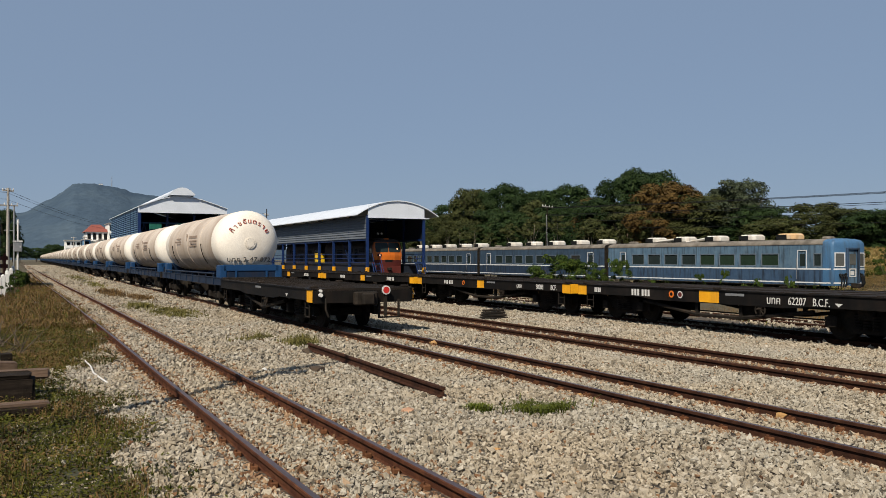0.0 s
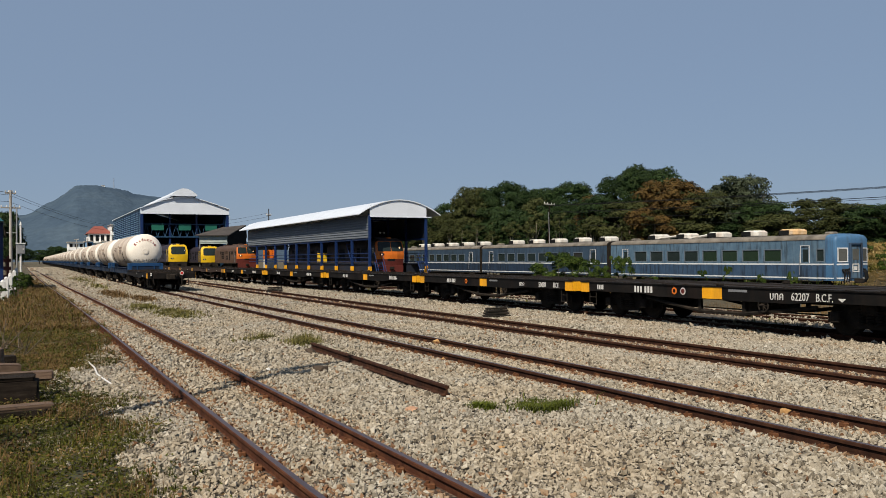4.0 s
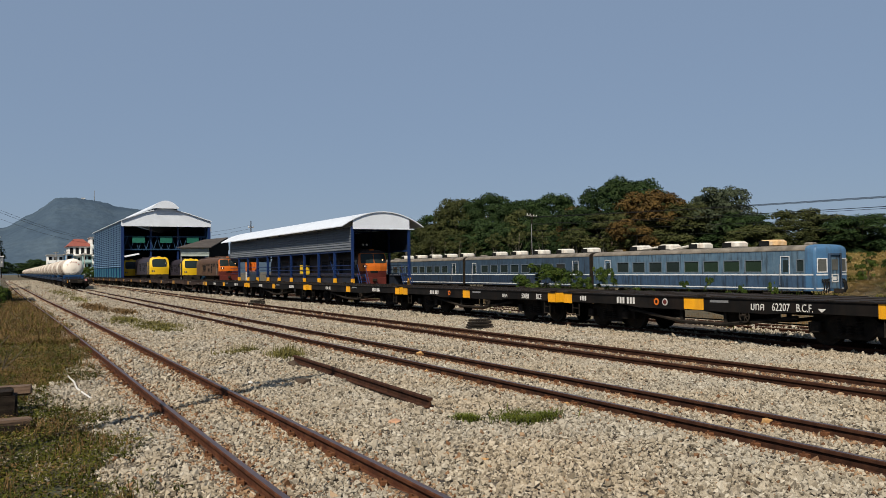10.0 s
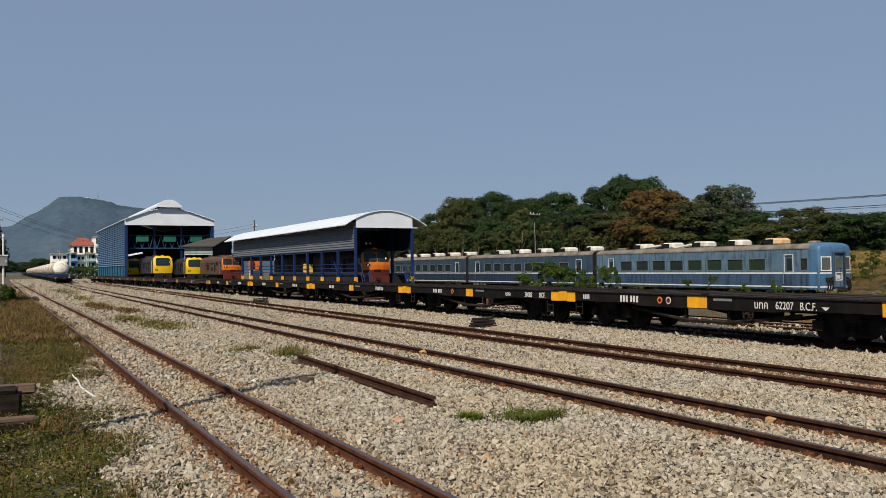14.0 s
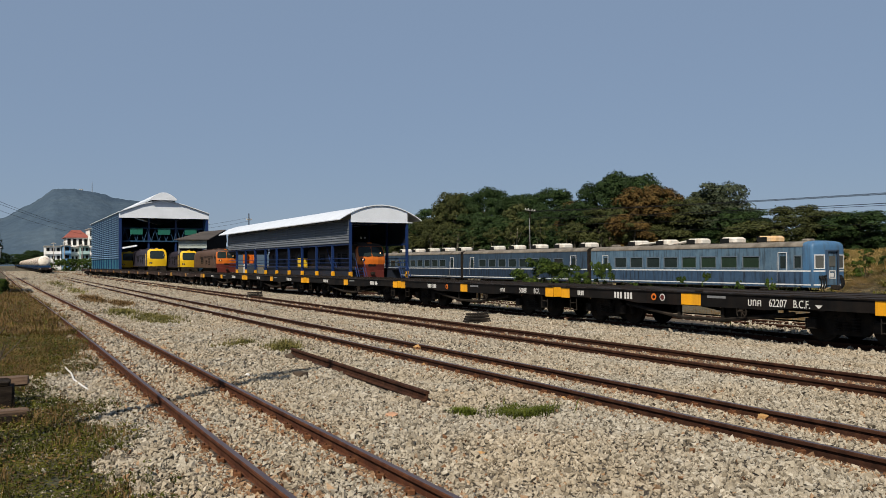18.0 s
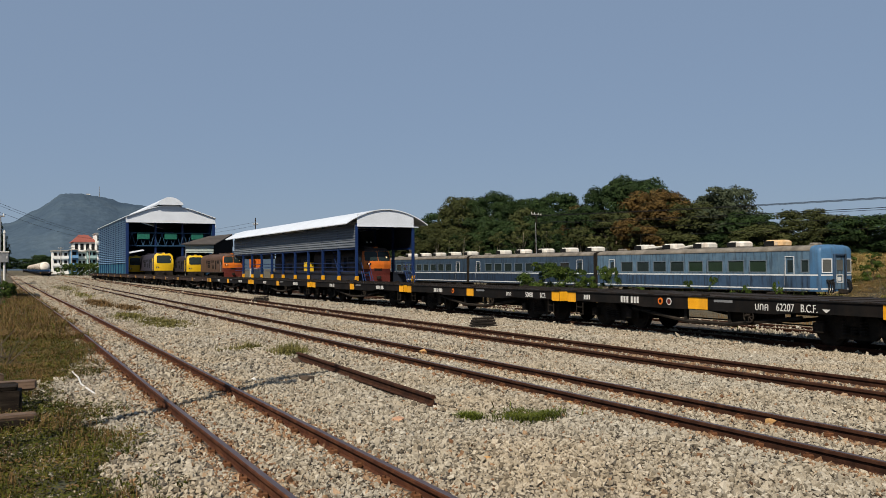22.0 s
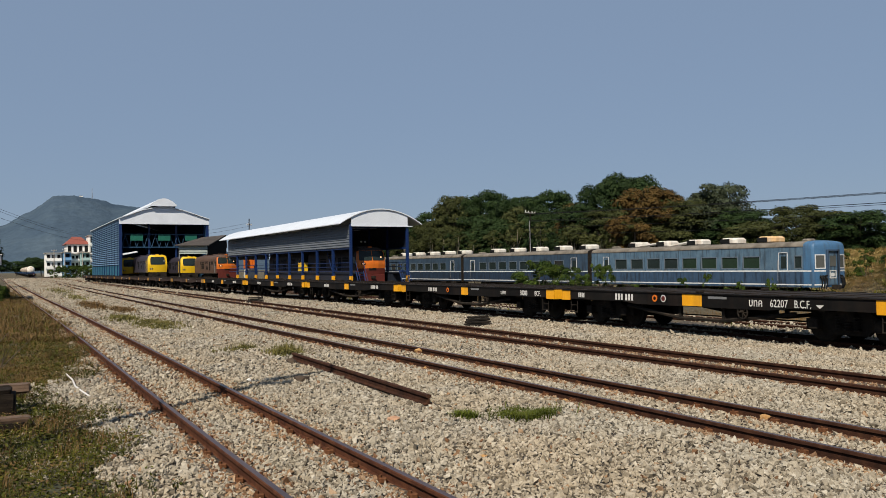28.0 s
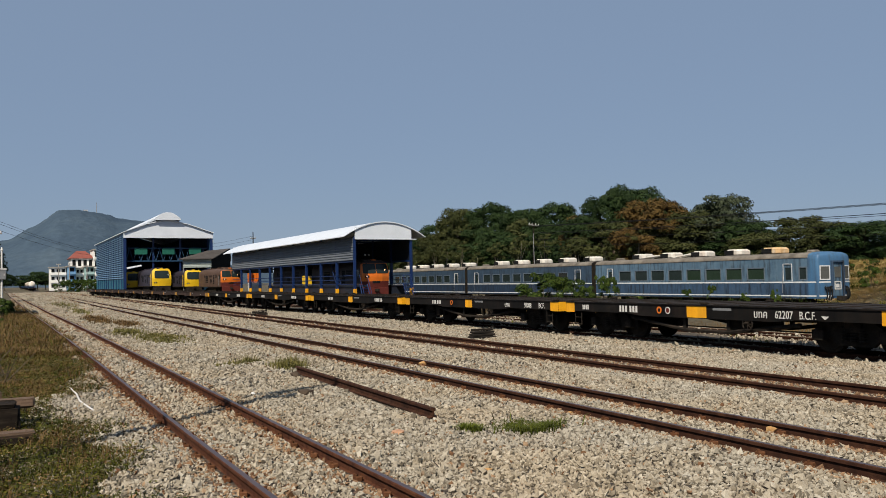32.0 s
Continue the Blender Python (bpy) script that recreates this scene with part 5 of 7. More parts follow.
for i in range(3):
    y = (33.45, 54.95, 75.85)[i]
    if i == 0:
        wins = [(4.13 + 1.8 * k, 5.46 + 1.8 * k) for k in range(8)] + [(1.0, 1.52)]
        drs = [(2.05, 2.65), (18.9, 19.5)]
    else:
        wins = [(3.3 + 1.8 * k, 4.6 + 1.8 * k) for k in range(8)]
        drs = [(1.5, 2.2), (18.2, 18.9)]
    coach(pose(coach_line(y), y, -0.72, 0, 0, lead), "faded blue passenger coach with white stripes, stored among weeds" if i == 0 else "grimy blue passenger coach with white stripes, stored among weeds", wins, drs, i == 0, 21.0 if i == 0 else 20.4)

service_shed()
big_shed()
small_shed()
locomotive(pose(31.4, 73.9, -0.1), "orange diesel locomotive with lit headlights inside the open shed", ORANGE, LOCO_SHADED, lights=True)
# Added locomotive that fills the shed's dark bays, coloured for their shade.
locomotive(pose(31.4, 90.5, -0.1), "dark brown locomotive added to fill the shed's shaded bays", LOCO_SHADED, LOCO_SHADED, 13.5)
locomotive(pose(28.75, 121.0, 0.05), "rusty brown diesel locomotive with an orange cab front", ORANGE, LOCOBROWN, 16, lights=True)
locomotive(pose(20.9, 132.0, 0.3), "yellow-fronted diesel locomotive before the maintenance hall", LOCOYEL, LOCOPURPLE, 17, bold=True)
locomotive(pose(19.0, 148.0, 0.1), "yellow-fronted diesel locomotive before the maintenance hall", LOCOYEL, LOCOPURPLE, 17, bold=True)
locomotive(pose(26.9, 138.5, 0.1), "yellow-fronted diesel locomotive before the maintenance hall", LOCOYEL, LOCOPURPLE, 17, bold=True)

# The departing train: an empty flat wagon at its tail, then the tank wagons.
TRAIN, TURNING = [], []
tail, wheels = flat_wagon(pose(0, 0, 0), "black flat wagon with a red tail disc, rolling away empty", "plain", "wagons of the tank train", 10.2, 2.3)
TRAIN.append((tail, 18.95))
TURNING += wheels
first, wheels = tank_wagon(pose(0, 0, 0), "cream gas tank wagon with blue underframe, rolling away")
TRAIN.append((first, 29.5))
for i in range(1, 30):
    TRAIN.append((copy_thing(first, pose(0, 30 + 14.6 * i, 0)), 29.5 + TANK_PITCH * i))
TURNING += wheels

# Tail signs: a red disc with white rim on a bracket, a lamp, a brake hose.
sg = part("tail_disc", Form().tube((0.52, -0.12, 0.98), (0.52, -0.15, 0.98), 0.11, 24), WHITE, tail, "white-rimmed red tail disc")
part("disc_face", Form().tube((0.52, -0.15, 0.98), (0.52, -0.157, 0.98), 0.08, 24), shader("red_disc_paint", [(0.38, 0.0152, 0.0152), (0.4712, 0.0304, 0.0228)], 3, 30, 0.5), sg)
part("bracket", Form().box(0.5, 0.55, -0.12, -0.02, 0.35, 0.98).box(0.86, 0.9, -0.1, -0.04, 0.3, 0.75).box(0.34, 0.38, -0.1, -0.04, 0.3, 0.75).box(0.34, 0.9, -0.1, -0.04, 0.3, 0.34), GRIME_AND_SHADE, tail)
part("tail_lamp", Form().tube((-1.12, -0.12, 0.88), (-1.12, -0.02, 0.88), 0.045, 12).tube((-1.12, -0.1, 0.98), (-1.12, -0.02, 0.98), 0.035, 12), WHITE, tail)
part("brake_hose", Form().tube((-1.0, -0.1, 0.8), (-1.02, -0.14, 0.55), 0.025, 8).tube((-1.02, -0.14, 0.55), (-0.95, -0.16, 0.36), 0.025, 8), GRIME_AND_SHADE, tail)
part("buffer_block", Form().box(-0.3, 0.3, -0.22, 0.0, 0.62, 0.95, 0.05), GRIME_AND_SHADE, tail)

# The hazard words and number on the last tank's dished end.
words = ["ก๊", "า", "ซ", "อั", "น", "ต", "ร", "า", "ย"]
for i, ch in enumerate(words):
    a = radians(148 - i * 116 / (len(words) - 1))
    key = "cap" + ch
    if key not in TEXTS:
        TEXTS[key] = lettering(ch, 0.25, MAROON, 0.012)
    r = 0.74
    part("lettering", TEXTS[key], None, first, at=Matrix.Translation((r * math.cos(a), 0.8, 2.36 + r * math.sin(a))) @ pose(0, 0, 0, 90, 0, 0) @ pose(0, 0, 0, 0, 0, math.degrees(a) - 90) @ pose(0, 0, 0, -21))
ink = shader("dark_grey_lettering", [(0.038, 0.038, 0.0418), (0.0684, 0.0684, 0.0684)], 4, 40)
step = {"บ": 0.155, "ท": 0.17, "ก": 0.15, ".": 0.075, "-": 0.095}
run = "บทก.2-47-072"
x = -sum(step.get(ch, 0.145) for ch in run) / 2
for ch in run:
    d = step.get(ch, 0.145)
    px, dz = x + d / 2, -0.66
    x += d
    r = math.hypot(px, dz)
    slope = 0.1 + 0.42 * max(0, r - 0.45)
    deep = 0.06 + 0.38 * (r - 0.6) + 0.35 * max(0, r - 0.81) * (r - 0.81) * 4
    key = "no" + ch
    if key not in TEXTS:
        TEXTS[key] = lettering(ch, 0.25, ink, 0.014)
    part("lettering", TEXTS[key], None, first, at=Matrix.Translation((px, 0.7 + deep - 0.05, 2.36 + dz)) @ pose(0, 0, 0, 0, 0, math.degrees(math.atan(0.4 * px / r))) @ pose(0, 0, 0, 90 + 15, 0, 0))

# ---- plants ----


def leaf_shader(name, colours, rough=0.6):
    m = bpy.data.materials.new(name)
    m.use_nodes = True
    nt = m.node_tree
    N, L = nt.nodes.new, nt.links.new
    bs = nt.nodes["Principled BSDF"]
    geo, ramp, no, oi = N("ShaderNodeNewGeometry"), N("ShaderNodeValToRGB"), N("ShaderNodeTexNoise"), N("ShaderNodeObjectInfo")
    el = ramp.color_ramp.elements
    for i, c in enumerate(colours):
        p = i / (len(colours) - 1)
        e = el[i] if i < 2 else el.new(p)
        e.position, e.color = p, (*c, 1)
    no.inputs["Scale"].default_value, no.inputs["Detail"].default_value = 0.9, 4
    L(geo.outputs["Position"], no.inputs["Vector"])
    mixf = N("ShaderNodeMath")
    mixf.operation = "MULTIPLY_ADD"
    L(geo.outputs["Random Per Island"], mixf.inputs[0])
    mixf.inputs[1].default_value = 0.38
    ms = N("ShaderNodeMath")
    ms.operation = "MULTIPLY_ADD"
    L(no.outputs["Fac"], ms.inputs[0])
    ms.inputs[1].default_value, ms.inputs[2].default_value = 1.3, -0.42
    L(ms.outputs[0], mixf.inputs[2])
    L(mixf.outputs[0], ramp.inputs[0])
    hs = N("ShaderNodeHueSaturation")
    ma = N("ShaderNodeMath")
    ma.operation = "MULTIPLY_ADD"
    L(oi.outputs["Random"], ma.inputs[0])
    ma.inputs[1].default_value, ma.inputs[2].default_value = 0.35, 0.82
    L(ma.outputs[0], hs.inputs["Value"])
    L(ramp.outputs[0], hs.inputs["Color"])
    L(hs.outputs[0], bs.inputs["Base Color"])
    bs.inputs["Roughness"].default_value = rough
    bs.inputs["Specular IOR Level"].default_value = 0.08
    return m


LEAF = leaf_shader("dark_green_leaves", [(0.008736, 0.01747, 0.00648), (0.02016, 0.03763, 0.01152), (0.04301, 0.0672, 0.01944)])
LEAF_OLIVE = leaf_shader("olive_leaves", [(0.01794, 0.02318, 0.007906), (0.0414, 0.0483, 0.01581), (0.0828, 0.08004, 0.02875)])
LEAF_BROWN = leaf_shader("brown_dry_leaves", [(0.03825, 0.0238, 0.0085), (0.08925, 0.0561, 0.017), (0.153, 0.09775, 0.0306)])
LEAF_GREY = leaf_shader("grey_green_leaves", [(0.017, 0.024, 0.014), (0.036, 0.046, 0.026), (0.075, 0.085, 0.052)])
LEAF_BRIGHT = leaf_shader("fresh_green_leaves", [(0.0075, 0.0165, 0.0035), (0.0225, 0.0405, 0.007), (0.045, 0.0675, 0.0098), (0.1275, 0.1425, 0.0175)])
GRASS_GREEN = leaf_shader("green_weeds", [(0.01421, 0.02096, 0.0036), (0.0418, 0.04917, 0.00648), (0.08858, 0.08544, 0.01224), (0.1505, 0.1064, 0.02448)])
GRASS_DRY = leaf_shader("dry_brown_grass", [(0.04883, 0.02992, 0.01163), (0.1017, 0.06267, 0.02471), (0.171, 0.1069, 0.04505), (0.08953, 0.07477, 0.02035)])
GRASS_TAN = leaf_shader("tall_straw_coloured_grass", [(0.176, 0.1764, 0.04976), (0.3913, 0.2785, 0.1137), (0.5869, 0.3991, 0.2275)])
TUFT = leaf_shader("yellow_green_tuft", [(0.0375, 0.05265, 0.0072), (0.075, 0.09126, 0.0132), (0.1275, 0.1334, 0.024)])
OLIVE_TUFT = leaf_shader("dull_olive_tuft", [(0.0675, 0.0702, 0.0198), (0.135, 0.1215, 0.0378), (0.216, 0.1755, 0.0675)])
BARK = shader("grey_brown_bark", [(0.0456, 0.0342, 0.02508), (0.114, 0.0912, 0.0684)], 3, 40, 0.95, 0, 0.7, stretch=(1, 1, 0.2))


def big_mesh(name, verts, faces, mats, index=None):
    """A mesh from arrays: verts (n, 3), faces (m, 3 or 4)."""
    me = bpy.data.meshes.new(name)
    k = faces.shape[1]
    me.vertices.add(len(verts))
    me.vertices.foreach_set("co", np.ascontiguousarray(verts, dtype=np.float32).ravel())
    me.loops.add(faces.size)
    me.loops.foreach_set("vertex_index", np.ascontiguousarray(faces, dtype=np.int32).ravel())
    me.polygons.add(len(faces))
    me.polygons.foreach_set("loop_start", np.arange(0, faces.size, k, dtype=np.int32))
    me.polygons.foreach_set("loop_total", np.full(len(faces), k, dtype=np.int32))
    for m in mats:
        me.materials.append(m)
    if index is not None:
        me.polygons.foreach_set("material_index", np.ascontiguousarray(index, dtype=np.int32))
    me.update(calc_edges=True)
    me.polygons.foreach_set("use_smooth", [False] * len(faces))
    return me


def leaf_cards(points, normals, size, rng):
    """Small bent leaves: two triangles each, about each point, facing roughly along normals."""
    n = len(points)
    nn = normals + rng.normal(0, 0.3, (n, 3))
    nn /= np.linalg.norm(nn, axis=1)[:, None] + 1e-9
    a = np.cross(nn, rng.normal(0, 1, (n, 3)))
    a /= np.linalg.norm(a, axis=1)[:, None] + 1e-9
    b = np.cross(nn, a)
    s = size * rng.uniform(0.6, 1.3, (n, 1))
    v = np.stack([points - a * s, points + b * s * 0.55 + nn * s * 0.15, points + a * s, points - b * s * 0.55 + nn * s * 0.15], 1).reshape(-1, 3)
    f = np.arange(4 * n).reshape(n, 4)
    return v, f


def crown_mesh(name, seed, r, h, base, leaves, size, mats, lumps=14, gaps=0.35):
    """A crown of many rounded boughs, each a ragged shell of leaves that look outward."""
    rng = np.random.default_rng(seed)
    pts, nor = [], []
    for i in range(lumps):
        a, q = rng.uniform(0, 2 * math.pi), 0.25 + 0.75 * math.sqrt(rng.uniform(0, 1))
        zc = rng.uniform(0.06, 0.9)
        wide = math.sqrt(max(0.06, 1 - (max(0, zc - 0.42) / 0.56) ** 2)) * min(1, 0.62 + 1.2 * zc)
        c = np.array([math.cos(a) * q * r * 0.88 * wide, math.sin(a) * q * r * 0.88 * wide, base + zc * h])
        lr = r * rng.uniform(0.15, 0.31) * (0.75 + 0.25 * wide)
        m = int(leaves / lumps * (lr / (0.23 * r)) ** 2)
        d = rng.normal(0, 1, (m, 3))
        d /= np.linalg.norm(d, axis=1)[:, None]
        d[:, 2] = np.where(d[:, 2] < -0.3, -d[:, 2], d[:, 2])
        rad = lr * (rng.uniform(0.72, 1.0, (m, 1)) + 0.2 * np.sin(d[:, :1] * 8 + i) * np.cos(d[:, 1:2] * 7 - i) + np.abs(rng.normal(0, 0.07, (m, 1))))
        pts.append(c + d * rad * np.array([1, 1, 0.78]))
        nor.append(d + np.array([0, 0, 0.3]))
    p, nn = np.concatenate(pts), np.concatenate(nor)
    keep = np.sin(p[:, 0] * 2.1 + seed) * np.cos(p[:, 1] * 1.8) * np.sin(p[:, 2] * 2.3) > -1 + gaps
    v, f = leaf_cards(p[keep], nn[keep], size, rng)
    return big_mesh(name, v, f, mats)


def trunk_form(seed, h, r):
    rng = random.Random(seed)
    f = Form()
    p, q = Vector((0, 0, -0.6)), Vector((rng.uniform(-0.3, 0.3), rng.uniform(-0.3, 0.3), h * 0.5))
    f.tube(p, q, r, 9, r * 0.7)
    for i in range(7):
        a = 2 * math.pi * i / 7 + rng.uniform(-0.4, 0.4)
        s = p.lerp(q, rng.uniform(0.55, 1.0))
        e = s + Vector((math.cos(a) * h * 0.24, math.sin(a) * h * 0.24, h * rng.uniform(0.2, 0.42)))
        m = s.lerp(e, 0.5) + Vector((0, 0, h * 0.03))
        f.tube(s, m, r * 0.42, 7, r * 0.28).tube(m, e, r * 0.28, 6, r * 0.1)
    return f


TRUNKS = [trunk_form(i, 10.0, 0.28).mesh("trunk", BARK) for i in range(3)]
CROWNS = {}
for key, mats in (("green", LEAF), ("olive", LEAF_OLIVE), ("brown", LEAF_BROWN), ("grey", LEAF_GREY)):
    CROWNS[key] = [crown_mesh("crown", 11 * i + len(key), 4.2, 7.8, 2.4, 17000 if key == "grey" else 26000, 0.135, [mats], 74 + 6 * i, 0.6 if key == "grey" else 0.3) for i in range(3 if key == "green" else 2)]


def tree(x, y, z, height, wide, kind, label, turn):
    """A tree of 11 m by default, scaled to its height and spread."""
    k = height / 10.0
    t = thing("tree", label, "tree", Matrix.Translation((x, y, z)) @ pose(0, 0, 0, 0, 0, turn), "trees behind the coaches")
    part("trunk", TRUNKS[int(turn) % 3], None, t, at=Matrix.Diagonal((k, k, k, 1)))
    c = CROWNS[kind]
    part("crown", c[int(turn) % len(c)], None, t, at=Matrix.Diagonal((wide, wide, k, 1)))


rt = random.Random(5)
TREES = [
    (146, 11.8, "green"), (139, 13.4, "green"), (133, 13.8, "olive"), (127, 14.6, "green"), (121, 12.4, "green"), (116, 12.6, "green"), (110.5, 10.5, "olive"),
    (104.5, 12.6, "green"), (99, 10.0, "brown"), (95, 13.0, "green"), (90.5, 13.9, "green"), (88, 12.4, "green"), (83, 11.0, "green"), (78.5, 9.4, "olive"),
    (72.5, 9.9, "grey"), (70.2, 10.6, "grey"), (66.5, 7.4, "green"), (61, 7.2, "olive"), (56.5, 6.4, "olive"), (52.5, 6.2, "green"), (47, 6.0, "green"), (154, 10, "green"), (162, 10, "green"), (170, 9.5, "olive")]
for y, hgt, kind in TREES:
    lab = {"green": "broad dark green tree in the belt behind the coaches", "olive": "dusty olive tree in the belt behind the coaches", "brown": "tree with dry rust-brown foliage", "grey": "thin-crowned grey-green tree behind the coaches"}[kind]
    tree(75 + rt.uniform(-2, 2), y, 0.2, hgt, rt.uniform(1.05, 1.3) * (1.1 if kind == "brown" else 1.0) * (0.8 if hgt < 8 else 1), kind, lab, rt.uniform(0, 359))
tree(69, 77.3, 0.2, 10.2, 1.2, "brown", "tree with dry rust-brown foliage", 40)
tree(69.5, 92.0, 0.2, 8.2, 0.8, "brown", "tree with dry rust-brown foliage", 121)
# Slender young trees whose pale stems show before the belt.
rs = random.Random(8)
PALE_BARK = shader("pale_smooth_bark", [(0.12, 0.105, 0.08), (0.22, 0.2, 0.16)], 3, 40, 0.95, 0, 0.4, stretch=(1, 1, 0.2), gloss=0.12)
SAPLING = crown_mesh("crown", 91, 1.5, 2.6, 4.6, 2600, 0.1, [LEAF_OLIVE], 22, 0.5)
STEM = Form().tube((0, 0, -0.6), (0.12, 0.05, 3.0), 0.1, 7, 0.075).tube((0.12, 0.05, 3.0), (0.05, -0.1, 6.2), 0.075, 7, 0.03).tube((0.12, 0.05, 3.2), (0.7, 0.2, 5.4), 0.045, 6, 0.02).tube((0.1, 0.05, 3.6), (-0.5, -0.3, 5.6), 0.045, 6, 0.02).mesh("trunk", PALE_BARK)
for i in range(15):
    y = 77 + i * 4.3 + rs.uniform(-1.4, 1.4)
    t = thing("tree", "slender young tree with a pale stem and thin crown", "tree", pose(64.5 + rs.uniform(-1.2, 1.2), y, -0.5, 0, 0, rs.uniform(0, 359)), "young trees behind the coaches")
    k = rs.uniform(0.85, 1.15)
    part("trunk", STEM, None, t, at=Matrix.Diagonal((k, k, k, 1)))
    part("crown", SAPLING, None, t, at=Matrix.Diagonal((k, k, k, 1)))
# A second row fills the belt below the tops.
for i in range(30):
    y = 40 + i * 4.6 + rt.uniform(-1, 1)
    hgt = 5.2 + 2.0 * rt.random() if y < 72 else 7.5 + 2.2 * rt.random()
    kind = rt.choice(("green", "olive", "green", "olive", "brown" if 92 < y < 108 else "green"))
    lab = {"green": "broad dark green tree in the belt behind the coaches", "olive": "dusty olive tree in the belt behind the coaches", "brown": "tree with dry rust-brown foliage", "grey": "thin-crowned grey-green tree behind the coaches"}[kind]
    tree(71 + rt.uniform(-2.5, 2.5) + (8 if y < 60 else 0), y, 0.0, hgt, rt.uniform(1.05, 1.3), kind, lab, rt.uniform(0, 359))
# Trees behind the signal post on the far left, and woods at the ends of the yard.
for x, y, hgt, kind in ((-2.0, 112, 7.6, "green"), (-5.5, 104, 8.6, "green"), (-9, 110, 9.0, "olive"), (-3.4, 150, 8, "olive"), (-7, 70, 7.5, "green")):
    tree(x, y, -0.1, hgt, 0.55, kind, "dark green tree beside the line", rt.uniform(0, 359))


def shrub_mesh(seed, r, h, leaves, size, mats):
    return crown_mesh("leaves", seed, r, h, 0.0, leaves, size, [mats], 18, 0.8)


SHRUBS = [shrub_mesh(60 + i, 1.15, 1.9, 4200, 0.055, LEAF_BRIGHT) for i in range(3)]


def shrub(x, y, z, k, label, tall=1.15):
    s = thing("shrub", label, "shrub", Matrix.Translation((x, y, z)) @ pose(0, 0, 0, 0, 0, rt.uniform(0, 359)), "weeds along the siding")
    f = Form()
    for i in range(5):
        a = 2.4 * i
        f.tube((0, 0, -0.2), (0.5 * k * math.cos(a), 0.5 * k * math.sin(a), 1.2 * k), 0.025, 5, 0.01)
    part("stem_clump", f, BARK, s)
    part("leaves", SHRUBS[int(x * 7 + y) % 3], None, s, at=Matrix.Diagonal((k, k, k * tall, 1)))


# Bushes between the flat wagons and the coaches.
for x, y, k, tall in ((36.3, 51.2, 1.4, 1.0), (36.0, 52.7, 1.6, 1.05), (36.4, 54.4, 1.2, 0.9), (37.0, 50.0, 1.25, 1.15), (38.2, 48.6, 0.75, 2.0), (38.4, 47.6, 0.6, 2.4), (37.6, 49.0, 0.9, 1.2), (36.6, 55.6, 0.9, 0.8), (36.2, 58.2, 0.5, 1.2), (36.0, 56.4, 0.6, 1.0), (38.9, 45.2, 0.4, 1.6), (40.9, 40.4, 0.34, 3.0),
                      (41.3, 38.0, 0.3, 2.8), (41.6, 35.9, 0.32, 3.0), (41.5, 36.9, 0.36, 1.3), (41.3, 39.2, 0.36, 1.6), (40.6, 42.4, 0.4, 2.2), (37.5, 60.0, 0.45, 1.2), (40.9, 34.6, 0.28, 1.4), (37.0, 62.5, 0.45, 1.0)):
    shrub(x, y, -0.9, k, "fresh green weed bush growing before the coaches", tall)


def blades(name, label, spots, height, width, mats, seed, kind="stuff", category="grass", lean=0.35):
    """Grass as bent blades at given spots (n, 3), heights (n,)."""
    rng = np.random.default_rng(seed)
    n = len(spots)
    a = rng.uniform(0, 2 * math.pi, n)
    u = np.stack([np.cos(a), np.sin(a), 0 * a], 1)
    w = np.stack([-np.sin(a), np.cos(a), 0 * a], 1)
    swell = np.array([noise.noise((p[0] * 1.7, p[1] * 1.3, 17)) for p in spots])
    h = (height * rng.uniform(0.45, 1.25, n) * np.clip(1.0 + 1.1 * swell, 0.35, 1.9))[:, None]
    tilt = rng.uniform(0.05, lean * 2, n)[:, None]
    up = np.array([0, 0, 1.0])
    wd = width * rng.uniform(0.6, 1.4, n)[:, None]
    m = spots + u * h * tilt * 0.35 + up * h * 0.6
    t = spots + u * h * tilt + up * h * (1 - 0.25 * tilt)
    v = np.stack([spots - w * wd, spots + w * wd, m + w * wd * 0.7, m - w * wd * 0.7, t + w * wd * 0.1, t - w * wd * 0.1], 1).reshape(-1, 3)
    k = np.arange(n)[:, None] * 6
    f = np.concatenate([k + np.array([0, 1, 2, 3]), k + np.array([3, 2, 4, 5])], 1).reshape(-1, 4)
    ob = new(name, big_mesh(name, v, f, [mats]))
    return tagged(ob, label, category, kind=kind)


def spots_in(n, x0, x1, y0, y1, seed, keep=None, power=1.0):
    rng = np.random.default_rng(seed)
    y = y0 + (y1 - y0) * rng.uniform(0, 1, n) ** power
    x = x0 + (x1 - x0) * rng.uniform(0, 1, n)
    pts = [(a, b, ground_level(a, b) - 0.01) for a, b in zip(x, y) if keep is None or keep(a, b)]
    return np.array(pts)


def on_verge(x, y):
    clump = noise.noise((x * 0.9, y * 0.9, 4)) + 0.5 * noise.noise((x * 2.6, y * 2.6, 8))
    return x < verge(y) + 0.45 * clump + 0.35 * noise.noise((x * 7, y * 7, 1)) and clump > (-0.6 if y < 13 else -0.42)


def clumpy(x, y):
    return on_verge(x, y) and noise.noise((x * 1.4, y * 1.1, 21)) > -0.05


P = spots_in(50000, -2.2, 2.0, 5.5, 17, 1, on_verge)
blades("verge_weeds", "low green and brown weeds on the trackside verge", P, 0.075, 0.006, GRASS_GREEN, 1, lean=0.7)
P = spots_in(26000, -2.2, 2.0, 5.5, 20, 2, clumpy)
blades("dry_weeds", "dry brown grass stalks among the verge weeds", P, 0.14, 0.004, GRASS_DRY, 2, lean=0.6)
P = spots_in(50000, -3.5, 2.0, 15, 34, 3, on_verge)
blades("tall_weeds", "knee-high green and brown weeds beside the track", P[::2], 0.11, 0.006, GRASS_GREEN, 3, lean=0.9)
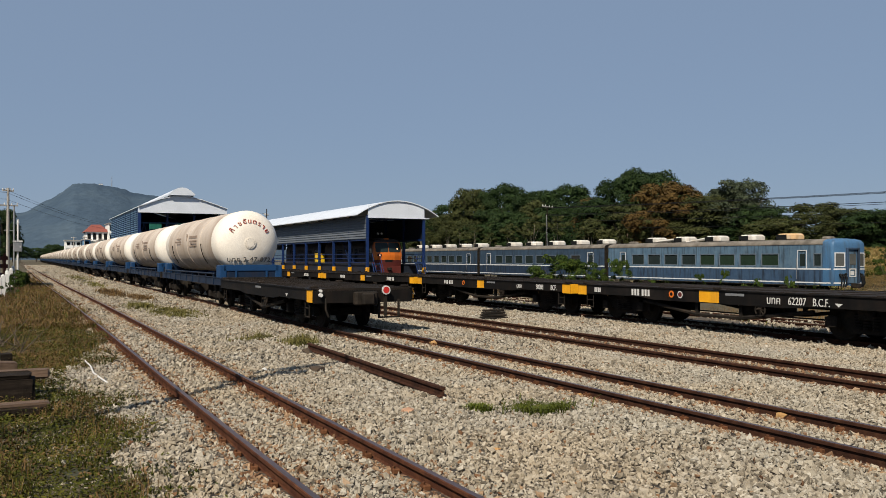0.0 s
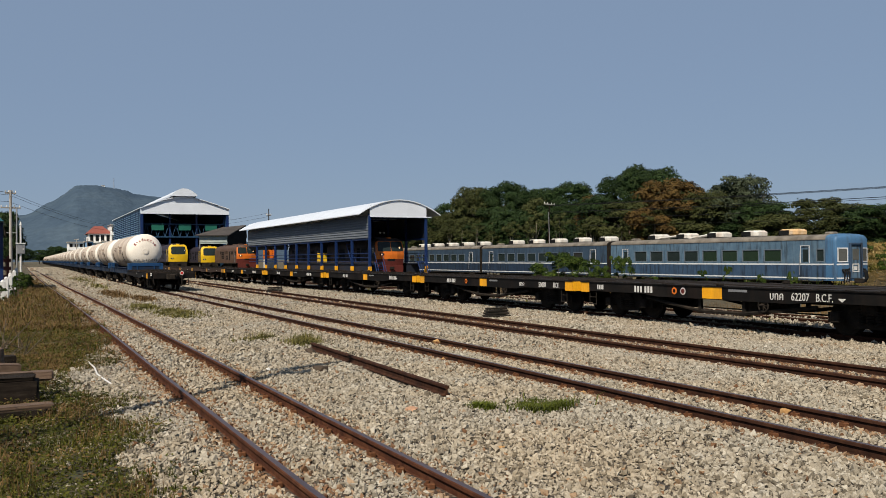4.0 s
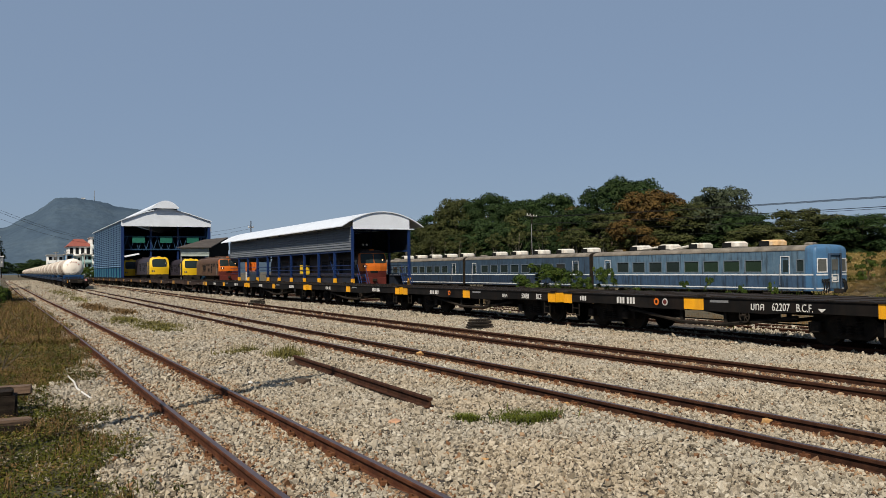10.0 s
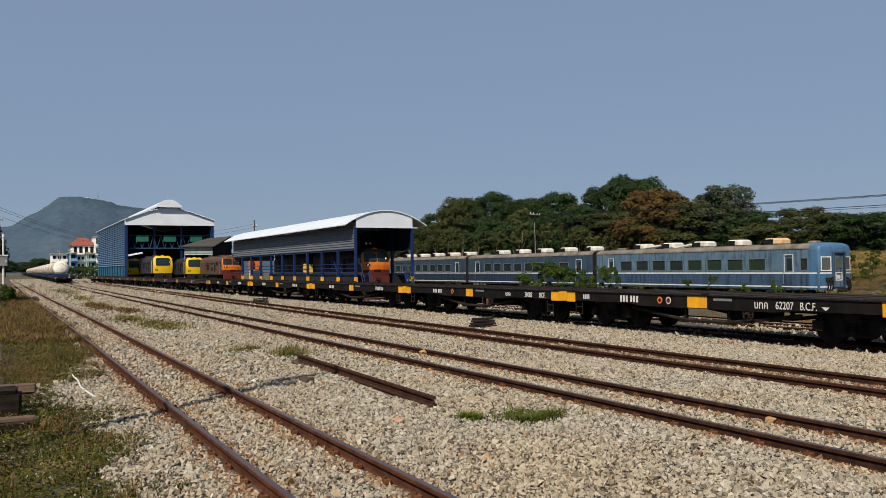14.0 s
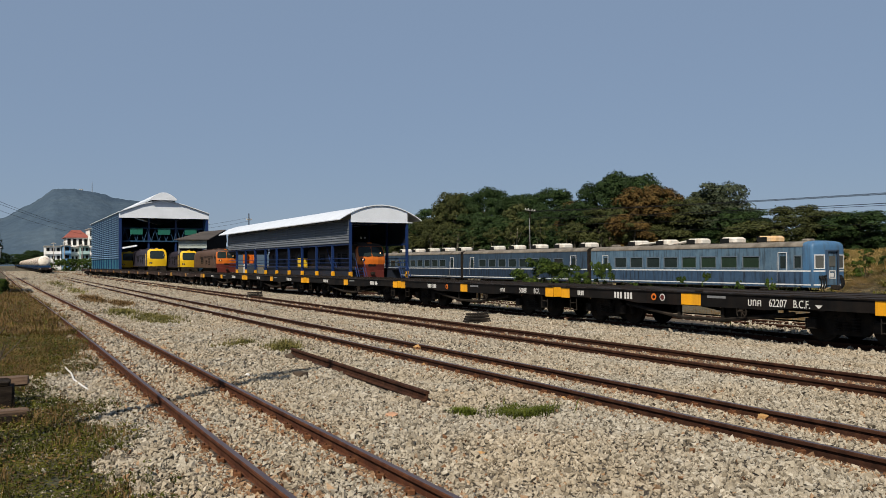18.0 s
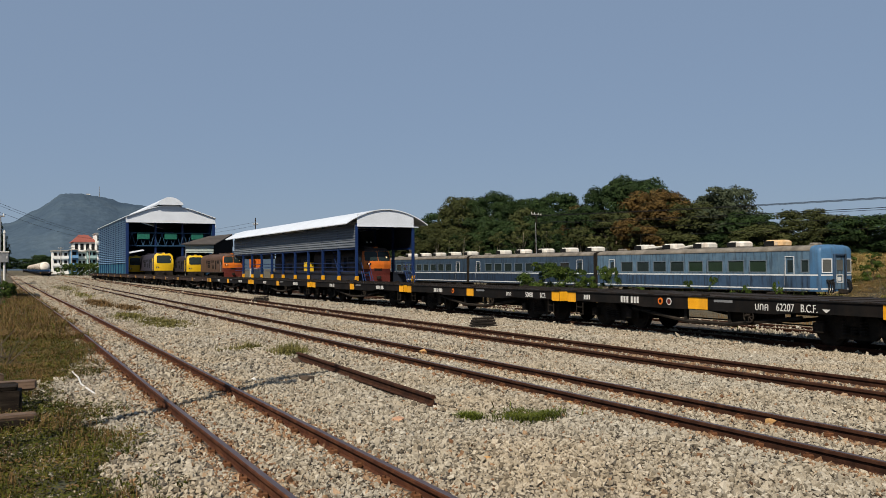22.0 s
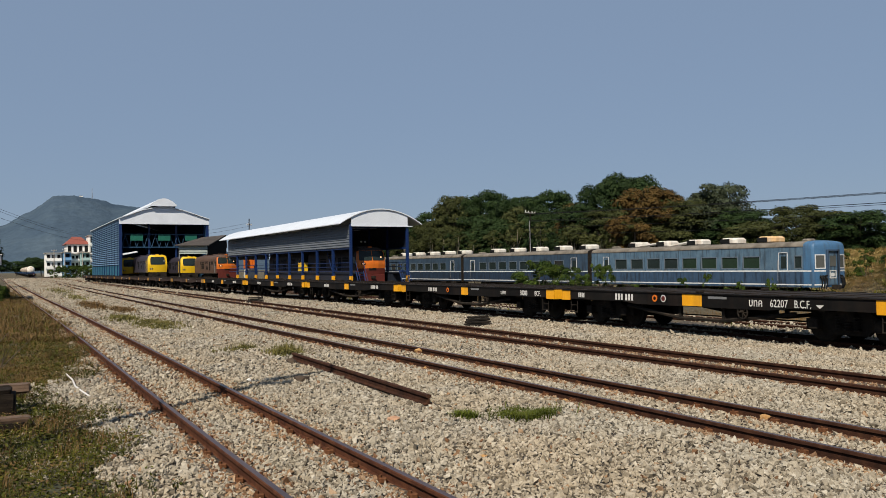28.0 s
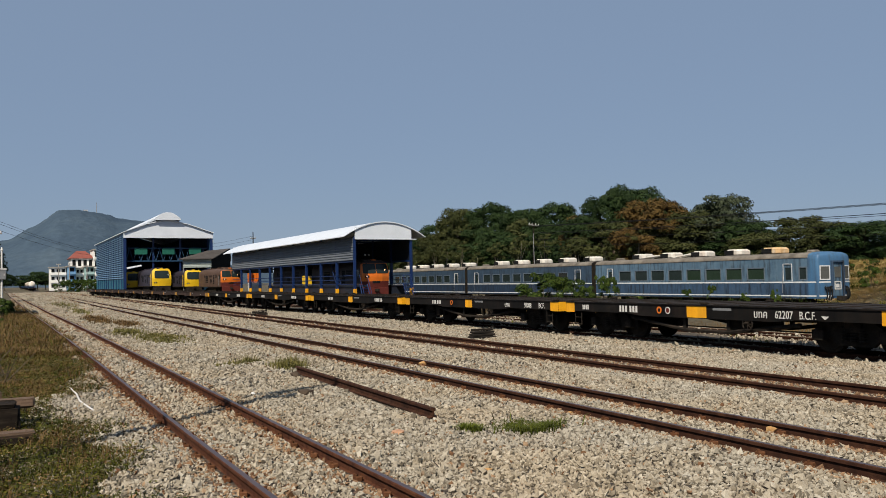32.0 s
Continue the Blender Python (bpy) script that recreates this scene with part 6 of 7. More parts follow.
blades("tall_dry_weeds", "dry brown weeds beside the track", P[1::2], 0.13, 0.005, GRASS_DRY, 13, lean=0.9)
P = spots_in(30000, -5.0, 2.0, 24, 110, 14, on_verge, 1.5)
blades("verge_grass", "rough green grass along the line", P, 0.17, 0.009, GRASS_GREEN, 14, lean=0.9)
P = spots_in(60000, -5.0, 2.0, 24, 110, 4, on_verge, 1.5)
blades("dry_grass", "dry brown grass along the foot of the embankment", P, 0.2, 0.009, GRASS_DRY, 4, lean=0.9)
P = spots_in(16000, -7.0, 1.0, -4, 5.6, 15, on_verge)
blades("near_verge_weeds", "low green and brown weeds on the trackside verge", P, 0.09, 0.008, GRASS_GREEN, 15, lean=0.7)
# Loose leaves that give the weeds their broad-leaved look.
rng = np.random.default_rng(9)
P = spots_in(110000, -2.2, 2.0, 5.5, 24, 5, on_verge)
v, f = leaf_cards(P + np.abs(rng.normal(0, 0.065, P.shape)) * np.array([0, 0, 1]), np.tile([0.0, 0.0, 1.0], (len(P), 1)), 0.02, rng)
half = rng.uniform(0, 1, len(f)) < 0.2 + 0.2 * np.sin(v[::4, 0] * 3.1 + v[::4, 1] * 2.3)
tagged(new("broad_leaved_weeds", big_mesh("broad_leaved_weeds", v, f, [GRASS_GREEN, GRASS_DRY], half.astype(int))), "small broad-leaved weeds on the verge", "weeds", kind="stuff")


def tuft(x, y, rx, ry, h, n, mats, label, seed, width=0.006):
    rng = np.random.default_rng(seed)
    d = rng.normal(0, 0.5, (n, 2))
    pts = np.array([(x + a * rx, y + b * ry, ground_level(x + a * rx, y + b * ry) - 0.01) for a, b in d])
    blades("grass_tuft", label, pts, h, width, mats, seed, kind="stuff", category="grass tuft", lean=0.8)


tuft(5.66, 8.66, 0.3, 0.3, 0.14, 4200, TUFT, "bright green grass tuft in the ballast", 31)
tuft(5.02, 8.98, 0.14, 0.16, 0.12, 600, TUFT, "small green grass tuft in the ballast", 32)
tuft(4.6, 29.5, 0.62, 2.4, 0.12, 5200, OLIVE_TUFT, "flat yellow-green grass patch in the ballast", 33, 0.012)
tuft(4.05, 33.4, 0.5, 1.4, 0.16, 1800, OLIVE_TUFT, "flat yellow-green grass patch in the ballast", 34, 0.012)
tuft(4.15, 47.0, 0.5, 4.5, 0.2, 2200, GRASS_DRY, "dry brown weed patch in the ballast", 35, 0.016)
tuft(4.9, 41.0, 0.4, 2.5, 0.18, 1400, GRASS_DRY, "dry brown weed patch in the ballast", 36, 0.016)
tuft(4.75, 19.0, 0.5, 0.4, 0.13, 900, OLIVE_TUFT, "thin green weeds in the ballast", 37, 0.008)
tuft(5.4, 17.6, 0.35, 0.6, 0.16, 1100, OLIVE_TUFT, "thin green weeds in the ballast", 38, 0.007)
tuft(4.4, 62, 0.5, 6.0, 0.18, 900, OLIVE_TUFT, "flat yellow-green grass patch in the ballast", 39, 0.02)
tuft(4.6, 85, 0.8, 9.0, 0.2, 900, OLIVE_TUFT, "flat yellow-green grass patch in the ballast", 40, 0.03)

# Tall weeds at the foot of the coaches.
P = spots_in(5200, 38.6, 42.2, 33, 64, 23, lambda x, y: noise.noise((x * 0.5, y * 0.45, 51)) > 0.1)
blades("coach_weeds", "tall green weeds at the foot of the coaches", P, 0.85, 0.02, LEAF_BRIGHT, 23, lean=0.5)

# Rough grass behind the wagons and on the bank beyond the coaches.
P = spots_in(22000, 25.0, 42.5, 14, 70, 6)
blades("rough_grass", "rough green and brown grass between the sidings", P, 0.2, 0.016, GRASS_DRY, 6)
P = spots_in(100000, 46.0, 72, 20, 62, 7)
P[:, 2] -= 0.02
blades("tall_grass", "tall straw-coloured grass on the bank beyond the coaches", P, 0.36, 0.02, GRASS_TAN, 7, lean=1.4)

P = spots_in(4200, 17.9, 24, 6, 60, 8, lambda x, y: noise.noise((x * 0.8, y * 0.5, 2)) > 0.12)
blades("siding_weeds", "thin dry weeds on the siding beyond the flat wagons", P, 0.14, 0.012, GRASS_GREEN, 8)

P = spots_in(30000, 46.0, 70, 22, 56, 17, lambda x, y: noise.noise((x * 0.3, y * 0.3, 31)) > 0.12)
blades("green_bank_weeds", "green weeds among the tall grass of the bank", P, 0.45, 0.03, GRASS_GREEN, 17, lean=1.3)
for i in range(9):
    x = 50 + 18 * rt.random()
    shrub(x, x * rt.uniform(0.62, 0.82), -0.75 + min(3.2, max(0, x - 47) * 0.17), rt.uniform(0.45, 0.8), "green bush on the grassy bank")

# ---- ballast stones ----


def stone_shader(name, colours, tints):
    """Each stone one tone of the ramp; whole stretches lean to one of two tints; a fine grain on each."""
    m = bpy.data.materials.new(name)
    m.use_nodes = True
    nt = m.node_tree
    N, L = nt.nodes.new, nt.links.new
    bs = nt.nodes["Principled BSDF"]
    geo, ramp, far, fine = N("ShaderNodeNewGeometry"), N("ShaderNodeValToRGB"), N("ShaderNodeTexNoise"), N("ShaderNodeTexNoise")
    el = ramp.color_ramp.elements
    for i, c in enumerate(colours):
        p = i / (len(colours) - 1)
        e = el[i] if i < 2 else el.new(p)
        e.position, e.color = p, (*c, 1)
    L(geo.outputs["Random Per Island"], ramp.inputs[0])
    far.inputs["Scale"].default_value, far.inputs["Detail"].default_value = 0.55, 5
    fine.inputs["Scale"].default_value, fine.inputs["Detail"].default_value = 110, 4
    L(geo.outputs["Position"], far.inputs["Vector"])
    L(geo.outputs["Position"], fine.inputs["Vector"])
    tint = N("ShaderNodeValToRGB")
    tint.color_ramp.elements[0].position, tint.color_ramp.elements[0].color = 0.38, (*tints[0], 1)
    tint.color_ramp.elements[1].position, tint.color_ramp.elements[1].color = 0.62, (*tints[1], 1)
    L(far.outputs["Fac"], tint.inputs[0])
    grain = N("ShaderNodeValToRGB")
    grain.color_ramp.elements[0].position, grain.color_ramp.elements[0].color = 0.3, (0.78, 0.76, 0.74, 1)
    grain.color_ramp.elements[1].position, grain.color_ramp.elements[1].color = 0.7, (1.12, 1.12, 1.12, 1)
    L(fine.outputs["Fac"], grain.inputs[0])
    col = ramp.outputs[0]
    for other in (tint, grain):
        mx = N("ShaderNodeMix")
        mx.data_type, mx.blend_type = "RGBA", "MULTIPLY"
        mx.inputs[0].default_value = 1.0
        L(col, mx.inputs[6])
        L(other.outputs[0], mx.inputs[7])
        col = mx.outputs[2]
    L(col, bs.inputs["Base Color"])
    bs.inputs["Roughness"].default_value = 0.92
    bs.inputs["Specular IOR Level"].default_value = 0.2
    return m


STONE = stone_shader("pale_broken_stone", [(0.0954, 0.08162, 0.06148), (0.2385, 0.2088, 0.1601), (0.2735, 0.2427, 0.1908), (0.2862, 0.2565, 0.2035), (0.3021, 0.2724, 0.2184), (0.371, 0.3424, 0.2862)], ((1.02, 0.99, 0.94), (0.98, 1.01, 1.04)))
STONE_RUST = stone_shader("rust_stained_stone", [(0.09832, 0.0515, 0.02755), (0.1693, 0.103, 0.06061), (0.2239, 0.1545, 0.09735), (0.2731, 0.2009, 0.1332)], ((1.05, 0.98, 0.9), (1.0, 1.0, 1.0)))
OCTA = np.array([(1, 0, 0), (0, 1, 0), (-1, 0, 0), (0, -1, 0), (0, 0, 1), (0, 0, -1)], float)
OCTA_F = np.array([(0, 1, 4), (1, 2, 4), (2, 3, 4), (3, 0, 4), (1, 0, 5), (2, 1, 5), (3, 2, 5), (0, 3, 5)])


def stones(name, label, n, x0, x1, y0, y1, lo, hi, seed, keep):
    """Crushed stones: blunt, lopsided eight-faced lumps, turned at random and half sunk."""
    rng = np.random.default_rng(seed)
    x, y = rng.uniform(x0, x1, n), rng.uniform(y0, y1, n)
    ok = [keep(a, b) for a, b in zip(x, y)]
    x, y = x[ok], y[ok]
    n = len(x)
    z = np.array([ground_level(a, b) for a, b in zip(x, y)])
    s = rng.uniform(lo, hi, n) * rng.choice([0.6, 0.8, 1.0, 1.25, 1.6], n, p=[0.25, 0.27, 0.3, 0.14, 0.04])
    c = OCTA[None] * rng.uniform(0.75, 1.1, (n, 6, 1)) + rng.uniform(-0.38, 0.38, (n, 6, 3))
    c *= np.stack([s, s * rng.uniform(0.6, 1.0, n), s * rng.uniform(0.55, 0.9, n)], 1)[:, None] * 0.62
    q = rng.normal(0, 1, (n, 4))
    q /= np.linalg.norm(q, axis=1)[:, None]
    w, i, j, k = q.T
    turn = np.stack([np.stack([1 - 2 * (j * j + k * k), 2 * (i * j - k * w), 2 * (i * k + j * w)], -1),
                     np.stack([2 * (i * j + k * w), 1 - 2 * (i * i + k * k), 2 * (j * k - i * w)], -1),
                     np.stack([2 * (i * k - j * w), 2 * (j * k + i * w), 1 - 2 * (i * i + j * j)], -1)], 1)
    d = np.full(n, 9.0)
    for line in (track_1, track_2, track_3):
        cx = np.array([line(q) for q in y])
        d = np.minimum(d, np.minimum(np.abs(x - cx - 0.5325), np.abs(x - cx + 0.5325)))
    v = np.einsum("nij,nkj->nki", turn, c) + np.stack([x, y, z + s * rng.uniform(0.08, 0.45, n) * np.clip((d - 0.05) / 0.35, 0, 1)], 1)[:, None]
    f = (OCTA_F[None] + 6 * np.arange(n)[:, None, None]).reshape(-1, 3)
    d = np.where(np.abs(x - np.array([track_3(q) for q in y])) < 0.6, 0.0, d)
    rusty = rng.uniform(0, 1, n) < np.clip(0.8 - d / 0.55, 0.03, 0.62)
    ob = new(name, big_mesh(name, v.reshape(-1, 3), f, [STONE, STONE_RUST], np.repeat(rusty.astype(int), 8)))
    tagged(ob, label, "ballast", kind="stuff")


def off_rail(x, y, gap=0.07):
    for line in (track_1, track_2, track_3):
        d = abs(abs(x - line(y)) - 0.5325)
        if d < gap:
            return False
    return True


def ballast_spot(x, y):
    if 9.8 < y < 16.6 and abs(x - 5.03 - 0.0292 * (y - 10)) < 0.13:
        return False
    return x > verge(y) - 0.15 - 0.35 * abs(noise.noise((x * 1.7, y * 1.7, 6))) and off_rail(x, y) and x < 0.2 + 1.65 * y and (abs(x - track_3(y)) > 0.5 or noise.noise((x * 31, y * 31, 3)) > 0.12)


stones("ballast_stones_near", "loose pale broken stones of the ballast", 160000, 0.3, 16.0, 5.0, 14.5, 0.025, 0.055, 71, ballast_spot)
stones("ballast_stones_close", "loose pale broken stones of the ballast", 17500, 0.3, 8.5, 3.0, 5.0, 0.028, 0.06, 74, ballast_spot)
stones("ballast_stones_far", "loose pale broken stones of the ballast", 105000, 0.3, 18.0, 14.5, 30, 0.034, 0.068, 72, ballast_spot)
stones("ballast_stones_siding", "loose pale broken stones of the ballast", 16000, 16.0, 24.5, 9, 46, 0.05, 0.1, 76, lambda x, y: x < 0.2 + 1.65 * y and noise.noise((x * 0.5, y * 0.3, 12)) > -0.25)
stones("verge_gravel", "small grey stones between the verge weeds", 16000, -2.2, 1.6, 5.2, 17, 0.014, 0.036, 78, lambda x, y: x < verge(y) + 0.2 and noise.noise((x * 1.3, y * 1.3, 41)) > -0.1)
stones("ballast_stones_remote", "loose pale broken stones of the ballast", 24000, 0.2, 18.0, 125, 240, 0.12, 0.24, 77, ballast_spot)
stones("ballast_stones_beyond", "loose pale broken stones of the ballast", 26000, 0.6, 16.0, 60, 125, 0.08, 0.15, 75, ballast_spot)
stones("ballast_stones_distant", "loose pale broken stones of the ballast", 44000, 0.8, 16.0, 30, 60, 0.05, 0.095, 73, ballast_spot)


def rock(x, y, r, mats, label, z=None, name="rock", flat=0.6):
    rr = random.Random(int(x * 100 + y * 37))
    f = Form()
    bm = bmesh.new()
    bmesh.ops.create_icosphere(bm, subdivisions=1, radius=r)
    for q in bm.verts:
        q.co *= 1 + rr.uniform(-0.38, 0.25)
        q.co.z *= flat
    f.add([q.co[:] for q in bm.verts], [[w.index for w in fc.verts] for fc in bm.faces])
    bm.free()
    return thing(name, label, name.replace("_", " "), pose(x, y, (ground_level(x, y) if z is None else z) + r * flat * 0.5, 0, 0, rr.uniform(0, 360)), "", "", f, mats)


OCHRE = shader("ochre_stone", [(0.2888, 0.152, 0.0532), (0.38, 0.2432, 0.1064)], 6, 60, 0.9, 0, 0.5)
TERRACOTTA = shader("terracotta_fragment", [(0.304, 0.1672, 0.0988), (0.3952, 0.2432, 0.152)], 6, 60, 0.9, 0, 0.5)
EARTH = shader("dark_earth_clod", [(0.0304, 0.02128, 0.01368), (0.0684, 0.0494, 0.0342)], 6, 60, 0.95, 0, 0.6)
for x, y, r in ((7.89, 16.1, 0.12), (7.95, 6.97, 0.085), (6.72, 13.49, 0.06), (6.75, 9.3, 0.05), (4.1, 7.0, 0.045)):
    rock(x, y, r, OCHRE, "ochre-coloured stone lying in the ballast")
rock(4.15, 9.2, 0.11, TERRACOTTA, "flat terracotta fragment lying in the ballast", ground_level(4.15, 9.2) + 0.015, flat=0.3)
rock(6.9, 9.0, 0.05, TERRACOTTA, "small terracotta fragment in the ballast", flat=0.5)
rock(4.3, 13.15, 0.14, EARTH, "dark earth clod on the ballast", name="earth_clod")
rock(4.95, 15.7, 0.13, EARTH, "dark earth clod on the loose rail", name="earth_clod")
rock(3.57, 13.65, 0.06, WHITE, "white stone in the ballast")

# ---- loose things by the track ----


def loose_rail():
    a, b = Vector((5.22, 16.5, 0)), Vector((5.03, 10.0, 0))
    n = (b - a).length
    ang = math.degrees(math.atan2(b.x - a.x, a.y - b.y))
    t = thing("loose_rail", "loose rusty rail lying on the ballast", "rail", pose(b.x, b.y, 0.025, 0, 0, ang), "", "", Form().sweep(FOOT, [(0, 0, 0, 1), (n, 0, 0, 1)]), DARK_RAIL)


loose_rail()


def timber(x, y, z, lx, ly, lz, turn, mats, label, tilt=0):
    f = Form().box(-lx / 2, lx / 2, -ly / 2, ly / 2, 0, lz, 0.025)
    rr = random.Random(int(100 * x + 10 * z))
    f.v = [(a + rr.uniform(-0.012, 0.012), b + rr.uniform(-0.012, 0.012), c + rr.uniform(-0.01, 0.01)) for a, b, c in f.v]
    return thing("sleeper_timber", label, "timber", pose(x, y, z, 0, tilt, turn), "old sleepers piled on the verge", "", f, mats)


# Old sleepers piled at the verge, ends toward the track.
timber(-0.78, 11.05, -0.1, 2.0, 0.26, 0.09, 3, TIMBER, "dark old sleeper lying in the weeds")
# An added pale slab gives the sleeper its sunlit top by colour.
timber(-0.76, 11.07, -0.01, 2.1, 0.28, 0.045, 3, CUTWOOD, "pale slab added as the dark sleeper's sunlit top")
timber(-0.86, 12.2, -0.1, 2.0, 0.34, 0.3, -2, TIMBER, "dark old sleeper at the base of the pile")
timber(-0.9, 12.2, 0.2, 2.0, 0.36, 0.06, -2, TIMBER, "dark plank on top of the old sleeper")
timber(-0.72, 12.75, 0.12, 2.1, 0.24, 0.12, -4, CUTWOOD, "bleached old sleeper on the pile")
timber(-1.1, 13.4, 0.0, 2.0, 0.26, 0.34, 6, CUTWOOD, "bleached old sleeper on the pile", 4)
timber(-1.3, 14.2, 0.0, 2.0, 0.26, 0.4, -8, CUTWOOD, "split bleached sleeper on the pile", -3)
timber(-1.15, 15.2, -0.1, 2.0, 0.3, 0.3, 10, TIMBER, "dark old sleeper at the base of the pile")
f = Form()
rr = random.Random(3)
for i in range(26):
    p = Vector((-0.5 + rr.uniform(-0.7, 0.5), 17.5 + rr.uniform(-1.5, 1.5), 0))
    q = p + Vector((rr.uniform(-0.7, 0.7), rr.uniform(-0.6, 0.6), rr.uniform(0.15, 0.7)))
    f.tube(p, q, 0.012, 5, 0.005)
thing("brushwood", "heap of dry grey brushwood behind the sleepers", "brushwood", None, "", "", f, BARK)
f = Form()
pts = [(0.98, 16.2), (1.02, 15.2), (1.0, 14.3), (1.06, 13.5), (1.1, 13.1)]
for (a, b), (c, d) in zip(pts, pts[1:]):
    f.tube((a, b, -0.06), (c, d, -0.06), 0.014, 7)
thing("plastic_pipe", "short white plastic pipe lying on the stones", "pipe", None, "", "", f, WHITE, True)


def switch_stand(x, y, k, label):
    t = thing("switch_stand", label, "switch stand", pose(x, y, ground_level(x, y)))
    for i in range(4):
        part("plate", Form().box(-0.36 * k, 0.36 * k, -0.26 + 0.07 * i, 0.26 - 0.06 * i, 0.02 + 0.075 * i, 0.08 + 0.075 * i, 0.012), GRIME_AND_SHADE, t)
    part("lever", Form().tube((0.1, 0, 0.2), (0.45, 0.1, 0.36), 0.025, 7), GRIME_AND_SHADE, t)


switch_stand(12.9, 22.2, 1.0, "dark low switch box between two sidings")
switch_stand(12.2, 45.0, 1.1, "dark low switch box between two sidings")
f = Form().box(-0.5, 0.5, -0.12, 0.12, 0, 0.02)
thing("black_sheet", "scrap of black sheet on the ballast", "scrap", pose(13.4, 36.5, -0.14, 6, 0, 30), "", "", f, GRIME_AND_SHADE)

# ---- posts, poles and buildings ----
WALLWHITE = shader("white_painted_wall", [(0.589, 0.589, 0.57), (0.722, 0.722, 0.703)], 0.4, 10, 0.8)
# Red tile and blue wall are paled: distance haze in the colours.
TILE_RED = shader("hazy_red_tile_roof", [(0.1672, 0.0456, 0.0342), (0.2128, 0.0646, 0.0456)], 0.6, 15, 0.8)
BLUEPAINT = shader("hazy_blue_painted_wall", [(0.1064, 0.2432, 0.4256), (0.1444, 0.2888, 0.4712)], 0.5, 12, 0.6)
TEALPAINT = shader("pale_teal_wall", [(0.2432, 0.38, 0.38), (0.3192, 0.4332, 0.4332)], 0.5, 12, 0.7)
FENCERED = shader("dark_red_brown_rail", [(0.0532, 0.01368, 0.00912), (0.0912, 0.0228, 0.0152)], 2, 30, 0.7)


def signal_post():
    t = thing("signal_post", "grey relay box on a white post beside the track", "signal post", pose(-0.38, 87.5, GROUND))
    part("post", Form().tube((0, 0, -0.2), (0, 0, 2.7), 0.1, 10).tube((0, 0, 2.6), (0, 0, 5.2), 0.09, 10), WHITE, t)
    part("cap", Form().tube((0, 0, 5.2), (0, 0, 5.5), 0.13, 10, 0.05), WHITE, t)
    part("box", Form().box(-0.38, 0.36, -0.25, 0.25, 2.5, 3.4, 0.04), GREY, t, "grey steel relay box")
    part("lid", Form().box(-0.43, 0.41, -0.3, 0.3, 3.4, 3.52, 0.02), WHITE, t)
    part("label_plate", Form().box(0.15, 0.27, -0.262, -0.25, 2.85, 3.05), WHITE, t)
    u = thing("thin_post", "thin grey post behind the relay box", "post", pose(-0.75, 92, GROUND), "", "", Form().tube((0, 0, -0.2), (0, 0, 7.0), 0.07, 8).tube((-0.9, 0, 4.6), (0.1, 0, 4.6), 0.04, 6), GREY)


def power_pole(x, y, h, label, arms=((0, 0.9),), tilt=0, shaft=None, r=0.17):
    t = thing("power_pole", label, "power pole", pose(x, y, -0.3, 0, tilt, 20))
    part("pole", Form().tube((0, 0, 0), (0, 0, h), r, 10, r * 0.65), shaft or CONCRETE, t)
    for dz, half in arms:
        a = part("crossarm", Form().box(-half, half, -0.06, 0.06, h - 0.35 - dz, h - 0.22 - dz), CONCRETE, t)
        for s in (-1, -0.4, 0.4, 1):
            part("insulator", Form().tube((s * half * 0.92, 0, h - 0.22 - dz), (s * half * 0.92, 0, h - 0.02 - dz), 0.06, 8, 0.035), WHITE, a)
    return t


def wire(p, q, sag, label="thin overhead wire beyond the sheds", r=0.016):
    f = Form()
    p, q = Vector(p), Vector(q)
    n = 14
    pts = [p.lerp(q, i / n) - Vector((0, 0, sag * 4 * (i / n) * (1 - i / n))) for i in range(n + 1)]
    u = (q - p).normalized().cross(Vector((0, 0, 1))).normalized() * r
    k = Vector((0, 0, r))
    f.add([c + d for c in pts for d in (u, k, -u, -k)], [(4 * i + j, 4 * i + (j + 1) % 4, 4 * i + 4 + (j + 1) % 4, 4 * i + 4 + j) for i in range(n) for j in range(4)])
    thing("overhead_wire", label, "wire", None, "", "", f, DARK)


signal_post()
power_pole(-1.25, 90, 8.8, "concrete power pole beside the line", ((0, 0.5), (1.4, 0.9)))
for dz in (0.0, 0.25, 0.9):
    wire((-1.4, 90, 8.3 - dz), (26, 245, 11.2 - dz * 1.3), 1.2, "thin overhead wire crossing toward the hall")
    wire((-1.4, 90, 8.3 - dz), (-30, 20, 8.3 - dz), 0.8, "thin overhead wire beside the line")
# The pole that throws its shadow over the first track.
power_pole(-3.3, 7.0, 11.0, "concrete power pole on the verge", ((0, 1.0), (1.3, 0.8)), r=0.11)
power_pole(60, 90, 9.0, "dark leaning power pole before the trees", ((0, 1.1),), 3, TIMBER, 0.11)
power_pole(80, -10, 9.0, "concrete power pole beyond the bank", ((0, 1.1),))
for dx, dz, r in ((-0.9, 0.25, 0.02), (0, 0.25, 0.02), (0.9, 0.25, 0.02), (0, 1.1, 0.03), (0.4, 1.25, 0.02), (0, 2.0, 0.02), (0, 2.9, 0.016)):
    wire((60 + dx, 90, 8.5 - dz), (80 + dx, -10, 8.6 - dz), 0.7, "dark overhead cable before the trees", r)
f = Form().tube((57.6, 86, 3.0), (60.2, 90, 7.4), 0.035, 6)
thing("stay_wire", "pale slanting stay wire of the power pole", "wire", None, "", "", f, GREY)
power_pole(37.5, 142, 10.6, "thin dark power pole beyond the small shed", ((0.8, 0.5),), 0, TIMBER, 0.12)
wire((37.5, 142, 9.6), (26, 200, 9.8), 0.8)
wire((37.5, 142, 9.0), (26, 200, 9.2), 0.8)

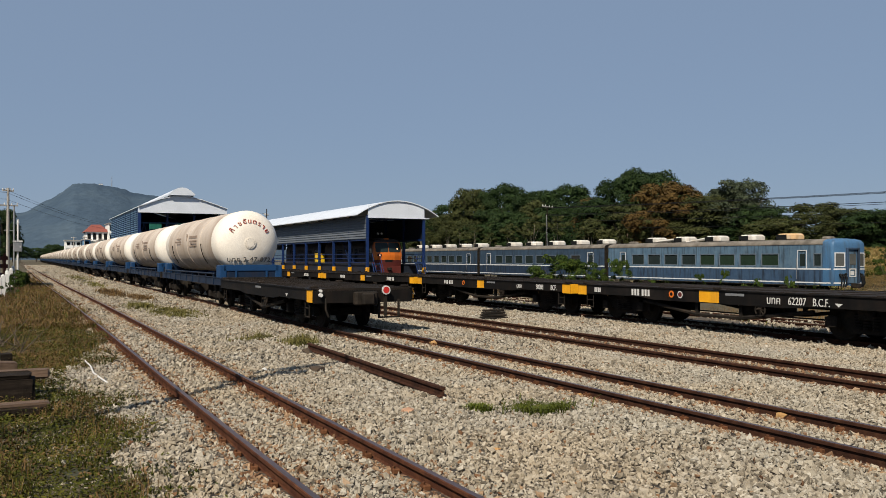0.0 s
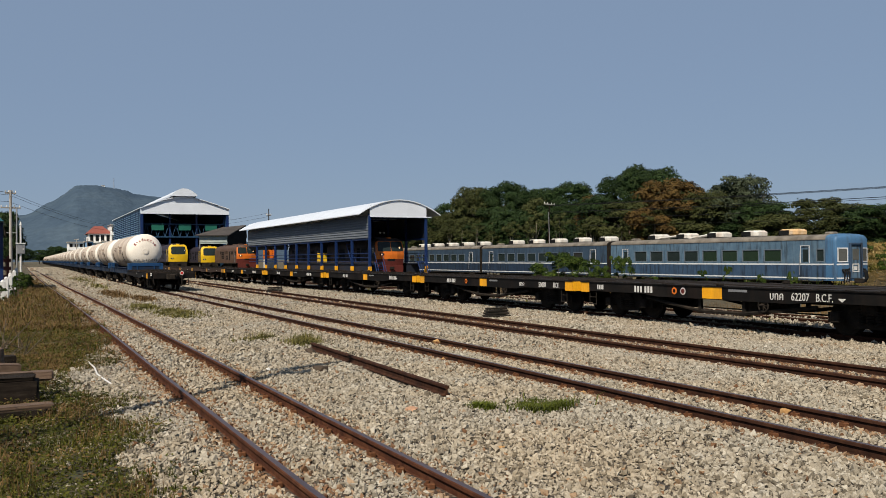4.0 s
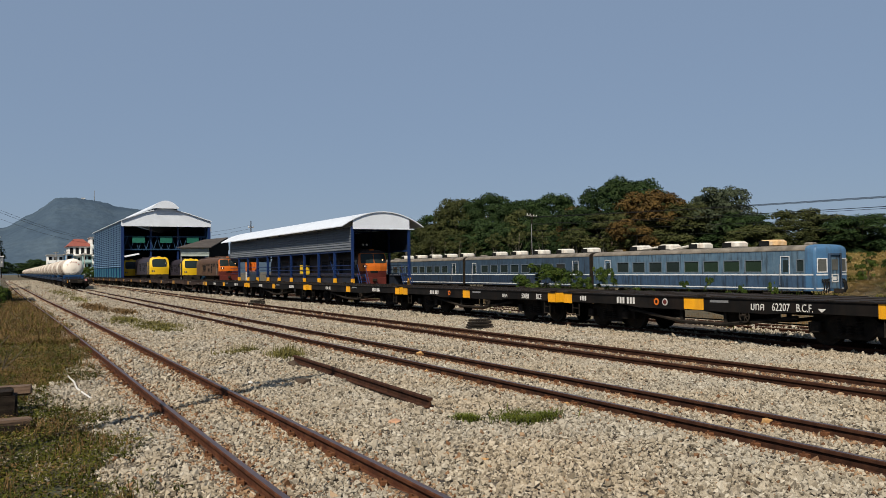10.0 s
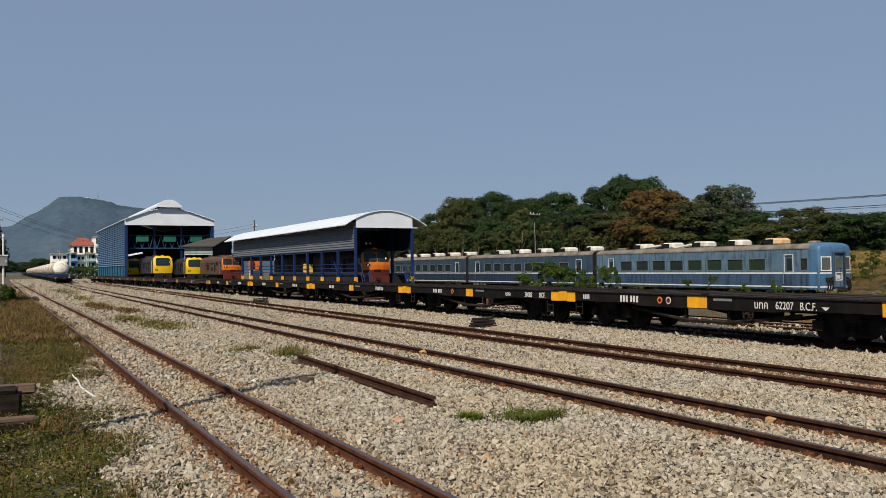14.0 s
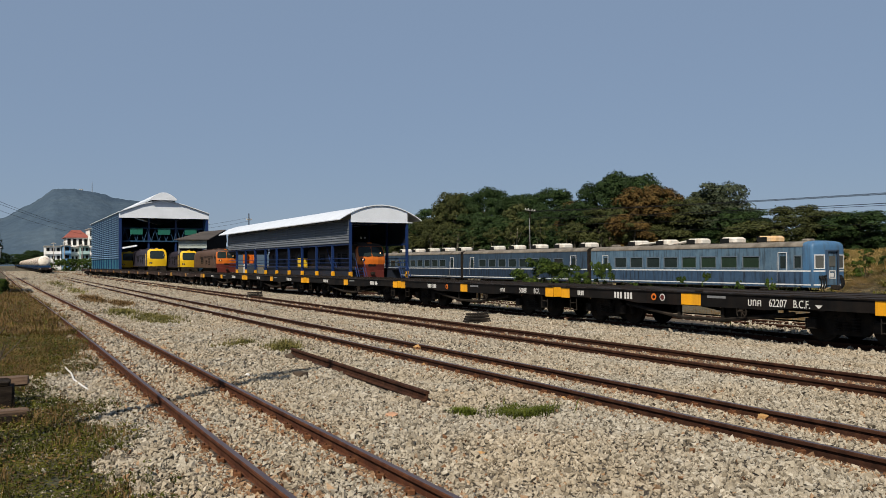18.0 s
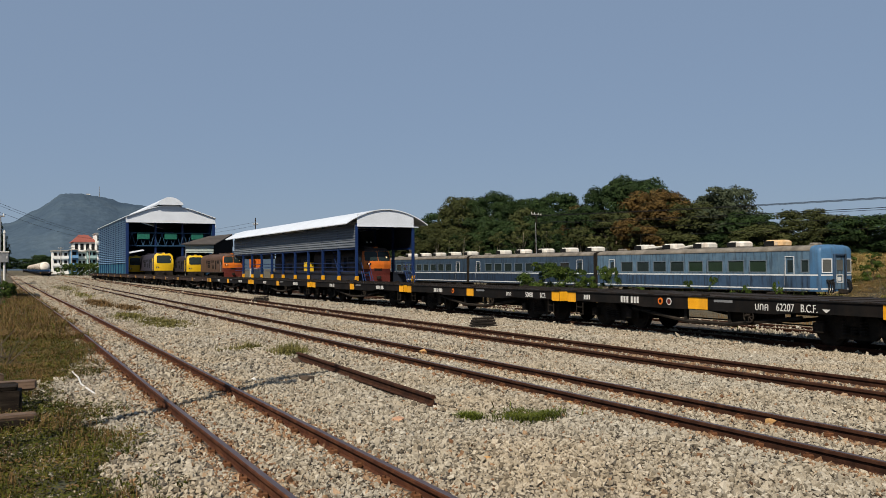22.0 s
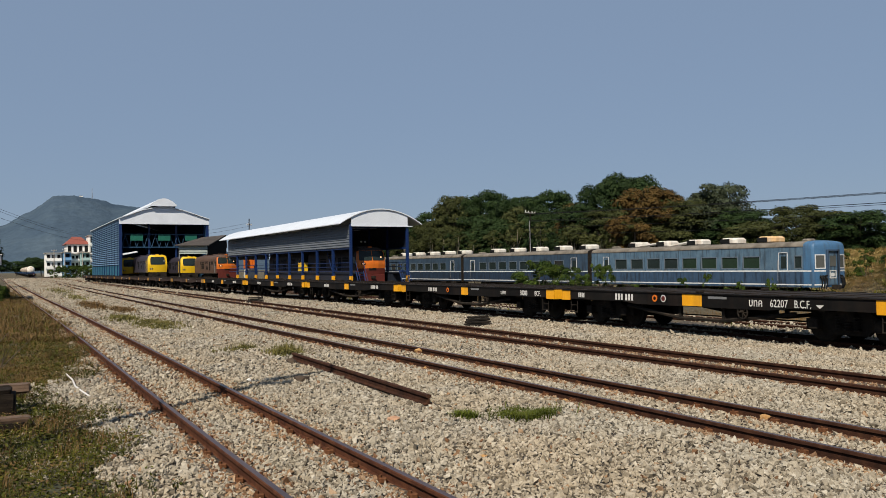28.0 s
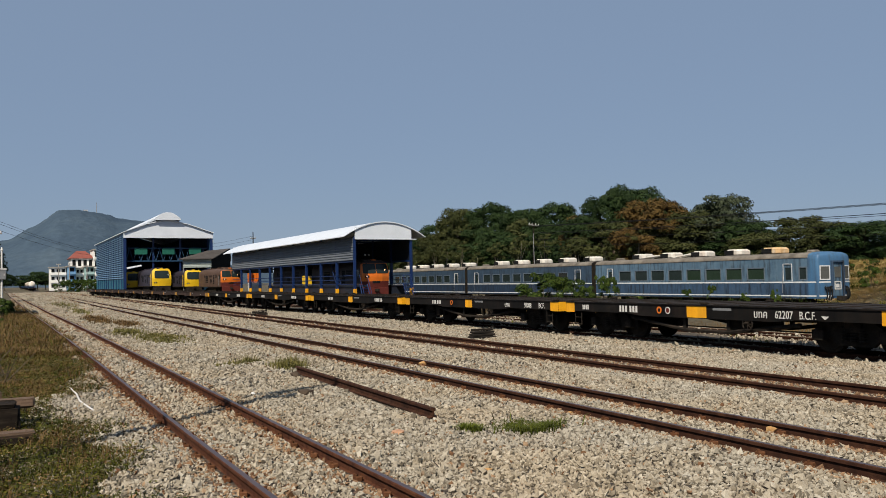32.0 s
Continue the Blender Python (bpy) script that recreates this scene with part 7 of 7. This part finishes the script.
# Blue canopy, barrier and white posts at the end of the verge.
cp = thing("platform_canopy", "blue steel canopy post with a teal roof edge", "canopy", pose(-1.42, 60, GROUND))
part("post", Form().box(-0.16, 0.16, -0.12, 0.12, -0.3, 4.45).box(-1.4, -1.2, -0.12, 0.12, -0.3, 4.45), STEELBLUE, cp)
part("roof", Form().add([(-4.5, -2, 4.3), (0.25, -2, 4.3), (0.25, 5, 4.3), (-4.5, 5, 4.3), (-4.5, -2, 5.9), (-0.9, -2, 5.4), (-0.9, 5, 5.4), (-4.5, 5, 5.9)],
                        [(0, 1, 2, 3), (4, 7, 6, 5), (0, 4, 5, 1), (1, 5, 6, 2), (2, 6, 7, 3), (3, 7, 4, 0)]), shader("teal_roof_sheet", [(0.0228, 0.0988, 0.1292), (0.038, 0.1368, 0.1672)], 0.8, 16, 0.5), cp, "teal sheet roof")
fe = thing("barrier", "dark red-brown barrier rails between short posts", "barrier", pose(-1.2, 66, GROUND))
for z in (0.6, 1.2, 1.75):
    part("rail", Form().box(-4.0, 0.3, -0.05, 0.05, z, z + 0.26), FENCERED, fe)
for x in (-3.0, -1.5, 0.1):
    part("post", Form().box(x - 0.09, x + 0.09, -0.04, 0.14, -0.3, 2.2), FENCERED, fe)
part("reflector", Form().box(-0.75, -0.4, -0.065, -0.052, 1.3, 1.44), LOCOYEL, fe)
for x, y, h in ((-0.62, 58, 1.2), (-0.78, 54, 1.1), (-0.72, 50, 1.05), (-0.85, 46.5, 1.0), (-0.95, 44, 0.9), (-0.55, 62, 1.3)):
    p = thing("white_post", "short white-painted concrete post among weeds", "post", pose(x, y, GROUND), "white posts by the verge")
    part("shaft", Form().box(-0.1, 0.1, -0.1, 0.1, -0.2, h, 0.02), WHITE, p)
    part("head", Form().tube((0, 0, h), (0, 0, h + 0.08), 0.11, 8, 0.04), WHITE, p)
for x, y, k in ((-0.35, 55, 0.5), (-0.4, 48, 0.45), (-0.3, 60, 0.6), (-0.75, 52, 0.45), (-1.2, 43, 0.4), (0.0, 63, 0.5)):
    shrub(x, y, -0.15, k, "small green bush among the white posts")


def house(x0, x1, y0, y1, h, wall, label, roof=None, floors=3, wins=5, name="building"):
    b = thing(name, label, "building")
    part("wall", Form().box(x0, x1, y0, y1, -0.5, h), wall, b)
    fh = h / floors
    for k in range(floors):
        part("balcony", Form().box(x0 - 0.1, x1 + 0.1, y0 - 0.9, y0, k * fh + 0.1, k * fh + 0.9).box(x0 - 0.1, x1 + 0.1, y0 - 0.95, y0, k * fh + 0.02, k * fh + 0.14), wall, b)
        for j in range(wins):
            a = x0 + (j + 0.2) * (x1 - x0) / wins
            part("window", Form().box(a, a + (x1 - x0) / wins * 0.6, y0 - 0.04, y0 - 0.005, k * fh + 1.0, k * fh + fh - 0.5), DARK, b)
    if roof:
        m, e = (x0 + x1) / 2, 0.7
        part("roof", Form().add([(x0 - e, y0 - e, h), (x1 + e, y0 - e, h), (x1 + e, y1 + e, h), (x0 - e, y1 + e, h), (x0 + 2.2, (y0 + y1) / 2, h + roof), (x1 - 2.2, (y0 + y1) / 2, h + roof)],
                                [(0, 1, 5, 4), (1, 2, 5), (2, 3, 4, 5), (3, 0, 4), (3, 2, 1, 0)]), TILE_RED, b, "red hipped tile roof")
    else:
        part("roof", Form().box(x0 - 0.3, x1 + 0.3, y0 - 1.0, y1, h, h + 0.25), CONCRETE, b)
    return b


house(20.8, 28.2, 330, 345, 11.4, WALLWHITE, "white three-storey building with a red hipped roof", 3.0, 3, 4)
house(28.0, 31.8, 326, 340, 14.4, WALLWHITE, "plain white stair tower beside the red-roofed building", None, 4, 2)
house(13.2, 18.0, 312, 324, 7.8, WALLWHITE, "grey-white shophouse with balconies", None, 3, 3)
house(18.4, 20.6, 306, 318, 8.0, BLUEPAINT, "narrow shophouse with a bright blue front", None, 3, 1)
house(20.8, 23.2, 308, 318, 7.4, WALLWHITE, "white shophouse with balconies", None, 3, 2)
house(23.4, 26.2, 304, 318, 7.8, TEALPAINT, "pale teal shophouse with balconies", None, 3, 2)
house(26.4, 30.5, 304, 318, 7.2, WALLWHITE, "white shophouse with balconies", None, 3, 3)
house(-16, -9, 300, 314, 6.0, CONCRETE, "low grey building beyond the line", None, 2, 4)
for x, y in ((13.6, 270), (16.0, 262), (22.5, 285)):
    power_pole(x, y, 8.4, "far concrete power pole near the shophouses", ((0, 0.7),))
# Scrub between the yard's end and the houses.
for i in range(26):
    shrub(13 + i * 0.75 + rt.uniform(-0.6, 0.6), 240 + rt.uniform(-12, 30), -0.3, rt.uniform(0.9, 1.8), "green scrub at the end of the yard")
for i in range(16):
    x = -26 + i * 5.4
    tree(x + rt.uniform(-2, 2), 430 + rt.uniform(-30, 40), -0.3, rt.uniform(7, 11), 1.3, "green", "distant dark green tree beyond the yard", rt.uniform(0, 359))


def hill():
    """A wooded hill far beyond the yard, its colours blued for the haze of distance."""
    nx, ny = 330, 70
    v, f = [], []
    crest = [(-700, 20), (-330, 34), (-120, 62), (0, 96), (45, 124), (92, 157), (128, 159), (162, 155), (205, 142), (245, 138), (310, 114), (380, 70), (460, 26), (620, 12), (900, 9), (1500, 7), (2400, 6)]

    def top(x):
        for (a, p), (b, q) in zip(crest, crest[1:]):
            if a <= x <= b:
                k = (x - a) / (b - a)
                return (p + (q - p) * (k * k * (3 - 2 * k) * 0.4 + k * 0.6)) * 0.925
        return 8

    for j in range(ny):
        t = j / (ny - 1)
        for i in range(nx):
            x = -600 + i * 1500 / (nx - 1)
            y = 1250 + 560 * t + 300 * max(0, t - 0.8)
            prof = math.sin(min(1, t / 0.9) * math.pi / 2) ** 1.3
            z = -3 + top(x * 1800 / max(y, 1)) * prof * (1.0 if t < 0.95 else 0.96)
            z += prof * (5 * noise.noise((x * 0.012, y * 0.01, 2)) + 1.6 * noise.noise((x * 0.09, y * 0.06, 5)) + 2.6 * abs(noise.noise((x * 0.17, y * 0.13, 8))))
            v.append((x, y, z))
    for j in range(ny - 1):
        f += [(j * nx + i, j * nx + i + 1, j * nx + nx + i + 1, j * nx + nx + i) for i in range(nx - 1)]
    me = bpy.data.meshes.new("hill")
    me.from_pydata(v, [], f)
    # Distance haze is put into the blue-grey base colours.
    m = shader("hillside_with_haze_colour", [(0.03709, 0.05746, 0.0864), (0.04677, 0.07059, 0.09936), (0.0629, 0.08865, 0.114)], 0.012, 0.09, 1.0, 0, 0.6, 4.0, coords="World")
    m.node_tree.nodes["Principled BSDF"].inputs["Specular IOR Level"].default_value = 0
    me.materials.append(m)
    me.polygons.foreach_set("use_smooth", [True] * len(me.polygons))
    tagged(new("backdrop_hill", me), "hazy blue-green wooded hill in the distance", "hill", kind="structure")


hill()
thing("hilltop_mast", "thin mast on the summit of the hill", "mast", pose(156, 1752, 135), "", "", Form().tube((0, 0, 0), (0, 0, 27), 0.9, 6, 0.4), GREY)
ht = thing("hilltop_hut", "small white hut near the summit", "hut", pose(134, 1728, 138))
part("wall", Form().box(-3.5, 3.5, -2, 2, 0, 6.5), WALLWHITE, ht)
part("roof", Form().box(-4, 4, -2.5, 2.5, 6.5, 7), CONCRETE, ht)
sleepers()
rail_clips()


# ---- what moves: the tank train leaves along its track, faster and faster ----
def gone(t):
    return 7.05 * t + 0.094 * t * t


def motions():
    times = [0.5 * i for i in range(65)]
    for w, y in TRAIN:
        walk(w, [(t, pose(track_2(y + gone(t)), y + gone(t), 0)) for t in times])
    for ws in TURNING:
        rest = ws.matrix_basis.copy()
        rows, t = [], 0.0
        while t < 32.0:
            rows.append((t, rest @ pose(0, 0, 0, -math.degrees(gone(t) / 0.42))))
            t += 1 / 15
        rows.append((32.0, rest @ pose(0, 0, 0, -math.degrees(gone(32.0) / 0.42))))
        walk(ws, rows)


motions()
